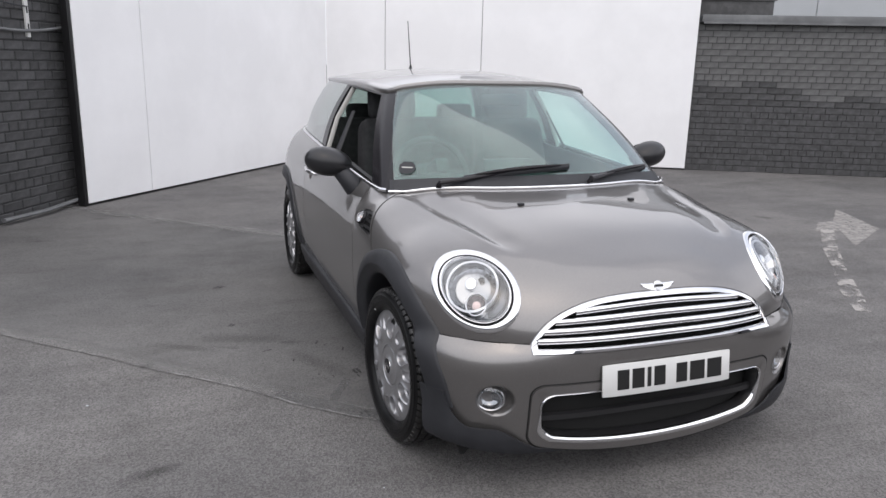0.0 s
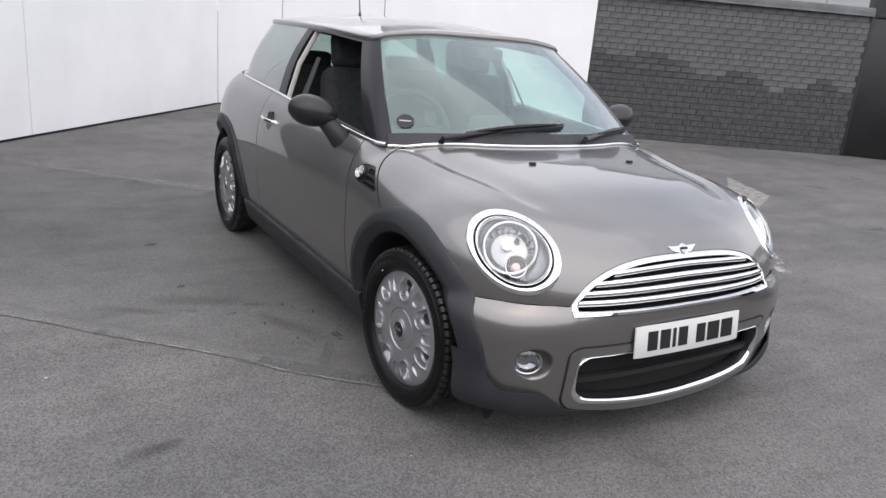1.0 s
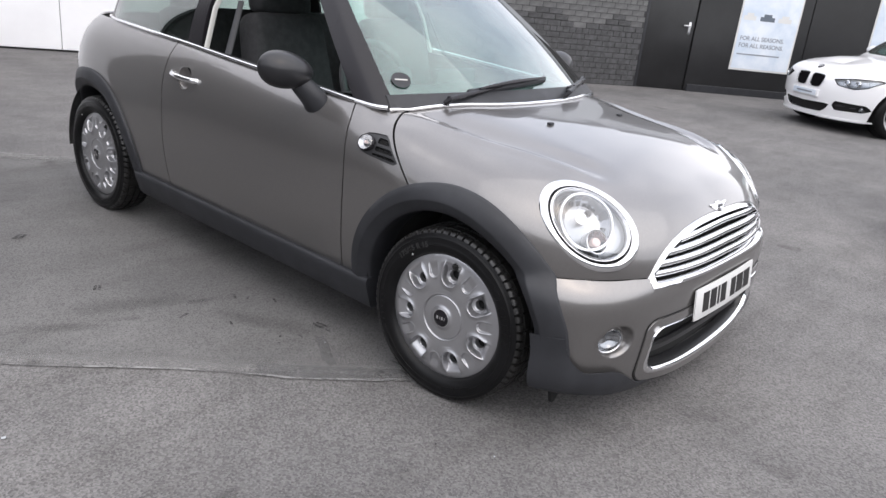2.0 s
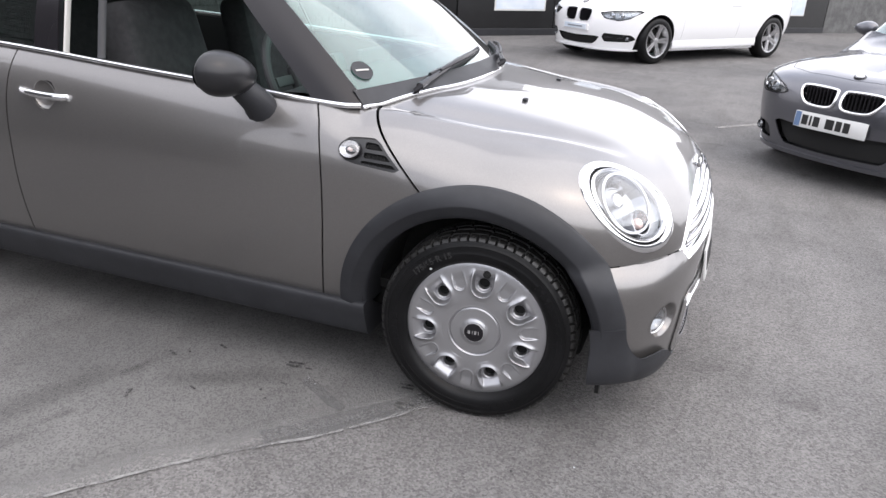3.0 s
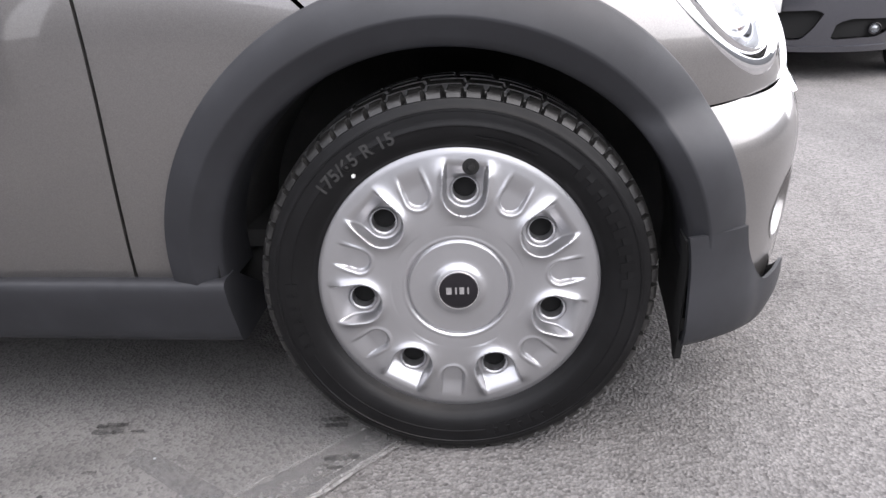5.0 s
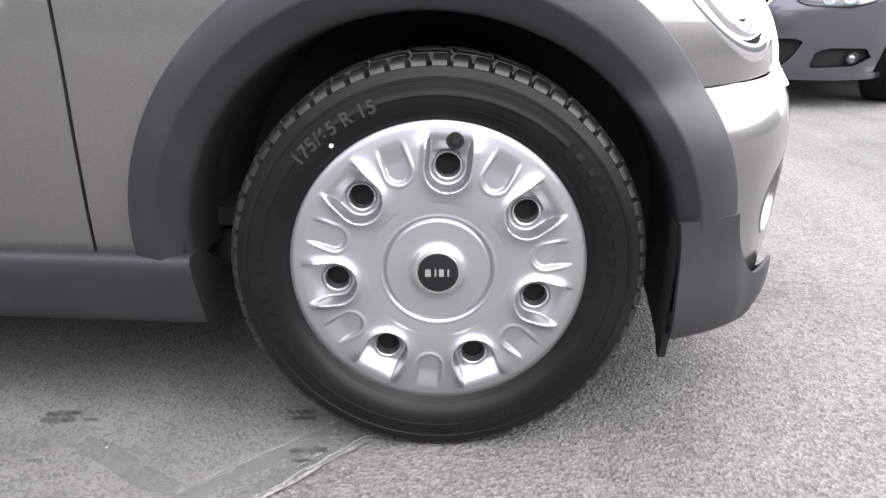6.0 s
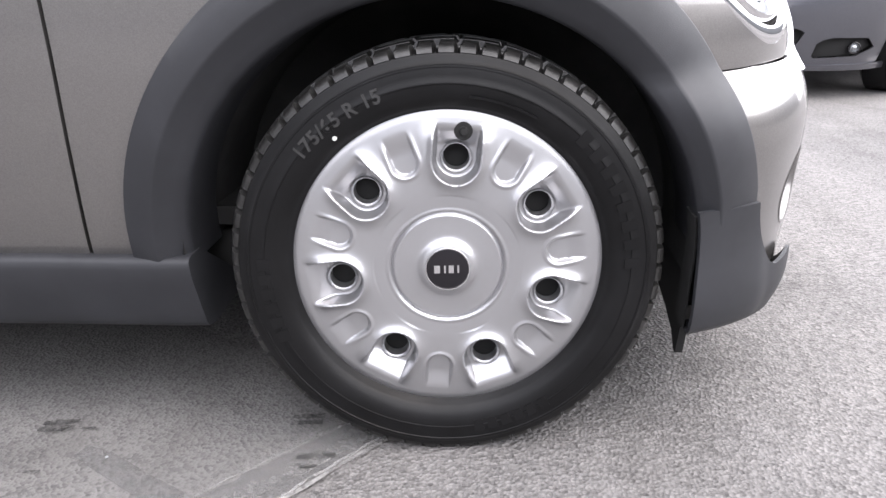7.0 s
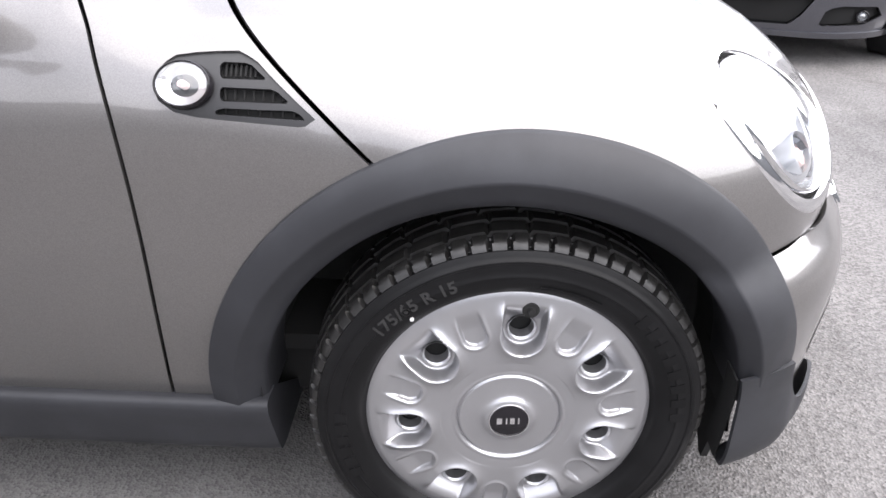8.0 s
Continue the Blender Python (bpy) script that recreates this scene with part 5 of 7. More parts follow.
def cowl_point(t):
    """A point of the bonnet's rear edge, below the windscreen."""
    p = Vector(spline(BASE, min(abs(t), 2.95), True))
    x = p.x
    y = 0.262 + 0.175 * (x / 0.70) ** 2.2 + 0.002
    hits = [SKIN.ray_cast(Vector((x + dx, y + dy, 2)), Vector((0, 0, -1)))[0] for dx, dy in ((0.0007, -0.0107), (-0.008, -0.002), (0.0007, -0.002))]
    z = max([h.z for h in hits if h] or [p.z])
    return Vector((math.copysign(x, t), y, min(z, p.z + 0.012)))


ts = [-2.95 + 5.9 * i / 80 for i in range(81)]
v, f = tube([cowl_point(t) + Vector((0, 0, 0.005)) for t in ts], 0.0068, False, 8, 1.0)
to_object("screen_strip", v, f, CHROME, hatchback, "thin chrome strip below the windscreen", 60)
rows = []
for t in ts:
    a, b = cowl_point(t), house(max(-2.85, min(2.85, t)), 0.085) + Vector((0, -0.007, 0.006))
    m = house(max(-2.85, min(2.85, t)), 0.0) + Vector((0, -0.004, 0.002))
    rows.append([a + Vector((0, 0, -0.03)), a, a.lerp(m, 0.6), m, m.lerp(b, 0.5), b, b + Vector((0, 0.006, -0.004))])
to_object("cowl_panel", *facing(*grid(rows), (0, 1.0, 0.6)), BLACK_TRIM, hatchback, "black cowl below the windscreen", 40)


def wiper(points, pivot):
    arm = new("wiper")
    arm.parent = hatchback
    lift = lambda t, v, d: house(t, v) + Vector((0, -0.75, 0.6)) * d
    base = lift(pivot[0], pivot[1], 0.015)
    ends = [lift(t, v, 0.02) for t, v in points]
    mid = ends[0].lerp(ends[1], 0.5)
    v, f = tube([base, base + Vector((0, -0.012, 0.018)), base.lerp(mid, 0.5) + Vector((0, -0.012, 0.012)), mid + Vector((0, -0.01, 0.01))], lambda s: 0.015 - 0.006 * s, False, 8, 0.8)
    to_object("arm", v, f, GLOSS_BLACK, arm)
    line = [ends[0].lerp(ends[1], k / 10) for k in range(11)]
    line = [lift(points[0][0] + (points[1][0] - points[0][0]) * k / 10, points[0][1] + (points[1][1] - points[0][1]) * k / 10, 0.013) for k in range(11)]
    v, f = tube(line, 0.0085, False, 6, 1.7)
    to_object("blade", v, f, BLACK_TRIM, arm)
    v, f = tube([p + Vector((0, -0.014, 0.013 + 0.005 * math.sin(math.pi * k / 8))) for k, p in enumerate(line[1:10])], lambda s: 0.0045 + 0.0045 * math.sin(math.pi * s), False, 6)
    to_object("bridge", v, f, GLOSS_BLACK, arm)


wiper(((-1.15, 0.075), (0.35, 0.15)), (-1.55, 0.01))
wiper(((0.75, 0.06), (2.05, 0.13)), (0.55, 0.01))


def door_mirror(side):
    mirror = new("door_mirror")
    mirror.parent = hatchback
    rows = []
    c = Vector((side * (0.876 if side < 0 else 0.815), 0.800 if side < 0 else 0.752, 0.988 if side < 0 else 0.995))
    for i in range(25):
        a = math.pi * i / 24
        row = []
        for k in range(32):
            b = 2 * math.pi * k / 32
            x = math.cos(b) * math.sin(a) ** 0.9 * 0.108
            z = math.sin(b) * math.sin(a) ** 0.9 * 0.074
            y = -math.cos(a)
            y = y * 0.088 if y < 0 else y * 0.030
            taper = 1 - 0.18 * (math.cos(b) * -1 + 1) / 2
            row.append(c + Vector((side * x, y + 0.010 * x * 6, z * taper + 0.01 * (x / 0.1))))
        rows.append(row)
    v, f = grid(rows, False, True)
    to_object("mirror_cap", *facing(v, f, tuple(c)), MIRROR_CAP, mirror, "black oval mirror cap", 60)
    bm = bmesh.new()
    bmesh.ops.create_circle(bm, cap_ends=True, segments=32, radius=1, matrix=Matrix.Translation(c + Vector((0, 0.034, 0))) @ pose(0, 0, 0, 90, 0, 0) @ Matrix.Diagonal((0.088, 0.052, 1, 1)))
    part("mirror_glass", bm, CHROME, mirror, "mirror glass")
    a, b = Vector((side * 0.830, 0.780, 0.953)), Vector((side * 0.784, 0.742, 0.895))
    v, f = tube([a, a.lerp(b, 0.35), a.lerp(b, 0.75), b, b + Vector((side * -0.02, 0, -0.025))], lambda s: 0.036 + 0.012 * s, False, 14, 1.15, up=(0, 1, 0))
    to_object("mirror_foot", v, f, BLACK_TRIM, mirror, "", 60)


for s in (-1, 1):
    door_mirror(s)
    # Door handle over a round recess.
    handle = new("door_handle")
    handle.parent = hatchback
    y0, z0 = 1.57, 0.842
    x0 = side_x(y0, z0, s)
    rows = []
    for i in range(17):
        k = i / 16
        y = 1.465 + 0.205 * k
        bow = math.sin(math.pi * min(1, max(0, k))) ** 0.5
        x = side_x(y, z0, s) + s * (0.006 + 0.024 * bow)
        rows.append([Vector((x + s * 0.009 * math.cos(a), y, z0 - 0.006 + 0.008 * k + 0.012 * math.sin(a))) for a in [2 * math.pi * j / 10 for j in range(10)]])
    v, f = grid(rows, False, True)
    f += [tuple(range(10)), tuple(range(160, 170))]
    to_object("grip", *facing(v, f, (x0 + s * 0.02, y0, z0)), CHROME, handle, "chrome door handle", 60)
    rows = [[Vector((x0 + s * d, y0 + r * 1.0 * math.cos(2 * math.pi * i / 28), z0 - 0.008 + r * math.sin(2 * math.pi * i / 28))) for r, d in ((0.051, 0.0005), (0.048, 0.0015), (0.045, -0.004), (0.034, -0.014), (0.016, -0.019), (0.001, -0.020))] for i in range(28)]
    v, f = grid(rows, True)
    to_object("grip_recess", *facing(v, f, (0, y0, z0)), PAINT, handle, "round dished recess")

# Bonnet fittings: washer jets and a winged badge.
for s in (-1, 1):
    z = SKIN.ray_cast(Vector((s * 0.256, 0.045, 2)), Vector((0, 0, -1)))[0].z
    part("washer_jet", box_bm((0.026, 0.016, 0.010), (s * 0.256, 0.045, z + 0.004), 0.003), BLACK_TRIM, hatchback)
badge = new("bonnet_badge")
badge.parent = hatchback
hit = SKIN.ray_cast(Vector((0, -0.527, 2)), Vector((0, 0, -1)))
badge.matrix_basis = Matrix.Translation(hit[0]) @ hit[1].to_track_quat("Z", "Y").to_matrix().to_4x4()
wing = [[Vector((s_ * x, top + (low - top) * k, 0.003 + 0.003 * math.sin(math.pi * k))) for k in (0, 0.33, 0.67, 1)] for s_, x, top, low in ((-1, 0.066, 0.015, 0.008), (-1, 0.050, 0.014, -0.002), (-1, 0.036, 0.013, -0.009), (-1, 0.02, 0.013, -0.012), (1, 0.02, 0.013, -0.012), (1, 0.036, 0.013, -0.009), (1, 0.050, 0.014, -0.002), (1, 0.066, 0.015, 0.008))]
v, f = facing(*grid(wing), (0, 0, -1))
to_object("badge_wings", *thicken(v, f, 0.004), CHROME, badge, "winged chrome badge")
bm = bmesh.new()
bmesh.ops.create_cone(bm, cap_ends=True, segments=32, radius1=0.021, radius2=0.019, depth=0.006, matrix=pose(0, 0, 0.005))
part("badge_rim", bm, CHROME, badge)
bm = bmesh.new()
bmesh.ops.create_cone(bm, cap_ends=True, segments=32, radius1=0.016, radius2=0.016, depth=0.004, matrix=pose(0, 0, 0.0075))
part("badge_centre", bm, SATIN, badge)
part("badge_bar", box_bm((0.033, 0.009, 0.003), (0, 0, 0.0098), 0.001), GLOSS_BLACK, badge)

# Aerial on the roof.
z = roof_ridge(2.33)
v, f = lathe([(0.0, 0.020), (0.012, 0.018), (0.03, 0.010), (0.045, 0.006), (0.05, 0.001)], 16)
aerial = new("roof_aerial")
aerial.parent = hatchback
to_object("aerial_base", [Vector((p.y, p.z + 2.33, p.x + z - 0.004)) for p in v], f, BLACK_TRIM, aerial)
v, f = tube([Vector((0, 2.33, z + 0.04)), Vector((0, 2.36, z + 0.16)), Vector((0, 2.40, z + 0.33))], lambda s: 0.0045 - 0.002 * s, False, 6)
to_object("aerial_rod", v, f, BLACK_TRIM, aerial)

# Dark round sticker on the windscreen.
c = Vector((-0.586, 0.503, 0.972))
n = (house(-2.2, 0.3) - house(-1.9, 0.3)).cross(house(-2.0, 0.4) - house(-2.0, 0.2)).normalized()
n = n if n.y < 0 else -n
best = min((house(-3.0 + 0.02 * i, 0.02 + 0.01 * j) for i in range(80) for j in range(40)), key=lambda p: (p - c).length)
bm = bmesh.new()
bmesh.ops.create_circle(bm, cap_ends=True, segments=32, radius=0.037, matrix=Matrix.Translation(best + n * 0.003) @ n.to_track_quat("Z", "Y").to_matrix().to_4x4())
sticker = part("windscreen_sticker", bm, BLACK_TRIM, hatchback, "small dark round sticker")
bar = part("sticker_bar", box_bm((0.048, 0.006, 0.001), (0, 0, 0)), PALE_TRIM, sticker, "plain pale bar")
bar.matrix_basis = Matrix.Translation(best + n * 0.0045) @ n.to_track_quat("Z", "Y").to_matrix().to_4x4()

# ---- cabin of the hatchback ----
def seat(x, y, name="front_seat"):
    s_ = new(name)
    s_.parent = hatchback
    part("cushion", box_bm((0.50, 0.52, 0.18), (x, y - 0.20, 0.52), 0.06, 4), CLOTH, s_)
    back = box_bm((0.48, 0.16, 0.62), (0, 0, 0.31), 0.07, 4)
    for p in back.verts:
        p.co.x *= 1 - 0.18 * step(0.35, 0.62, p.co.z)
        p.co.y -= 0.03 * (abs(p.co.x) / 0.24) ** 2
    ob = part("backrest", back, CLOTH, s_)
    ob.matrix_basis = pose(x, y + 0.03, 0.52, -14, 0, 0)
    rest = box_bm((0.27, 0.11, 0.19), (0, 0, 0), 0.05, 4)
    ob = part("headrest", rest, CLOTH, s_)
    ob.matrix_basis = pose(x, y + 0.20, 1.215, -10, 0, 0)


seat(-0.355, 1.36)
seat(0.355, 1.36)
rear_seat = new("rear_seat")
rear_seat.parent = hatchback
part("backrest", box_bm((1.14, 0.14, 0.55), (0, 0, 0.27), 0.05, 3, pose(0, 0, 0, -18, 0, 0)), CLOTH, rear_seat).location = (0, 2.12, 0.55)
for x in (-0.32, 0.32):
    part("headrest", box_bm((0.25, 0.09, 0.14), (x, 2.32, 1.10), 0.04, 3), CLOTH, rear_seat)
part("cushion", box_bm((1.14, 0.5, 0.2), (0, 1.9, 0.52), 0.05, 3), CLOTH, rear_seat)

rows = []
for i in range(25):
    x = -0.68 + 1.36 * i / 24
    lead = 0.30 + 0.15 * (abs(x) / 0.68) ** 2.2
    hood = 0.02 * math.exp(-((x + 0.355) / 0.16) ** 2) + 0.025 * math.exp(-(x / 0.13) ** 2)
    rows.append([Vector((x, lead, 0.905 - 0.03 * abs(x))), Vector((x, 0.50, 0.915 - 0.03 * abs(x))), Vector((x, 0.64, 0.92 + hood)), Vector((x, 0.72, 0.915 + hood)), Vector((x, 0.755, 0.885)), Vector((x, 0.75, 0.75)), Vector((x, 0.72, 0.55))])
v, f = grid(rows)
to_object("dashboard", *facing(v, f, (0, 0.5, 0.5)), DASH, hatchback, "dark moulded dashboard")
wheel_m = pose(-0.355, 0.85, 0.905, -24, 0, 0)
steering = new("steering_wheel")
steering.parent = hatchback
steering.matrix_basis = wheel_m
v, f = tube([Vector((0.185 * math.cos(2 * math.pi * i / 40), 0, 0.185 * math.sin(2 * math.pi * i / 40))) for i in range(40)], 0.015, True, 10, up=(0, 1, 0))
to_object("rim", v, f, DASH, steering)
part("hub", box_bm((0.15, 0.05, 0.13), (0, -0.015, -0.01), 0.03, 3), DASH, steering)
for x, z, rz in ((0.11, 0.0, 0), (-0.11, 0.0, 0), (0, -0.11, 90)):
    part("spoke", box_bm((0.12, 0.018, 0.035), (x, -0.005, z), 0.006, 2, pose(0, 0, 0, 0, rz, 0)), DASH, steering)
part("column", box_bm((0.07, 0.16, 0.07), (0, -0.10, 0), 0.02), DASH, steering)
part("centre_dial", box_bm((0.26, 0.03, 0.26), (0, 0.735, 0.86), 0.012, 2), DASH, hatchback, "large round centre dial")
part("rear_view_mirror", box_bm((0.22, 0.03, 0.06), (0, 0.86, 1.265), 0.014, 3), GLOSS_BLACK, hatchback)
for s in (-1, 1):
    v, f = grid([[Vector((s * (0.70 - 0.02 * j), y, z)) for j, z in enumerate((belt(y) - 0.01, 0.80, 0.60, 0.35))] for y in (0.50, 0.9, 1.3, 1.74, 2.3)])
    to_object("door_lining", *thicken(*facing(v, f, (0, 1.2, 0.6)), 0.02), DASH, hatchback)
    # Pale inner side of the door post.
    v, f = tube([house(s * 6.86, 0.0) * 0.985, house(s * 6.86, 0.5) * 0.985, house(s * 6.86, 0.98) * 0.985], 0.013, False, 8, 0.5, up=(0, 1, 0))
    to_object("post_trim", v, f, PALE_TRIM, hatchback, "pale inner post trim")
    v, f = tube([house(s * 6.7, 0.75) * 0.95, house(s * 6.6, 0.1) * 0.96, Vector((s * 0.62, 1.42, 0.55))], 0.014, False, 6, 0.3)
    to_object("seat_belt", v, f, BLACK_TRIM, hatchback)
part("floor_pan", box_bm((1.36, 2.5, 0.03), (0, 1.55, 0.33)), CAVITY, hatchback)
part("boot_wall", box_bm((1.2, 0.03, 0.6), (0, 2.40, 0.65)), DASH, hatchback)


# ---- yard surface and walls ----
def flat_sheet(name, pts, z, mat, label, category, kind="structure", thick=0.004):
    """A thin even layer on the ground over a polygon."""
    bm = bmesh.new()
    face = bm.faces.new([bm.verts.new((x, y, z)) for x, y in pts])
    if face.normal.z < 0:
        face.normal_flip()
    bm.normal_update()
    return tagged(part(name, bm, mat), label, category, kind=kind)


# A smoother strip of surfacing between two parallel edges, with pale worn joints.
WAY = Vector((-1.57, 1.45, 0)).normalized()
SIDE = Vector((WAY.y, -WAY.x, 0))
near0, far0 = Vector((-0.80, 0.125, 0)), Vector((-0.74, 3.73, 0))


def joint_line(start, length, back):
    """An uneven line of points from start along the strip's edge."""
    pts = []
    n = 120
    for i in range(n + 1):
        s = -back + (length + back) * i / n
        wob = 0.012 * noise.noise(Vector((s * 3.1, start.x * 7, 0))) + 0.006 * noise.noise(Vector((s * 11, 4, start.y)))
        if start.y < 1:
            wob -= 0.028 * math.exp(-((s - 0.3) / 0.3) ** 2)
        pts.append(start + WAY * s + SIDE * wob)
    return pts


near_edge, far_edge = joint_line(near0, 7.0, 0.1), joint_line(far0, 6.0, 2.0)
bm = bmesh.new()
a = [bm.verts.new((p.x, p.y, 0.003)) for p in near_edge]
b = [bm.verts.new((p.x, p.y, 0.003)) for p in far_edge]
for i in range(len(a) - 1):
    bm.faces.new((a[i], a[i + 1], b[i + 1], b[i]))
bmesh.ops.recalc_face_normals(bm, faces=bm.faces[:])
tagged(part("pavement", bm, SMOOTH_ASPHALT), "smoother worn strip of grey surfacing", "pavement", kind="structure")
for edge_, wide in ((near_edge, 0.012), (far_edge, 0.024)):
    rows = []
    for i, p in enumerate(edge_):
        w = wide * (0.55 + 0.9 * abs(noise.noise(Vector((i * 0.37, wide * 90, 2)))))
        rows.append([p + SIDE * w * k + Vector((0, 0, 0.0055)) for k in (-0.5, 0.5)])
    v, f = grid(rows)
    tagged(to_object("pavement_joint", *facing(v, f, (0, 0, -5)), JOINT), "pale crumbling joint in the surfacing", "joint", kind="structure")

# Pale dust swept up along the strip's near edge.
for start, width, length, back, turn in ((near0, 0.16, 6.0, 0.1, 1), (far0, 0.22, 5.0, 1.6, -1)):
    m = Matrix(((WAY.x, SIDE.x * turn, 0, start.x), (WAY.y, SIDE.y * turn, 0, start.y), (0, 0, 1, 0.0045), (0, 0, 0, 1)))
    rows = [[Vector((-back + (length + back) * i / 40, k, 0)) for k in (0.04, 0.3, 0.6, 1.0)] for i in range(41)]
    v, f = grid(rows)
    band = to_object("dust_band", *facing(v, f, (0, 0, -3)), DUST)
    band.matrix_world = m @ Matrix.Diagonal((1, width, 1, 1))
    tagged(band, "pale dust swept along the joint in the surfacing", "dust", kind="structure")

# A band of smooth filler along the near joint, edged with chalky lines, and an offshoot of it.
FROM_EDGE = lambda s_, d: near0 + WAY * s_ + SIDE * (d if d > 0.03 else d - 0.028 * math.exp(-((s_ - 0.3) / 0.3) ** 2))
verts = [FROM_EDGE(0.30 * i / 30 - 0.06, d) + Vector((0, 0, 0.0050)) for i in range(61) for d in (0.002, 0.062 + 0.006 * noise.noise(Vector((i * 0.4, 1, 7))))]
v, f = verts, [(2 * i, 2 * i + 1, 2 * i + 3, 2 * i + 2) for i in range(60)]
tagged(to_object("filler_band", *facing(v, f, (0, 0, -3)), FILLER), "smooth grey filler along the joint", "filler", kind="structure")
arm = [(-0.965, 0.365), (-0.936, 0.365), (-0.896, 0.440), (-0.850, 0.515), (-0.835, 0.560), (-0.862, 0.572), (-0.880, 0.545), (-0.918, 0.482), (-0.955, 0.422)]
flat_sheet("filler_arm", arm, 0.0050, FILLER, "smooth grey filler in the surfacing", "filler")
for d, s0, s1, wide in ((0.064, -0.02, 0.26, 0.0045), (0.004, -0.05, 0.30, 0.008), (0.020, 0.05, 0.13, 0.004)):
    rows = []
    for i in range(41):
        s_ = s0 + (s1 - s0) * i / 40
        w = wide * (0.5 + abs(noise.noise(Vector((i * 0.5, d * 90, 3)))))
        wob = 0.006 * noise.noise(Vector((i * 0.23, d * 50, 5)))
        rows.append([FROM_EDGE(s_, d + wob + w * k) + Vector((0, 0, 0.0070)) for k in (-0.5, 0.5)])
    v, f = grid(rows)
    tagged(to_object("chalky_line", *facing(v, f, (0, 0, -3)), CHALK), "chalky pale line beside the filler", "joint", kind="structure")

# Worn painted arrow.
arrow_head = [(5.20, 3.38), (4.76, 2.47), (3.90, 1.98), (4.28, 2.48), (4.05, 2.55), (4.38, 2.84), (4.62, 2.88)]
flat_sheet("road_arrow", arrow_head, 0.004, ROAD_PAINT, "worn white painted arrow head", "road marking")
flat_sheet("road_line", [(4.30, 2.57), (3.67, 1.95), (3.16, 1.40), (2.71, 0.88), (2.46, 0.59), (2.38, 0.64), (2.64, 0.99), (3.08, 1.46), (3.58, 2.03), (4.22, 2.66)], 0.0045, BROKEN_PAINT, "worn white arrow shaft on asphalt", "road marking")
# Bay lines near the dark coupe.
flat_sheet("bay_line", [(4.30, -0.60), (5.30, -1.52), (5.34, -1.48), (4.34, -0.56)], 0.004, ROAD_PAINT, "worn white parking bay line", "road marking")
flat_sheet("bay_line", [(2.46, -2.50), (6.4, -5.45), (6.46, -5.37), (2.54, -2.42)], 0.004, BAY_PAINT, "white parking bay line", "road marking")


def tread_mark(x, y, turn, bars, size):
    """A short dark tyre print of worn bars."""
    verts, faces = [], []
    for k in range(bars):
        n = 14
        c = (k - (bars - 1) / 2) * size * 0.34
        h = size * (0.12 if bars < 3 else 0.10)
        top = [Vector((size * (i / n - 0.5) + 0.1 * c, c + h * (1 + 0.5 * noise.noise(Vector((i * 0.8, k * 5, x * 40)))), 0)) for i in range(n + 1)]
        low = [Vector((size * (i / n - 0.5) + 0.1 * c, c - h * (1 + 0.5 * noise.noise(Vector((i * 0.8, k * 5 + 3, y * 40)))), 0)) for i in range(n + 1)]
        o = len(verts)
        verts += top + low
        faces += [(o + i, o + n + 1 + i, o + n + 2 + i, o + i + 1) for i in range(n)]
    ob = to_object("tyre_print", *facing(verts, faces, (0, 0, -1)), PRINT)
    ob.matrix_basis = pose(x, y, 0.0078, 0, 0, turn)
    tagged(ob, "dark worn tyre print on the ground", "stain", kind="structure")


for x, y, turn, bars, size in ((-0.787, 0.638, 98, 2, 0.056), (-0.792, 0.585, 95, 1, 0.024), (-0.847, 0.200, 96, 1, 0.058), (-0.869, 0.228, 95, 1, 0.020), (-0.873, 0.205, 100, 1, 0.026), (-0.752, 0.237, 96, 2, 0.052), (-0.905, 0.610, 95, 1, 0.025), (-0.79, 0.93, 70, 1, 0.04), (-0.90, 1.06, 70, 1, 0.045), (-0.86, 1.02, 40, 1, 0.03), (-1.05, 0.86, 70, 1, 0.03), (-1.30, 1.45, 60, 2, 0.05), (-1.16, 1.02, 20, 1, 0.05), (-1.32, 2.2, 40, 2, 0.07), (-2.9, 3.3, 10, 2, 0.16)):
    tread_mark(x, y, turn, bars, size)


def pebble(x, y, s, mat):
    bm = bmesh.new()
    bmesh.ops.create_icosphere(bm, subdivisions=1, radius=s)
    for p in bm.verts:
        p.co *= 0.75 + 0.5 * random.random()
        p.co.z *= 0.5
    ob = part("grit_chip", bm, mat, None, "", 20)
    ob.location = (x, y, s * 0.25 + 0.003)
    tagged(ob, "small loose chip lying on the ground", "stone", "chips on the ground")


for x, y, s, mat in ((-0.965, 0.66, 0.0055, STAIN), (-1.0, 0.62, 0.004, STAIN), (-1.02, -0.20, 0.004, STAIN), (-0.93, -0.36, 0.003, PALE_WALL), (-1.12, 0.43, 0.004, STAIN), (-0.86, 0.52, 0.003, PALE_WALL), (-1.5, -0.62, 0.004, STAIN), (-1.75, -0.4, 0.005, PALE_WALL), (-1.1, -0.85, 0.004, STAIN), (-1.95, 0.62, 0.007, PALE_WALL)):
    pebble(x, y, s, mat)
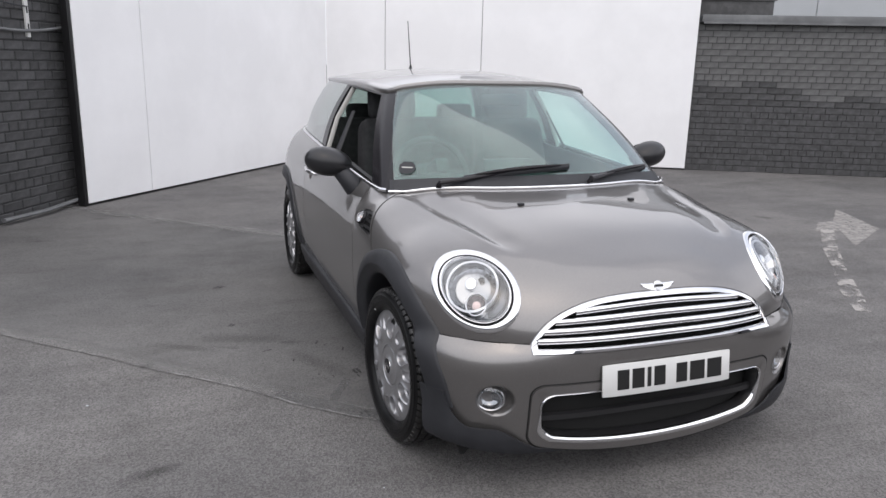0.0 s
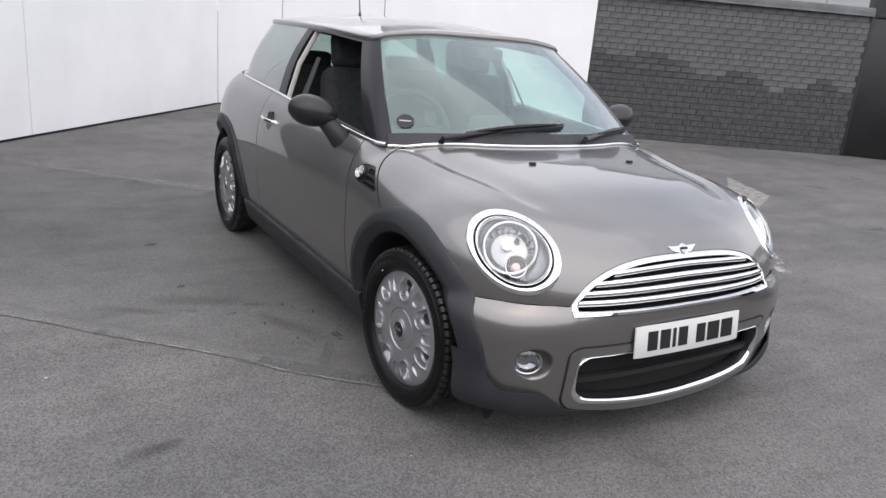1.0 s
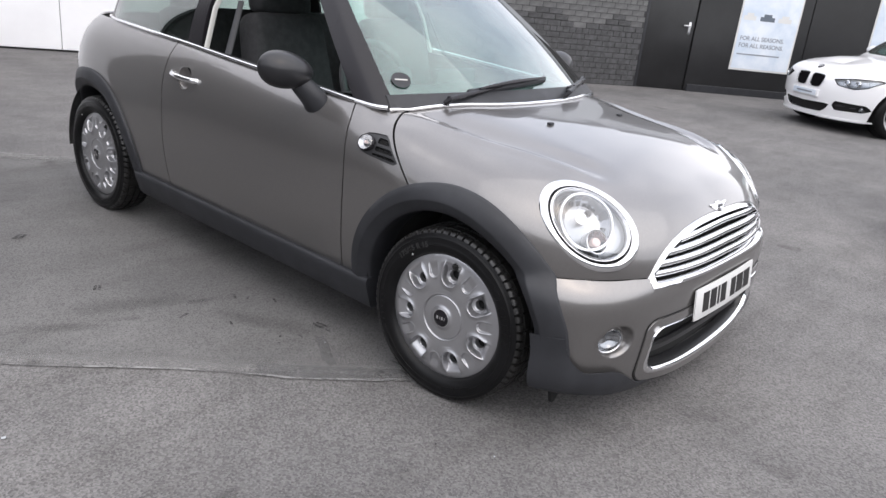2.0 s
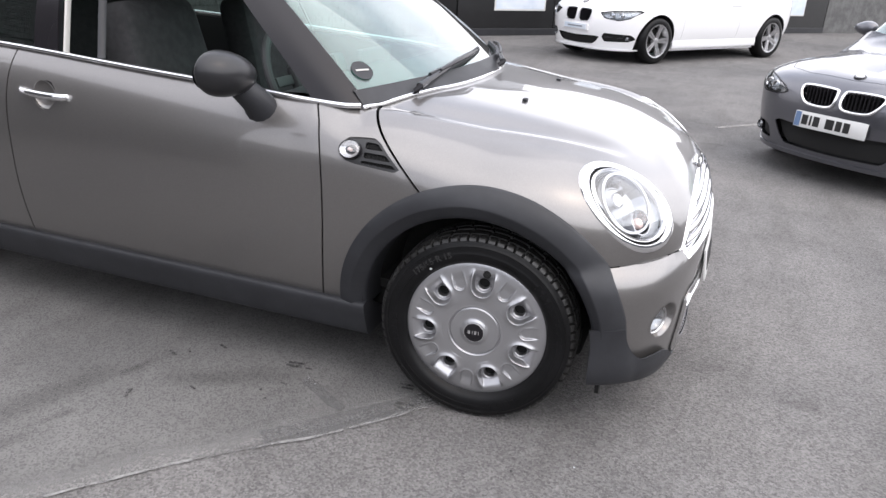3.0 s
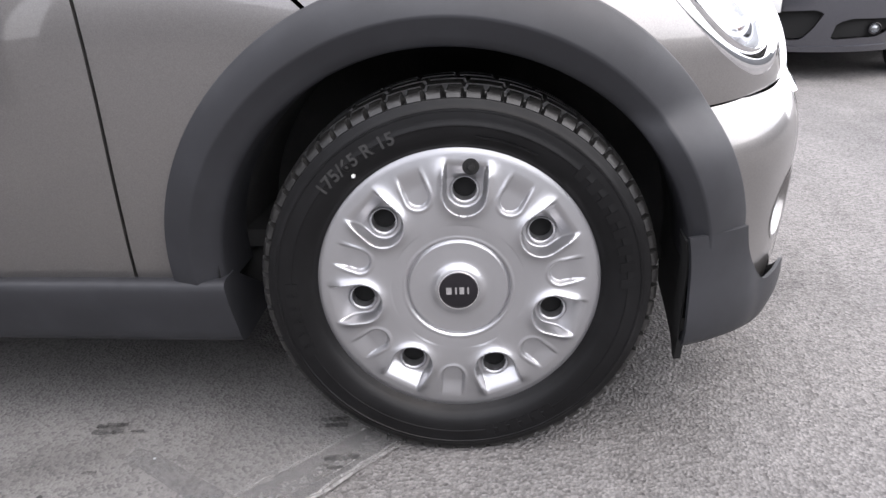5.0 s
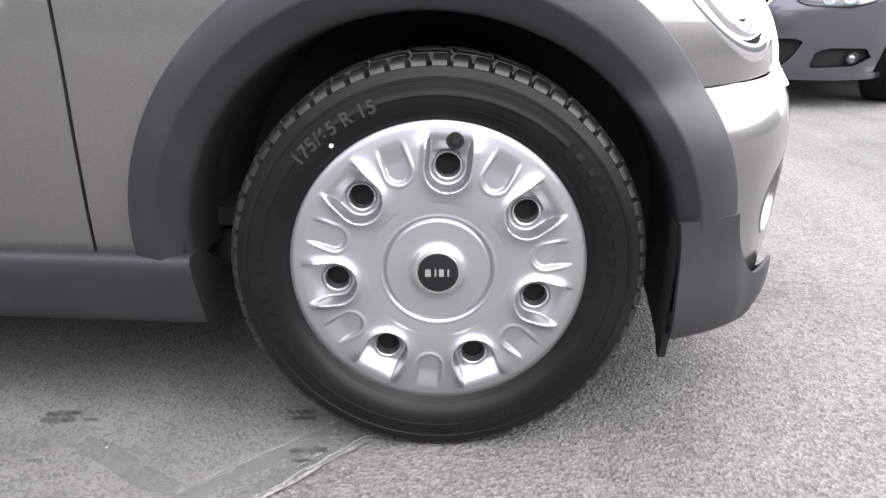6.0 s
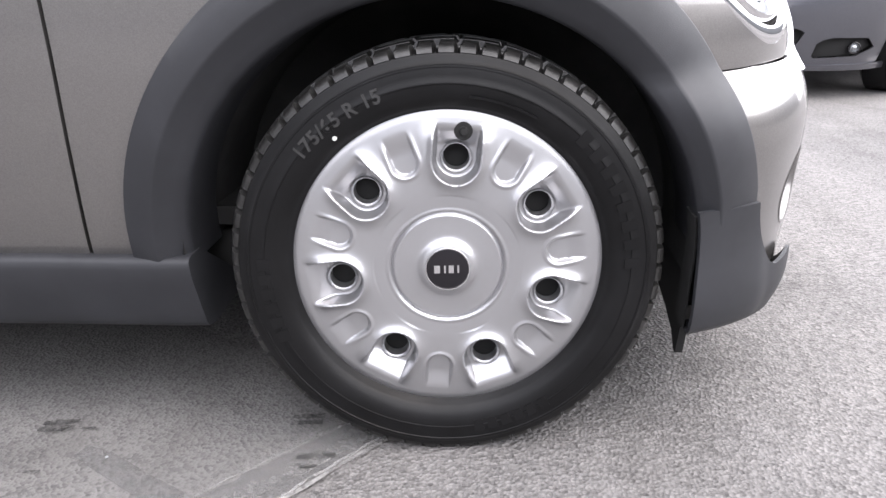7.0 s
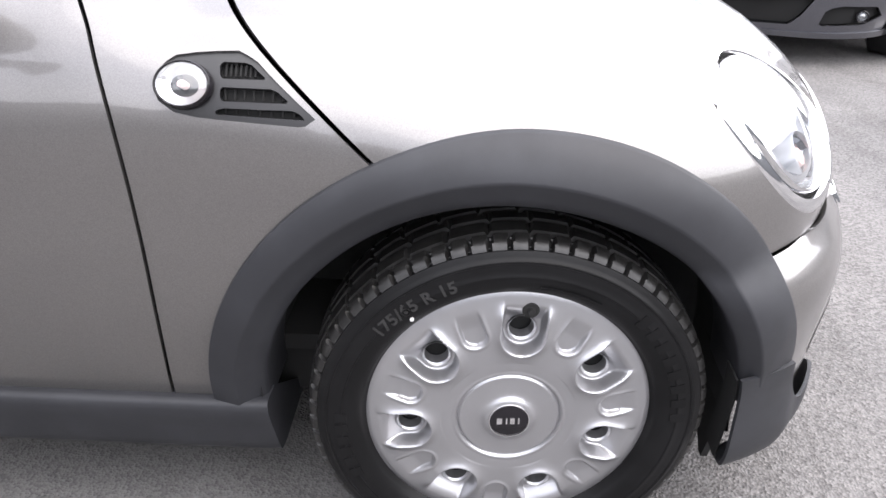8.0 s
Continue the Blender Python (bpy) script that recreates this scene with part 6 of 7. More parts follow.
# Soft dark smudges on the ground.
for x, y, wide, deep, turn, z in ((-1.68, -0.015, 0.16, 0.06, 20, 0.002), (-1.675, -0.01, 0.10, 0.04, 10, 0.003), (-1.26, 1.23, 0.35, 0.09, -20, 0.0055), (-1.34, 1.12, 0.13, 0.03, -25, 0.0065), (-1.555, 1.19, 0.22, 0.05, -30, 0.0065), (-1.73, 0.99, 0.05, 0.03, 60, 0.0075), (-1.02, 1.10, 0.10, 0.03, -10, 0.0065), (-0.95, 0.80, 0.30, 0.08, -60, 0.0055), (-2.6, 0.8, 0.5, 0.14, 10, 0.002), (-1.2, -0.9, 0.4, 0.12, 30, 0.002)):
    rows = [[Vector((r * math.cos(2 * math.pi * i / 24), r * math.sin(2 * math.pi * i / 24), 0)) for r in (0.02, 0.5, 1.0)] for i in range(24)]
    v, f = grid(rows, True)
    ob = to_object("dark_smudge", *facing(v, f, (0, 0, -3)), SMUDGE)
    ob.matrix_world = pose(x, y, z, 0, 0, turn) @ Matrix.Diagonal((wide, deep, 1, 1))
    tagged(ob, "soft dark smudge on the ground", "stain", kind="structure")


def on_wall(a, b):
    return wall_frame(a, b)[0]


EAST = on_wall(BOARD_RIGHT, BRICK_END)
east_length = (BRICK_END - BOARD_RIGHT).length
capping = thing("wall_capping", "grey sheet capping on the brick wall", "capping", kind="structure", at=EAST)
part("cap", box_bm((east_length - 0.03, 0.34, 0.10), (east_length / 2 + 0.02, 0.13, 2.15), 0.012, 2), CAPPING, capping)
part("drip_edge", box_bm((east_length - 0.05, 0.012, 0.03), (east_length / 2 + 0.03, -0.045, 2.09), 0.003, 1), CAPPING, capping)
parapet = thing("low_parapet", "dark low parapet behind the brick wall", "wall", kind="structure", at=EAST)
part("parapet_body", box_bm((2.4, 0.3, 0.30), (-0.05, 0.75, 2.30), 0.01), BRICK_DARK, parapet)
part("parapet_cap", box_bm((2.46, 0.36, 0.05), (-0.05, 0.75, 2.47), 0.008), CAPPING, parapet)
shed = thing("pale_building", "pale grey clad building behind the wall", "building", kind="structure", at=EAST)
for i in range(12):
    part("cladding_sheet", box_bm((1.19, 0.06, 5.0), (-3.0 + 1.2 * i, 2.6, 2.5), 0.006, 1), PALE_WALL, shed)
part("shed_core", box_bm((14.4, 3.0, 4.9), (3.6, 4.16, 2.45)), PALE_WALL, shed)
part("shed_roof", box_bm((14.8, 3.6, 0.12), (3.6, 4.1, 5.06), 0.02), CAPPING, shed)

# Dark painted frontage with a door and posters, beyond the brick wall.
DARK = on_wall(BRICK_END, DARK_END)
front = thing("wall_southeast", "long black painted frontage of flat panels", "wall", kind="structure", at=DARK)
part("backing", box_bm((10.75, 0.2, 3.2), (5.375, 0.17, 1.6)), BLACK_DOOR, front)
for p, q in ((0.90, 2.95), (2.95, 5.1), (5.1, 7.3), (7.3, 9.2), (9.2, 10.75)):
    part("panel", box_bm((q - p - 0.012, 0.05, 3.15), ((p + q) / 2, 0.045, 1.6), 0.006, 1), BLACK_DOOR, front)
part("kick_board", box_bm((9.8, 0.03, 0.12), (5.85, 0.01, 0.06), 0.005, 1), BLACK_TRIM, front)
door = thing("door_1", "plain black steel door with a bright lever handle", "door", kind="structure", at=DARK)
part("leaf", box_bm((0.84, 0.05, 2.05), (0.46, 0.055, 1.03), 0.006), BLACK_DOOR, door)
part("door_frame", box_bm((0.05, 0.09, 2.12), (0.02, 0.05, 1.06), 0.004), BLACK_TRIM, door)
part("door_head", box_bm((0.92, 0.09, 0.06), (0.46, 0.05, 2.10), 0.004), BLACK_TRIM, door)
handle = new("door_handle")
handle.parent = door
part("backplate", box_bm((0.045, 0.01, 0.20), (0.80, 0.024, 1.02), 0.006), SATIN, handle)
part("lever", box_bm((0.13, 0.02, 0.024), (0.745, -0.012, 1.06), 0.008, 3), SATIN, handle)
part("spindle", box_bm((0.022, 0.045, 0.022), (0.80, 0.002, 1.06), 0.005), SATIN, handle)


def flat_text(body, size, at, parent, mat, weight=0.0):
    font = bpy.data.curves.new("lettering", "FONT")
    font.body, font.size, font.extrude, font.offset = body, size, 0.0008, weight
    temp = new("poster_lettering", font)
    me = bpy.data.meshes.new_from_object(temp.evaluated_get(bpy.context.evaluated_depsgraph_get()))
    bpy.data.objects.remove(temp)
    me.materials.append(mat)
    ob = new("lettering", me)
    ob.parent = parent
    ob.matrix_basis = pose(*at, 90, 0, 0)
    return ob


def poster(x0, x1, z0, z1, words, cars):
    sheet = thing("wall_poster", "pale printed advertising poster in a white frame on the black wall", "poster", "posters on the wall", at=DARK)
    w, h = x1 - x0, z1 - z0
    part("board", box_bm((w, 0.012, h), ((x0 + x1) / 2, 0.012, (z0 + z1) / 2), 0.003, 1), WHITE_PLATE, sheet)
    part("print", box_bm((w - 0.06, 0.004, h - 0.06), ((x0 + x1) / 2, 0.005, (z0 + z1) / 2)), POSTER, sheet)
    for i, line in enumerate(words):
        flat_text(line, 0.096, (x0 + 0.08, 0.002, z0 + 0.50 - 0.115 * i), sheet, POSTER_INK, 0.002)
    if words:
        part("small_print", box_bm((w * 0.72, 0.002, 0.022), (x0 + 0.08 + w * 0.36, 0.002, z0 + 0.27)), POSTER_INK, sheet, "plain bar of small print")
    for cx, cw, mat in cars:
        bm = box_bm((cw, 0.002, 0.07), (x0 + cx, 0.002, z0 + 0.86), 0.0)
        box_bm((cw * 0.55, 0.002, 0.05), (x0 + cx, 0.002, z0 + 0.915), 0.0, bm=bm)
        part("printed_shape", bm, mat, sheet, "simple printed vehicle outline")


poster(1.64, 2.74, 0.43, 2.2, ("FOR ALL SEASONS.", "FOR ALL REASONS."), ((0.18, 0.22, WHITE_PLATE), (0.50, 0.26, POSTER_DARK), (0.82, 0.24, WHITE_PLATE)))
poster(4.12, 5.04, 0.43, 2.2, (), ((0.62, 0.32, POSTER_INK),))
poster(9.30, 9.96, 0.38, 2.0, (), ())
brick_wall("wall_south", "grey brick wall beyond the black frontage", DARK_END + Vector((-0.05, 0.05, 0)), DARK_END + Vector((7.5, -6.55, 0)), 3.2, MORTAR_GREY, lambda x, z: BRICK_GREY, (0.0, 0.0))

# Closing walls out of sight behind the camera.
def plain_wall(name, a, b, height):
    m, length = wall_frame(a, b)
    w = thing(name, "plain grey rendered wall closing the yard", "wall", kind="structure", at=m)
    part("render_coat", box_bm((length, 0.2, height), (length / 2, 0.1, height / 2), 0.01), CAPPING, w)


plain_wall("wall_far_west", Vector((-13.0, -16.0, 0)), Vector((-13.0, 9.0, 0)), 3.4)
plain_wall("wall_far_south", Vector((14.0, -16.0, 0)), Vector((-13.0, -16.0, 0)), 3.0)

# Fittings on the old brick wall.
OLD = on_wall(Vector((-3.9, 2.9, 0)), Vector((-2.40, 5.66, 0)))
bracket = thing("cable_bracket", "white slotted metal bracket on the brick wall", "bracket", at=OLD)
part("rail", box_bm((0.045, 0.02, 0.72), (2.53, -0.008, 1.95), 0.003), WHITE_PLATE, bracket)
part("slot", box_bm((0.014, 0.004, 0.05), (2.53, -0.0195, 1.68), 0.0), CAVITY, bracket)
part("slot", box_bm((0.014, 0.004, 0.05), (2.53, -0.0195, 1.82), 0.0), CAVITY, bracket)
cable = thing("slack_cable", "grey cable slung along the brick wall", "cable", at=OLD)
v, f = tube([Vector((0.9 + 2.2 * i / 24, -0.03, 1.80 - 0.11 * math.sin(math.pi * (i / 24) ** 1.3) + 0.02 * (1 - i / 24) - 0.09 * (i / 24))) for i in range(25)], 0.014, False, 8)
to_object("cable_run", v, f, CAPPING, cable)
v, f = tube([Vector((1.6 + 0.93 * i / 12, -0.028, 1.98 - 0.13 * math.sin(math.pi * i / 24))) for i in range(13)], 0.006, False, 6)
to_object("thin_wire", v, f, BLACK_TRIM, cable)
bm = bmesh.new()
bmesh.ops.create_uvsphere(bm, u_segments=20, v_segments=14, radius=1)
for p in bm.verts:
    d = 1 + 0.45 * noise.noise(p.co * 2.3) + 0.2 * noise.noise(p.co * 6)
    p.co = Vector((p.co.x * 0.055 * d, p.co.y * 0.04 * d, p.co.z * 0.15 * d))
rag = tagged(part("hanging_rag", bm, RAG), "faded teal rag tied on the wall cable", "rag")
rag.matrix_world = OLD @ Matrix.Translation((3.07, -0.045, 1.62))
v, f = tube([Vector((1.9, -0.06, 0.05)), Vector((2.4, -0.10, 0.05)), Vector((2.95, -0.05, 0.055))], 0.03, False, 8, 0.6)
kerb = to_object("base_pipe", v, f, CAPPING)
kerb.matrix_world = OLD
tagged(kerb, "grey pipe along the foot of the wall", "pipe")


# ---- the other parked cars ----
def shell_of(c):
    """The outer skin of a car from its main measures; nose towards negative y, front axle at y = 0."""
    ridge = curve1(*c["ridge"])

    def outline(u):
        if u < 0.36:
            a, n = u / 0.36 * math.pi / 2, 2 / c["round"]
            return c["half"] * math.sin(a) ** n, c["nose"] * math.cos(a) ** n, u / 0.36
        if u < 0.74:
            return c["half"], (u - 0.36) / 0.38 * c["waist_end"], 1.0
        a, n = (u - 0.74) / 0.26 * math.pi / 2, 2 / 2.6
        return c["half"] * math.cos(a) ** n, c["waist_end"] + (c["tail"] - c["waist_end"]) * math.sin(a) ** n, 1.0

    def point(u, v):
        x, y, corner = outline(abs(u))
        zw = c["low"] + (c["high"] - c["low"]) * step(0, 1, corner)
        ry = y
        if y < 0.2:
            ry = c["peak"] + (y - c["nose"]) / (0.2 - c["nose"]) * (0.2 - c["peak"])
        elif y > c["waist_end"]:
            ry = c["waist_end"] + (y - c["waist_end"]) * 0.4
        if v < 0:
            z = zw + v * (zw - 0.16)
            inward = 0.07 * ((zw - z) / 0.4) ** 2
            px, py = x * (1 - inward / c["half"]), y + (inward if y < 0 else -inward if y > c["waist_end"] else 0) * (1 - corner if y < 0 else 1)
        else:
            m = c["bend"][0] + (c["bend"][1] - c["bend"][0]) * corner
            k, h = math.cos(v * math.pi / 2) ** (2 / m), math.sin(v * math.pi / 2) ** (2 / m)
            px, py, z = x * k, ry + (y - ry) * k, zw + (ridge(ry) - zw) * h
        # A pressed line along the flank.
        crease = 0.008 * math.exp(-((z - c["crease"]) / 0.02) ** 2) * step(0.1, 0.6, y) * step(-0.5, 0.5, v + 0.6)
        px += crease * (px > 0.5)
        if v > 0 and py < 0.6:
            e = 0.40 + 0.22 * step(-0.6, 0.5, py)
            z += 0.008 * (1 - step(e - 0.12, e + 0.03, px)) * step(c["nose"] + 0.05, c["nose"] + 0.35, py)
        return Vector((math.copysign(px, u), py, z))

    us = [0.36 * i / 40 for i in range(40)] + [0.36 + 0.38 * i / 70 for i in range(70)] + [0.74 + 0.26 * i / 22 for i in range(23)]
    us = [-u for u in reversed(us[1:])] + us
    vs = [-1 + i / 16 for i in range(16)] + [i / 32 for i in range(33)]
    v, f = facing(*grid([[point(u, w) for w in vs] for u in us]), (0, 1.2, 0.4))
    return v, f


def alloy_wheel(parent, radius, width, rim, dark, at, flip, spin):
    wheel = new("wheel")
    wheel.parent = parent
    wheel.matrix_basis = pose(*at, 0, 0, 180 if flip else 0) @ pose(0, 0, 0, spin, 0, 0)
    w = width / 2
    v, f = lathe([(-w * 0.75, rim - 0.004), (-w * 0.98, rim + 0.012), (-w, (rim + radius) / 2), (-w * 0.93, radius - 0.02), (-w * 0.8, radius - 0.006), (-w * 0.45, radius), (-w * 0.42, radius - 0.006), (-w * 0.36, radius - 0.006), (-w * 0.33, radius), (0, radius + 0.001), (w * 0.8, radius - 0.004), (w, (rim + radius) / 2), (w * 0.8, rim)], 64)
    to_object("tyre", *facing(v, f, (0, 0, 0)), RUBBER, wheel, "low black tyre", 40)
    alloy = new("alloy_rim")
    alloy.parent = wheel
    v, f = lathe([(-w * 0.70, rim - 0.02), (-w * 0.92, rim - 0.012), (-w * 0.95, rim + 0.004), (-w * 0.80, rim + 0.008), (-w * 0.5, rim - 0.012), (w * 0.3, rim - 0.03)], 56)
    to_object("rim_lip", *facing(v, f, (0, 0, 0)), SATIN, alloy, "bright rim edge", 30)
    v, f = lathe([(-w * 0.1, 0.0), (-w * 0.1, rim * 0.72), (0.02, rim * 0.75)], 40)
    to_object("brake_disc", *facing(v, f, (1, 0, 0)), CAVITY, alloy)
    v, f = lathe([(-w * 0.72, 0.0), (-w * 0.74, 0.025), (-w * 0.66, 0.052), (-w * 0.3, 0.062)], 28)
    to_object("hub", *facing(v, f, (1, 0, 0)), SATIN, alloy)
    for k in range(5):
        for d in (-1, 1):
            rows = []
            for i in range(7):
                s = i / 6
                r = 0.035 + (rim - 0.045) * s
                # Spokes run side by side from the hub outwards.
                off = d * (0.014 + (0.008 if dark else 0.045) * s)
                base = 2 * math.pi * k / 5
                cy, cz = -math.sin(base), math.cos(base)
                ty, tz = cz, -cy
                hw = (0.015 if dark else 0.013) + (0.004 if dark else -0.002) * s
                x = -w * (0.70 + 0.16 * s)
                ring_ = []
                for e, dx in ((-1, 0.02), (-0.8, 0.0), (0.8, 0.0), (1, 0.02)):
                    ring_.append(Vector((x + dx, cy * r + ty * (off + e * hw), cz * r + tz * (off + e * hw))))
                rows.append(ring_)
            v, f = grid(rows)
            to_object("spoke", *thicken(*facing(v, f, (1, 0, 0)), 0.012), SATIN, alloy)
    return wheel


def parked_car(c):
    car = thing(c["name"], c["label"], "car", at=c["at"])
    sheet = shell_of(c)
    skin = BVHTree.FromPolygons(*sheet)
    paint = c["paint"]
    nose_y = lambda x, z: (skin.ray_cast(Vector((x, -2, z)), Vector((0, 1, 0)))[0] or Vector((0, c["nose"], 0))).y
    flank = lambda y, z, s: (skin.ray_cast(Vector((s * 2, y, z)), Vector((-s, 0, 0)))[0] or Vector((s * 0.8, 0, 0))).x
    base, edge = c["base"], c["edge"]
    bank = sorted({round(p[1], 3): p[2] for p in base[3:]}.items())
    belt_z = curve1([k for k, _ in bank], [z for _, z in bank])
    foot = lambda x: base[0][1] + (base[3][1] - base[0][1]) * (abs(x) / base[3][0]) ** 2.2
    arches = [lambda p, y=y: math.hypot(p[1] - y, max(0, p[2] - c["axle"])) - c["arch"] for y in (0, c["wheelbase"])]
    holes = {k: poly_field(p) for k, p in c["holes"].items()}
    outside = [lambda p, g=g: 1.0 if p[1] > -0.15 else -g(abs(p[0]), p[2]) for g in holes.values()]
    hood_edge = poly_field(c["hood"])
    hood = lambda p: hood_edge(abs(p[0]), p[1]) if p[2] > c["high"] - 0.05 else -0.2
    door = lambda p: min(p[1] - c["door"][0], c["door"][1] - p[1], p[2] - 0.32)

    def cut(fields, v=None, f=None):
        v, f = (v, f) if v else sheet
        for g in fields:
            v, f = clip(v, f, g)
        return v, f

    top = lambda p: (foot(p[0]) - p[1]) if p[1] < base[3][1] + 0.02 else belt_z(p[1]) - p[2]
    v, f = cut([top, *arches, *outside, lambda p: p[2] - 0.166, lambda p: -hood(p) - 0.002, lambda p: -door(p) - 0.0025])
    to_object("body", *thicken(v, f, 0.008), paint, car)
    v, f = cut([top, lambda p: hood(p) - 0.002, *outside])
    to_object("bonnet", *thicken(v, f, 0.008), paint, car)
    for s in (-1, 1):
        v, f = cut([lambda p: p[0] * s, top, lambda p: door(p) - 0.0025])
        to_object("door", *thicken(v, f, 0.008), paint, car)

    def nose_patch(name, poly, lift, mat, parent, label="", both=True, depth=0.006):
        g = poly_field(poly)
        for s in ((-1, 1) if both else (0,)):
            v, f = cut([lambda p: -0.15 - p[1], lambda p: g(abs(p[0]), p[2])] + ([lambda p: p[0] * s] if s else []))
            if f:
                ob = to_object(name, *thicken(skin_offset(v, f, lift), f, depth), mat, parent, label)
                if mat is LENS:
                    ob.visible_shadow = False

    # Kidney grilles with upright slats.
    for s in (-1, 1):
        grille = new("kidney_grille")
        grille.parent = car
        loop = c["holes"]["kidney"]
        n = len(loop)
        dense = []
        for i in range(n * 6):
            p = spline([loop[(i // 6 - 1) % n], loop[i // 6 % n], loop[(i // 6 + 1) % n], loop[(i // 6 + 2) % n]], 1 + (i % 6) / 6)
            dense.append(Vector((s * p[0], nose_y(s * p[0], p[1]) - 0.004, p[1])))
        v, f = tube(dense, c["chrome"], True, 8, 1.0, up=(0, 1, 0))
        to_object("grille_frame", v, f, CHROME if c["chrome"] > 0.006 else SATIN, grille, "chrome grille frame", 60)
        xs = [p[0] for p in loop]
        zs = [p[1] for p in loop]
        bm = bmesh.new()
        inside = poly_field(loop)
        for i in range(10):
            x = min(xs) + (max(xs) - min(xs)) * (i + 0.5) / 10
            span = [z for z in [min(zs) + (max(zs) - min(zs)) * j / 40 for j in range(41)] if inside(x, z) > 0]
            if span:
                z = (span[0] + span[-1]) / 2
                box_bm((0.006, 0.03, span[-1] - span[0]), (s * x, nose_y(s * x, z) + 0.022, z), bm=bm)
        part("grille_slats", bm, GLOSS_BLACK, grille)
    nose_patch("grille_recess", c["holes"]["kidney"], -0.045, CAVITY, car)
    nose_patch("lower_intake", c["holes"]["intake"], -0.04, CAVITY, car, "dark lower intake", both=False)
    nose_patch("side_intake", c["holes"]["duct"], -0.03, CAVITY, car, "black corner intake")
    nose_patch("front_lip", c["lip"], 0.012, paint, car, "raised lip along the foot of the bumper", both=False, depth=0.014)
    if c["duct_bar"]:
        nose_patch("intake_bar", c["duct_bar"], -0.004, BLACK_TRIM, car)
    for s in (-1, 1):
        lamp = new("headlamp")
        lamp.parent = car
        g = holes["lamp"]
        v, f = cut([lambda p: -0.1 - p[1], lambda p: p[0] * s, lambda p: g(abs(p[0]), p[2])])
        lens = to_object("lens", *thicken(v, f, 0.004), COVER, lamp, "clear lens")
        lens.visible_shadow = False
        to_object("housing", *thicken(skin_offset(v, f, -0.035), f, 0.006), c["housing"], lamp, "lamp housing")
        rim = cut([lambda p: 0.009 - g(abs(p[0]), p[2])], v, f)
        to_object("lamp_edge", *thicken(skin_offset(*rim, 0.002), rim[1], 0.006), GLOSS_BLACK, lamp, "dark lamp edge")
        far = cut([lambda p: abs(p[0]) - c["corner_lamp"] + 0.5 * (p[2] - 0.62), lambda p: g(abs(p[0]), p[2]) - 0.012], v, f)
        to_object("corner_reflector", *thicken(skin_offset(*far, -0.022), far[1], 0.006), LAMP_WHITE, lamp, "bright corner reflector")
        for x, z, r in c["bulbs"]:
            at = skin.ray_cast(Vector((s * x, -2, z)), Vector((0, 1, 0)))
            way = Vector((s * 0.25, -1, 0.1)).normalized()
            q = way.to_track_quat("Z", "Y").to_matrix().to_4x4()
            v2, f2 = lathe([(-0.025, r), (-0.006, r), (-0.004, r * 0.86), (-0.014, r * 0.7), (-0.008, r * 0.35), (-0.006, 0.001)], 24)
            v2 = [Matrix.Translation(at[0]) @ q @ Vector((p.y, p.z, p.x)) for p in v2]
            to_object("bulb_ring", *facing(v2, f2, tuple(at[0] - way * 0.3)), CHROME, lamp)
        x, z, r = c["fog"]
        at = Vector((s * x, nose_y(s * x, z), z))
        v2, f2 = lathe([(-0.03, r), (0.0, r), (0.004, r * 0.85), (-0.004, r * 0.7), (0.004, r * 0.3), (0.005, 0.001)], 24)
        way = Vector((s * 0.35, -1, 0)).normalized().to_track_quat("Z", "Y").to_matrix().to_4x4()
        to_object("fog_lamp", *facing([Matrix.Translation(at) @ way @ Vector((p.y, p.z, p.x)) for p in v2], f2, tuple(at + Vector((0, 0.3, 0)))), HOUSING, car, "round fog lamp")
        v2, f2 = lathe([(-0.03, r * 1.28), (0.003, r * 1.25), (0.006, r * 1.12), (0.002, r * 0.98)], 24)
        to_object("fog_lamp_rim", *facing([Matrix.Translation(at) @ way @ Vector((p.y, p.z, p.x)) for p in v2], f2, tuple(at + Vector((0, 0.3, 0)))), GLOSS_BLACK, car)

    # Round bonnet badge.
    hit = skin.ray_cast(Vector((0, c["badge"], 2)), Vector((0, 0, -1)))
    bm = bmesh.new()
    bmesh.ops.create_cone(bm, cap_ends=True, segments=28, radius1=0.041, radius2=0.038, depth=0.008, matrix=Matrix.Translation(hit[0] + hit[1] * 0.004) @ hit[1].to_track_quat("Z", "Y").to_matrix().to_4x4())
    badge_ = part("bonnet_badge", bm, GLOSS_BLACK, car, "plain round badge")
    bm = bmesh.new()
    bmesh.ops.create_cone(bm, cap_ends=True, segments=28, radius1=0.029, radius2=0.027, depth=0.006, matrix=Matrix.Translation(hit[0] + hit[1] * 0.008) @ hit[1].to_track_quat("Z", "Y").to_matrix().to_4x4())
    part("badge_centre", bm, SATIN, badge_)
    y = nose_y(0, c["plate_z"]) - 0.018
    part("plate_base", box_bm((0.50, 0.03, 0.09), (0, y + 0.013, c["plate_z"]), 0.004), paint, car)
    if c["plate"]:
        plate = number_plate(car, (0, y - 0.006, c["plate_z"]), pose(0, 0, 0, -4, 0, 0), c["plate"])
        part("band", box_bm((0.042, 0.001, 0.10), (-0.236, -0.0034, 0)), BLUE, plate, "blue edge band")
    else:
        part("show_plate", box_bm((0.44, 0.006, 0.07), (0, y - 0.004, c["plate_z"]), 0.002, 1), POSTER, car, "pale dealer plate")
        part("plain_bar", box_bm((0.30, 0.002, 0.02), (0, y - 0.008, c["plate_z"])), POSTER_INK, car)

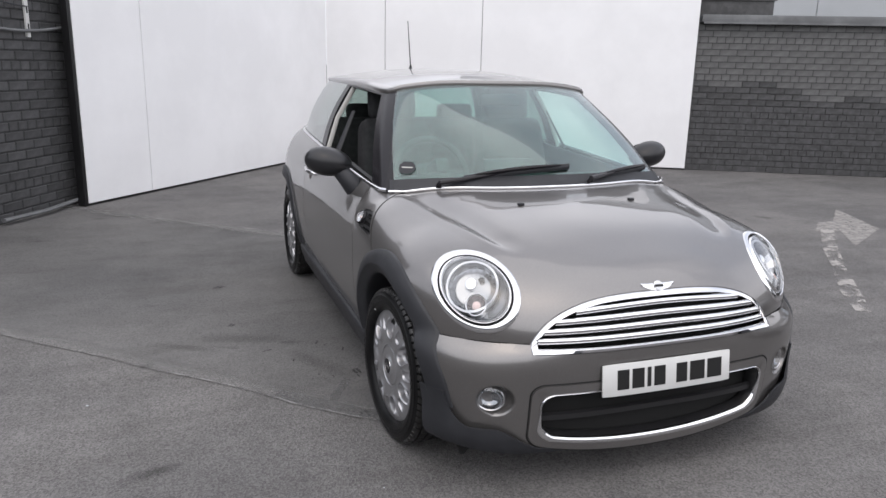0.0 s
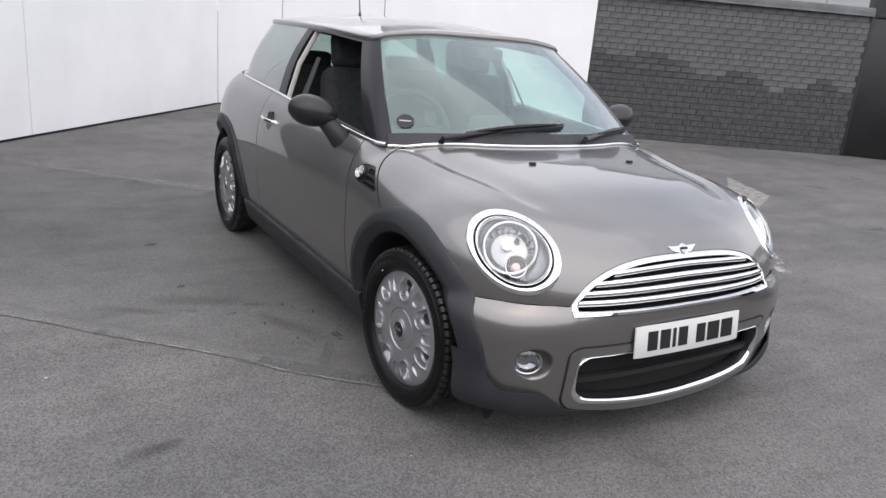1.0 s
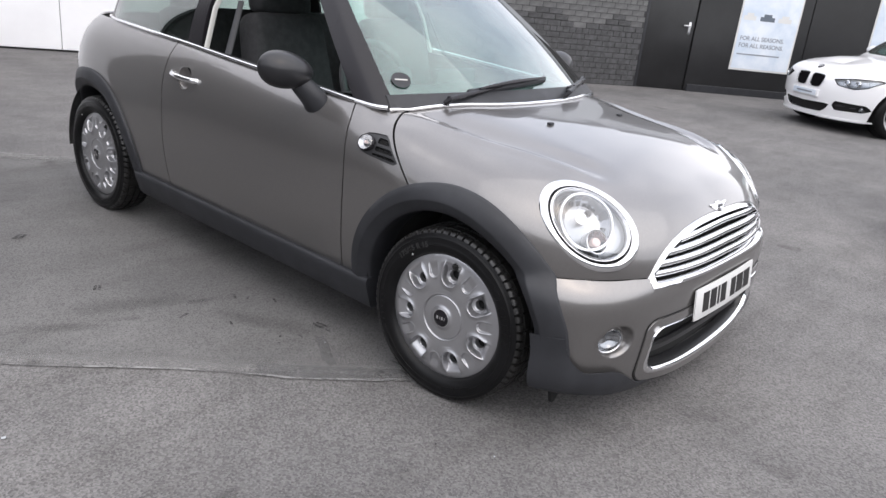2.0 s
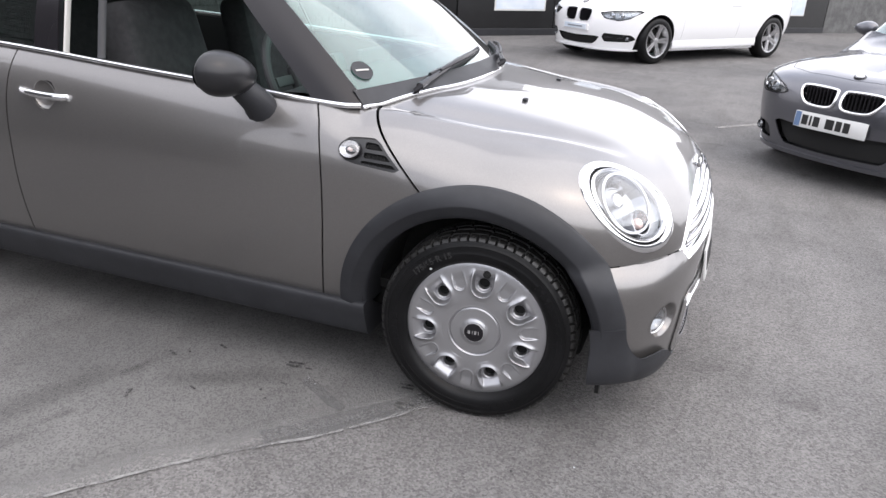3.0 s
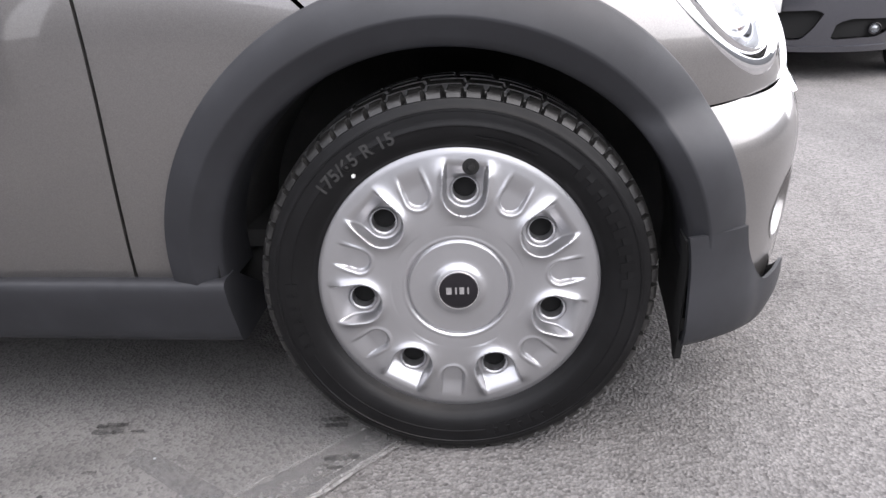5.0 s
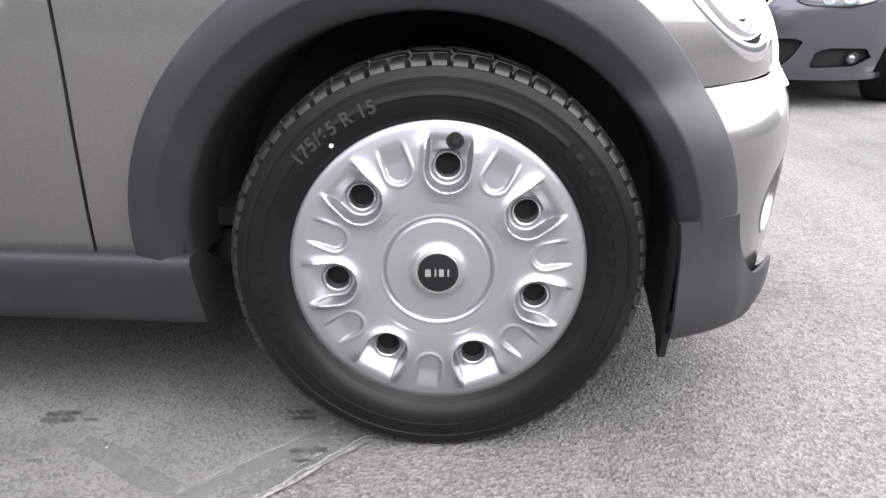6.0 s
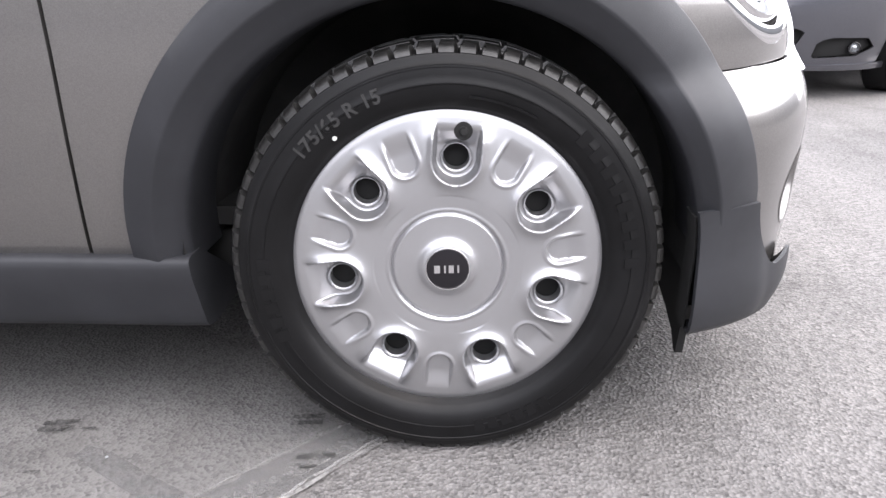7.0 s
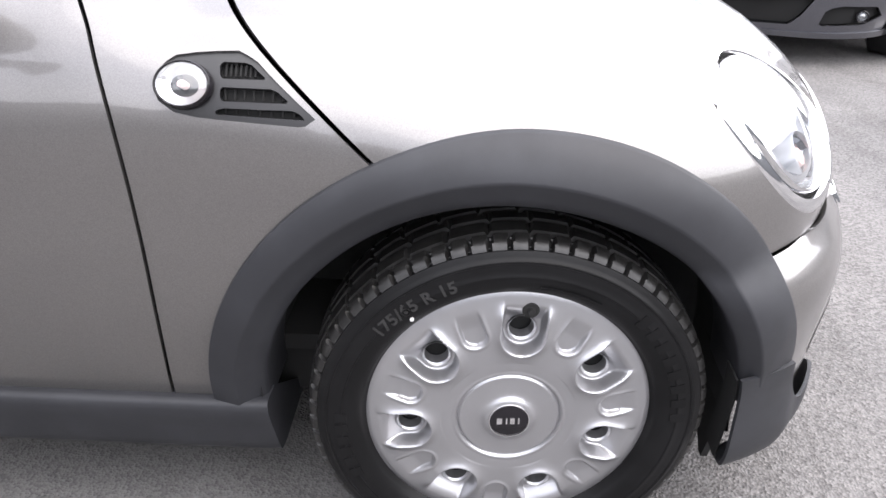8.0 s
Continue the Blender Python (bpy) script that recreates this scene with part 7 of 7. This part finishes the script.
    # Greenhouse.
    def shape(t, v):
        a, b = Vector(spline(base, abs(t), True)), Vector(spline(edge, abs(t), True))
        p = a.lerp(b, v)
        p += Vector((p.x, (p.y - 1.8) * 0.4, 0.15)).normalized() * 0.03 * math.sin(math.pi * v)
        return Vector((math.copysign(p.x, t) if p.x else 0.0, p.y, p.z))

    def patch(name, t0, t1, v0, v1, mat, depth=0.006, label=""):
        rows = [[shape(t0 + (t1 - t0) * i / 20, v0 + (v1 - v0) * j / 8) for j in range(9)] for i in range(21)]
        ob = to_object(name, *thicken(*facing(*grid(rows), (0, 1.8, 0.9)), depth), mat, car, label)
        if mat in (WINDOW, TINTED):
            ob.visible_shadow = False
        return ob

    patch("windscreen", -2.75, 2.75, 0.0, 1.0, WINDOW, 0.004, "clear windscreen")
    for s in (-1, 1):
        patch("front_pillar", s * 2.75, s * 3.75, -0.02, 1.02, paint, 0.03)
        patch("door_window", s * 3.75, s * 6.6, 0.03, 0.95, TINTED, 0.004, "dark side window")
        patch("window_frame", s * 3.75, s * 8.6, 0.94, 1.02, GLOSS_BLACK, 0.02)
        patch("centre_pillar", s * 6.6, s * 6.85, -0.02, 1.02, GLOSS_BLACK, 0.02)
        patch("quarter_window", s * 6.85, s * 8.6, 0.03, 0.95, TINTED, 0.004, "dark rear side window")
        patch("rear_pillar", s * 8.6, s * 9.9, -0.02, 1.02, paint, 0.03)
        patch("rear_window", s * 9.9, s * 11.999, 0.02, 1.0, TINTED, 0.004)
        line = [shape(s * (3.2 + 5.6 * i / 40), 0.0) + Vector((s * 0.006, 0, 0.002)) for i in range(41)]
        v, f = tube(line, 0.008, False, 6)
        to_object("belt_trim", v, f, c["trim"], car, "", 60)
        mirror = new("door_mirror")
        mirror.parent = car
        m = Vector((s * (base[4][0] + 0.13), base[4][1] + 0.10, base[4][2] + 0.065))
        rows = []
        for i in range(13):
            a = math.pi * i / 12
            rows.append([m + Vector((s * 0.105 * math.cos(b) * math.sin(a) ** 0.8, -math.cos(a) * (0.07 if a < 1.57 else 0.03), 0.062 * math.sin(b) * math.sin(a) ** 0.8 * (1 - 0.2 * math.cos(b)))) for b in [2 * math.pi * k / 20 for k in range(20)]])
        v, f = grid(rows, False, True)
        to_object("mirror_cap", *facing(v, f, tuple(m)), paint, mirror, "", 60)
        v, f = tube([m + Vector((-s * 0.06, 0.01, -0.03)), m + Vector((-s * 0.15, 0.0, -0.06))], 0.022, False, 8)
        to_object("mirror_foot", v, f, BLACK_TRIM, mirror)
        hy = c["door"][1] - 0.14
        pts = [Vector((flank(hy - 0.11 + 0.22 * i / 8, c["crease"] + 0.03, s) + s * (0.004 + 0.026 * math.sin(math.pi * i / 8) ** 0.6), hy - 0.11 + 0.22 * i / 8, c["crease"] + 0.03)) for i in range(9)]
        v, f = tube(pts, 0.012, False, 8, 0.8)
        to_object("door_handle", v, f, paint, car, "", 60)
        rows = [[Vector((s * x, y, z)) for x, z in ((c["half"] - 0.05, 0.33), (c["half"] - 0.035, 0.27), (c["half"] - 0.05, 0.205), (c["half"] - 0.12, 0.19))] for y in [0.36 + (c["wheelbase"] - 0.72) * i / 10 for i in range(11)]]
        v, f = grid(rows)
        to_object("sill", *facing(v, f, (0, 1.3, 0.26)), paint, car)
        for y in (0, c["wheelbase"]):
            rows = [[Vector((s * x, y + math.cos(a) * c["arch"], c["axle"] + math.sin(a) * c["arch"])) for x in (min(c["half"] - 0.012, abs(flank(y + math.cos(a) * c["arch"], c["axle"] + math.sin(a) * c["arch"], s)) - 0.006), c["half"] - 0.2, c["half"] - 0.35)] for a in [math.pi * k / 20 for k in range(21)]]
            v, f = grid(rows)
            to_object("arch_liner", v, f, CAVITY, car)
            alloy_wheel(car, c["axle"], 0.22, c["rim"], c["dark_wheels"], (s * (c["half"] - 0.115), y, c["axle"]), s > 0, 17 + 31 * (y > 0))
    # Roof.
    rows = []
    for i in range(101):
        t = -12 + 24 * i / 100
        e = Vector(spline(edge, abs(t), True))
        row = [Vector((e.x, e.y, e.z - 0.012)), Vector((e.x + 0.006 * (e.x > 0.1), e.y, e.z))]
        for k in range(1, 11):
            q = k / 10
            row.append(Vector((e.x * (1 - q), e.y, e.z + (c["crown"] * math.sin(math.pi * min(1, max(0, (e.y - edge[0][1] + 0.25) / (edge[-1][1] - edge[0][1] + 0.5)))) ) * (1 - (1 - q) ** 2.2))))
        rows.append([Vector((math.copysign(p.x, t) if p.x else 0, p.y, p.z)) for p in row])
    v, f = grid(rows)
    to_object("roof", *facing(v, f, (0, 1.8, 0.9)), paint, car, "", 50)
    part("underbody", box_bm((1.16, c["tail"] - c["nose"] - 0.7, 0.1), (0, (c["tail"] + c["nose"]) / 2, 0.25), 0.02), CAVITY, car)
    part("cabin_floor", box_bm((1.4, 2.4, 0.04), (0, 1.7, 0.45)), CAVITY, car)
    part("dashboard", box_bm((1.36, 0.5, 0.2), (0, base[3][1] + 0.12, base[0][2] - 0.10), 0.06, 3), DASH, car)
    for x in (-0.36, 0.36):
        part("seat_back", box_bm((0.48, 0.16, 0.62), (x, 1.65, 0.80), 0.06, 3, pose(0, 0, 0, -14, 0, 0)), CLOTH, car)
        part("headrest", box_bm((0.26, 0.10, 0.17), (x, 1.76, 1.19), 0.04, 3), CLOTH, car)
    part("front_splitter", box_bm((0.95, 0.3, 0.05), (0, c["nose"] + 0.30, 0.20), 0.02), BLACK_TRIM, car)
    return car


def facing_pose(x, y, heading):
    """A car's pose with its front axle at (x, y) and its nose towards heading (degrees from +x)."""
    return pose(x, y, 0, 0, 0, heading + 90)


parked_car(dict(
    name="parked_coupe", label="dark grey metallic coupe with chrome kidney grilles, parked", at=facing_pose(3.286, -1.719, 143.5) @ Matrix.Scale(0.95, 4), paint=GREY_PAINT, trim=GLOSS_BLACK,
    nose=-0.79, tail=3.72, half=0.885, wheelbase=2.76, axle=0.32, rim=0.232, arch=0.365, waist_end=3.0, round=2.6, low=0.48, high=0.62, peak=-0.35, bend=(2.9, 2.6), crease=0.74,
    ridge=([-0.35, 0.0, 0.4, 0.62, 0.9, 2.0, 3.0, 3.4], [0.765, 0.828, 0.885, 0.99, 1.19, 1.22, 1.20, 1.15]),
    base=[(0.0, 0.52, 0.912), (0.4, 0.56, 0.907), (0.68, 0.70, 0.90), (0.765, 0.80, 0.90), (0.785, 0.95, 0.905), (0.80, 1.5, 0.93), (0.80, 2.0, 0.955), (0.79, 2.4, 0.965), (0.76, 2.75, 0.975), (0.70, 2.95, 0.985), (0.55, 3.1, 0.99), (0.3, 3.2, 0.99), (0.0, 3.23, 0.99)],
    edge=[(0.0, 1.15, 1.33), (0.3, 1.17, 1.325), (0.5, 1.2, 1.305), (0.555, 1.25, 1.29), (0.575, 1.35, 1.29), (0.59, 1.6, 1.315), (0.60, 1.85, 1.325), (0.60, 2.05, 1.325), (0.59, 2.2, 1.315), (0.56, 2.35, 1.30), (0.48, 2.45, 1.30), (0.25, 2.5, 1.31), (0.0, 2.52, 1.315)],
    crown=0.055, door=(0.62, 2.02), hood=[(-0.02, -0.64), (0.34, -0.60), (0.56, -0.48), (0.70, -0.2), (0.72, 0.9), (-0.02, 0.9)],
    holes=dict(kidney=[(0.026, 0.575), (0.075, 0.548), (0.20, 0.550), (0.255, 0.578), (0.292, 0.640), (0.262, 0.672), (0.06, 0.672), (0.024, 0.650)],
               lamp=[(0.39, 0.600), (0.46, 0.572), (0.66, 0.562), (0.75, 0.590), (0.825, 0.672), (0.77, 0.698), (0.60, 0.680), (0.45, 0.640)],
               intake=[(-0.01, 0.225), (0.36, 0.235), (0.42, 0.30), (0.47, 0.385), (0.42, 0.40), (-0.01, 0.385)],
               duct=[(0.50, 0.235), (0.70, 0.245), (0.765, 0.29), (0.745, 0.345), (0.60, 0.35), (0.53, 0.33)]),
    chrome=0.011, housing=BLACK_TRIM, bulbs=((0.555, 0.618, 0.038), (0.645, 0.624, 0.038)), corner_lamp=0.69, lip=[(-0.01, 0.170), (0.90, 0.170), (0.90, 0.205), (-0.01, 0.198)], duct_bar=(), fog=(0.690, 0.292, 0.027), badge=-0.575, plate_z=0.445, plate=(0.045, 0.014, 0.045, -0.02, 0.06, 0.042, 0.044), dark_wheels=False))

parked_car(dict(
    name="parked_hatch", label="white three-door hatchback with black kidney grilles, parked by the frontage", at=facing_pose(9.0, 1.112, 144.6), paint=WHITE_PAINT, trim=GLOSS_BLACK,
    nose=-0.77, tail=3.50, half=0.8825, wheelbase=2.69, axle=0.318, rim=0.225, arch=0.36, waist_end=2.85, round=2.55, low=0.50, high=0.64, peak=-0.30, bend=(2.7, 2.7), crease=0.78,
    ridge=([-0.30, 0.0, 0.4, 0.6, 0.9, 2.0, 3.0, 3.4], [0.845, 0.925, 0.985, 1.08, 1.26, 1.30, 1.32, 1.26]),
    base=[(0.0, 0.40, 1.0), (0.4, 0.45, 0.995), (0.66, 0.60, 0.985), (0.745, 0.70, 0.975), (0.77, 0.85, 0.97), (0.785, 1.3, 0.98), (0.785, 1.7, 0.99), (0.775, 2.2, 1.01), (0.75, 2.7, 1.04), (0.70, 3.0, 1.06), (0.5, 3.2, 1.07), (0.25, 3.27, 1.07), (0.0, 3.29, 1.07)],
    edge=[(0.0, 1.05, 1.37), (0.3, 1.07, 1.365), (0.5, 1.11, 1.345), (0.56, 1.16, 1.33), (0.58, 1.25, 1.33), (0.595, 1.5, 1.35), (0.60, 1.8, 1.36), (0.60, 2.1, 1.355), (0.59, 2.5, 1.34), (0.56, 2.8, 1.32), (0.45, 2.95, 1.32), (0.22, 3.0, 1.33), (0.0, 3.02, 1.33)],
    crown=0.055, door=(0.52, 1.80), hood=[(-0.02, -0.60), (0.34, -0.56), (0.56, -0.44), (0.70, -0.15), (0.72, 0.9), (-0.02, 0.9)],
    holes=dict(kidney=[(0.030, 0.570), (0.06, 0.540), (0.20, 0.540), (0.24, 0.575), (0.258, 0.650), (0.230, 0.700), (0.06, 0.706), (0.030, 0.675)],
               lamp=[(0.39, 0.672), (0.48, 0.598), (0.66, 0.575), (0.76, 0.61), (0.845, 0.705), (0.81, 0.726), (0.60, 0.712)],
               intake=[(-0.01, 0.225), (0.30, 0.235), (0.37, 0.28), (0.42, 0.345), (0.36, 0.355), (-0.01, 0.34)],
               duct=[(0.45, 0.345), (0.49, 0.285), (0.74, 0.295), (0.80, 0.335), (0.77, 0.395), (0.48, 0.405)]),
    chrome=0.004, housing=SATIN, bulbs=((0.56, 0.645, 0.040), (0.67, 0.65, 0.040)), corner_lamp=0.78, lip=[(-0.01, 0.170), (0.90, 0.170), (0.90, 0.195), (-0.01, 0.192)], duct_bar=[(0.49, 0.338), (0.70, 0.338), (0.70, 0.358), (0.49, 0.358)], fog=(0.735, 0.342, 0.028), badge=-0.625, plate_z=0.46, plate=(), dark_wheels=True))


# ---- bricks, laid last ----
def lay_bricks():
    """Lays each wall's bricks; those of the nearest stretch are parts, the rest one mesh."""
    for wall, length, height, pick, near in BRICK_JOBS:
        course, unit = 0.0865, 0.235
        rest = {}
        singles = 0
        for row in range(int(height / course)):
            z = row * course + 0.045
            header = row % 6 == 3
            step_ = unit / 2 if header else unit
            x = -(unit / 2 if row % 2 and not header else unit / 4 if header else 0)
            while x < length - 0.02:
                a, b = max(0.0, x), min(length, x + step_)
                if b - a > 0.06:
                    mat = pick((a + b) / 2, z)
                    cx, wd = (a + b) / 2, b - a - 0.011
                    filled = mat is BRICK_GREY
                    proud = 0.0160 + 0.0018 * random.random() if filled else 0.010 + 0.004 * random.random()
                    wd += 0.008 if filled else 0.0
                    tall = 1.13 if filled else 1.0
                    if near[0] <= cx <= near[1] and singles < 300 and z > (0.0 if "southwest" in wall.name else 0.95):
                        ob = new("brick", brick_mesh(wd, mat))
                        ob.parent = wall
                        ob.matrix_basis = pose(cx, proud + 0.008, z, random.uniform(-0.3, 0.3), 0, random.uniform(-0.3, 0.3)) @ Matrix.Diagonal((1, 1, tall, 1))
                        singles += 1
                    else:
                        rest.setdefault(mat.name, []).append((cx, proud + 0.008, z, wd, tall))
                x += step_
        for key, items in rest.items():
            verts, faces = [], []
            for cx, cy, cz, wd, tall in items:
                k = len(verts)
                for dx in (-wd / 2, wd / 2):
                    for dy in (-0.015, 0.015):
                        for dz in (-0.037 * tall, 0.037 * tall):
                            verts.append((cx + dx, cy + dy, cz + dz))
                faces += [tuple(k + i for i in q) for q in ((0, 1, 3, 2), (4, 6, 7, 5), (0, 4, 5, 1), (2, 3, 7, 6), (1, 5, 7, 3), (0, 2, 6, 4))]
            ob = to_object("brick_courses", verts, faces, bpy.data.materials[key], wall)
            tagged(ob, kind="stuff")


lay_bricks()
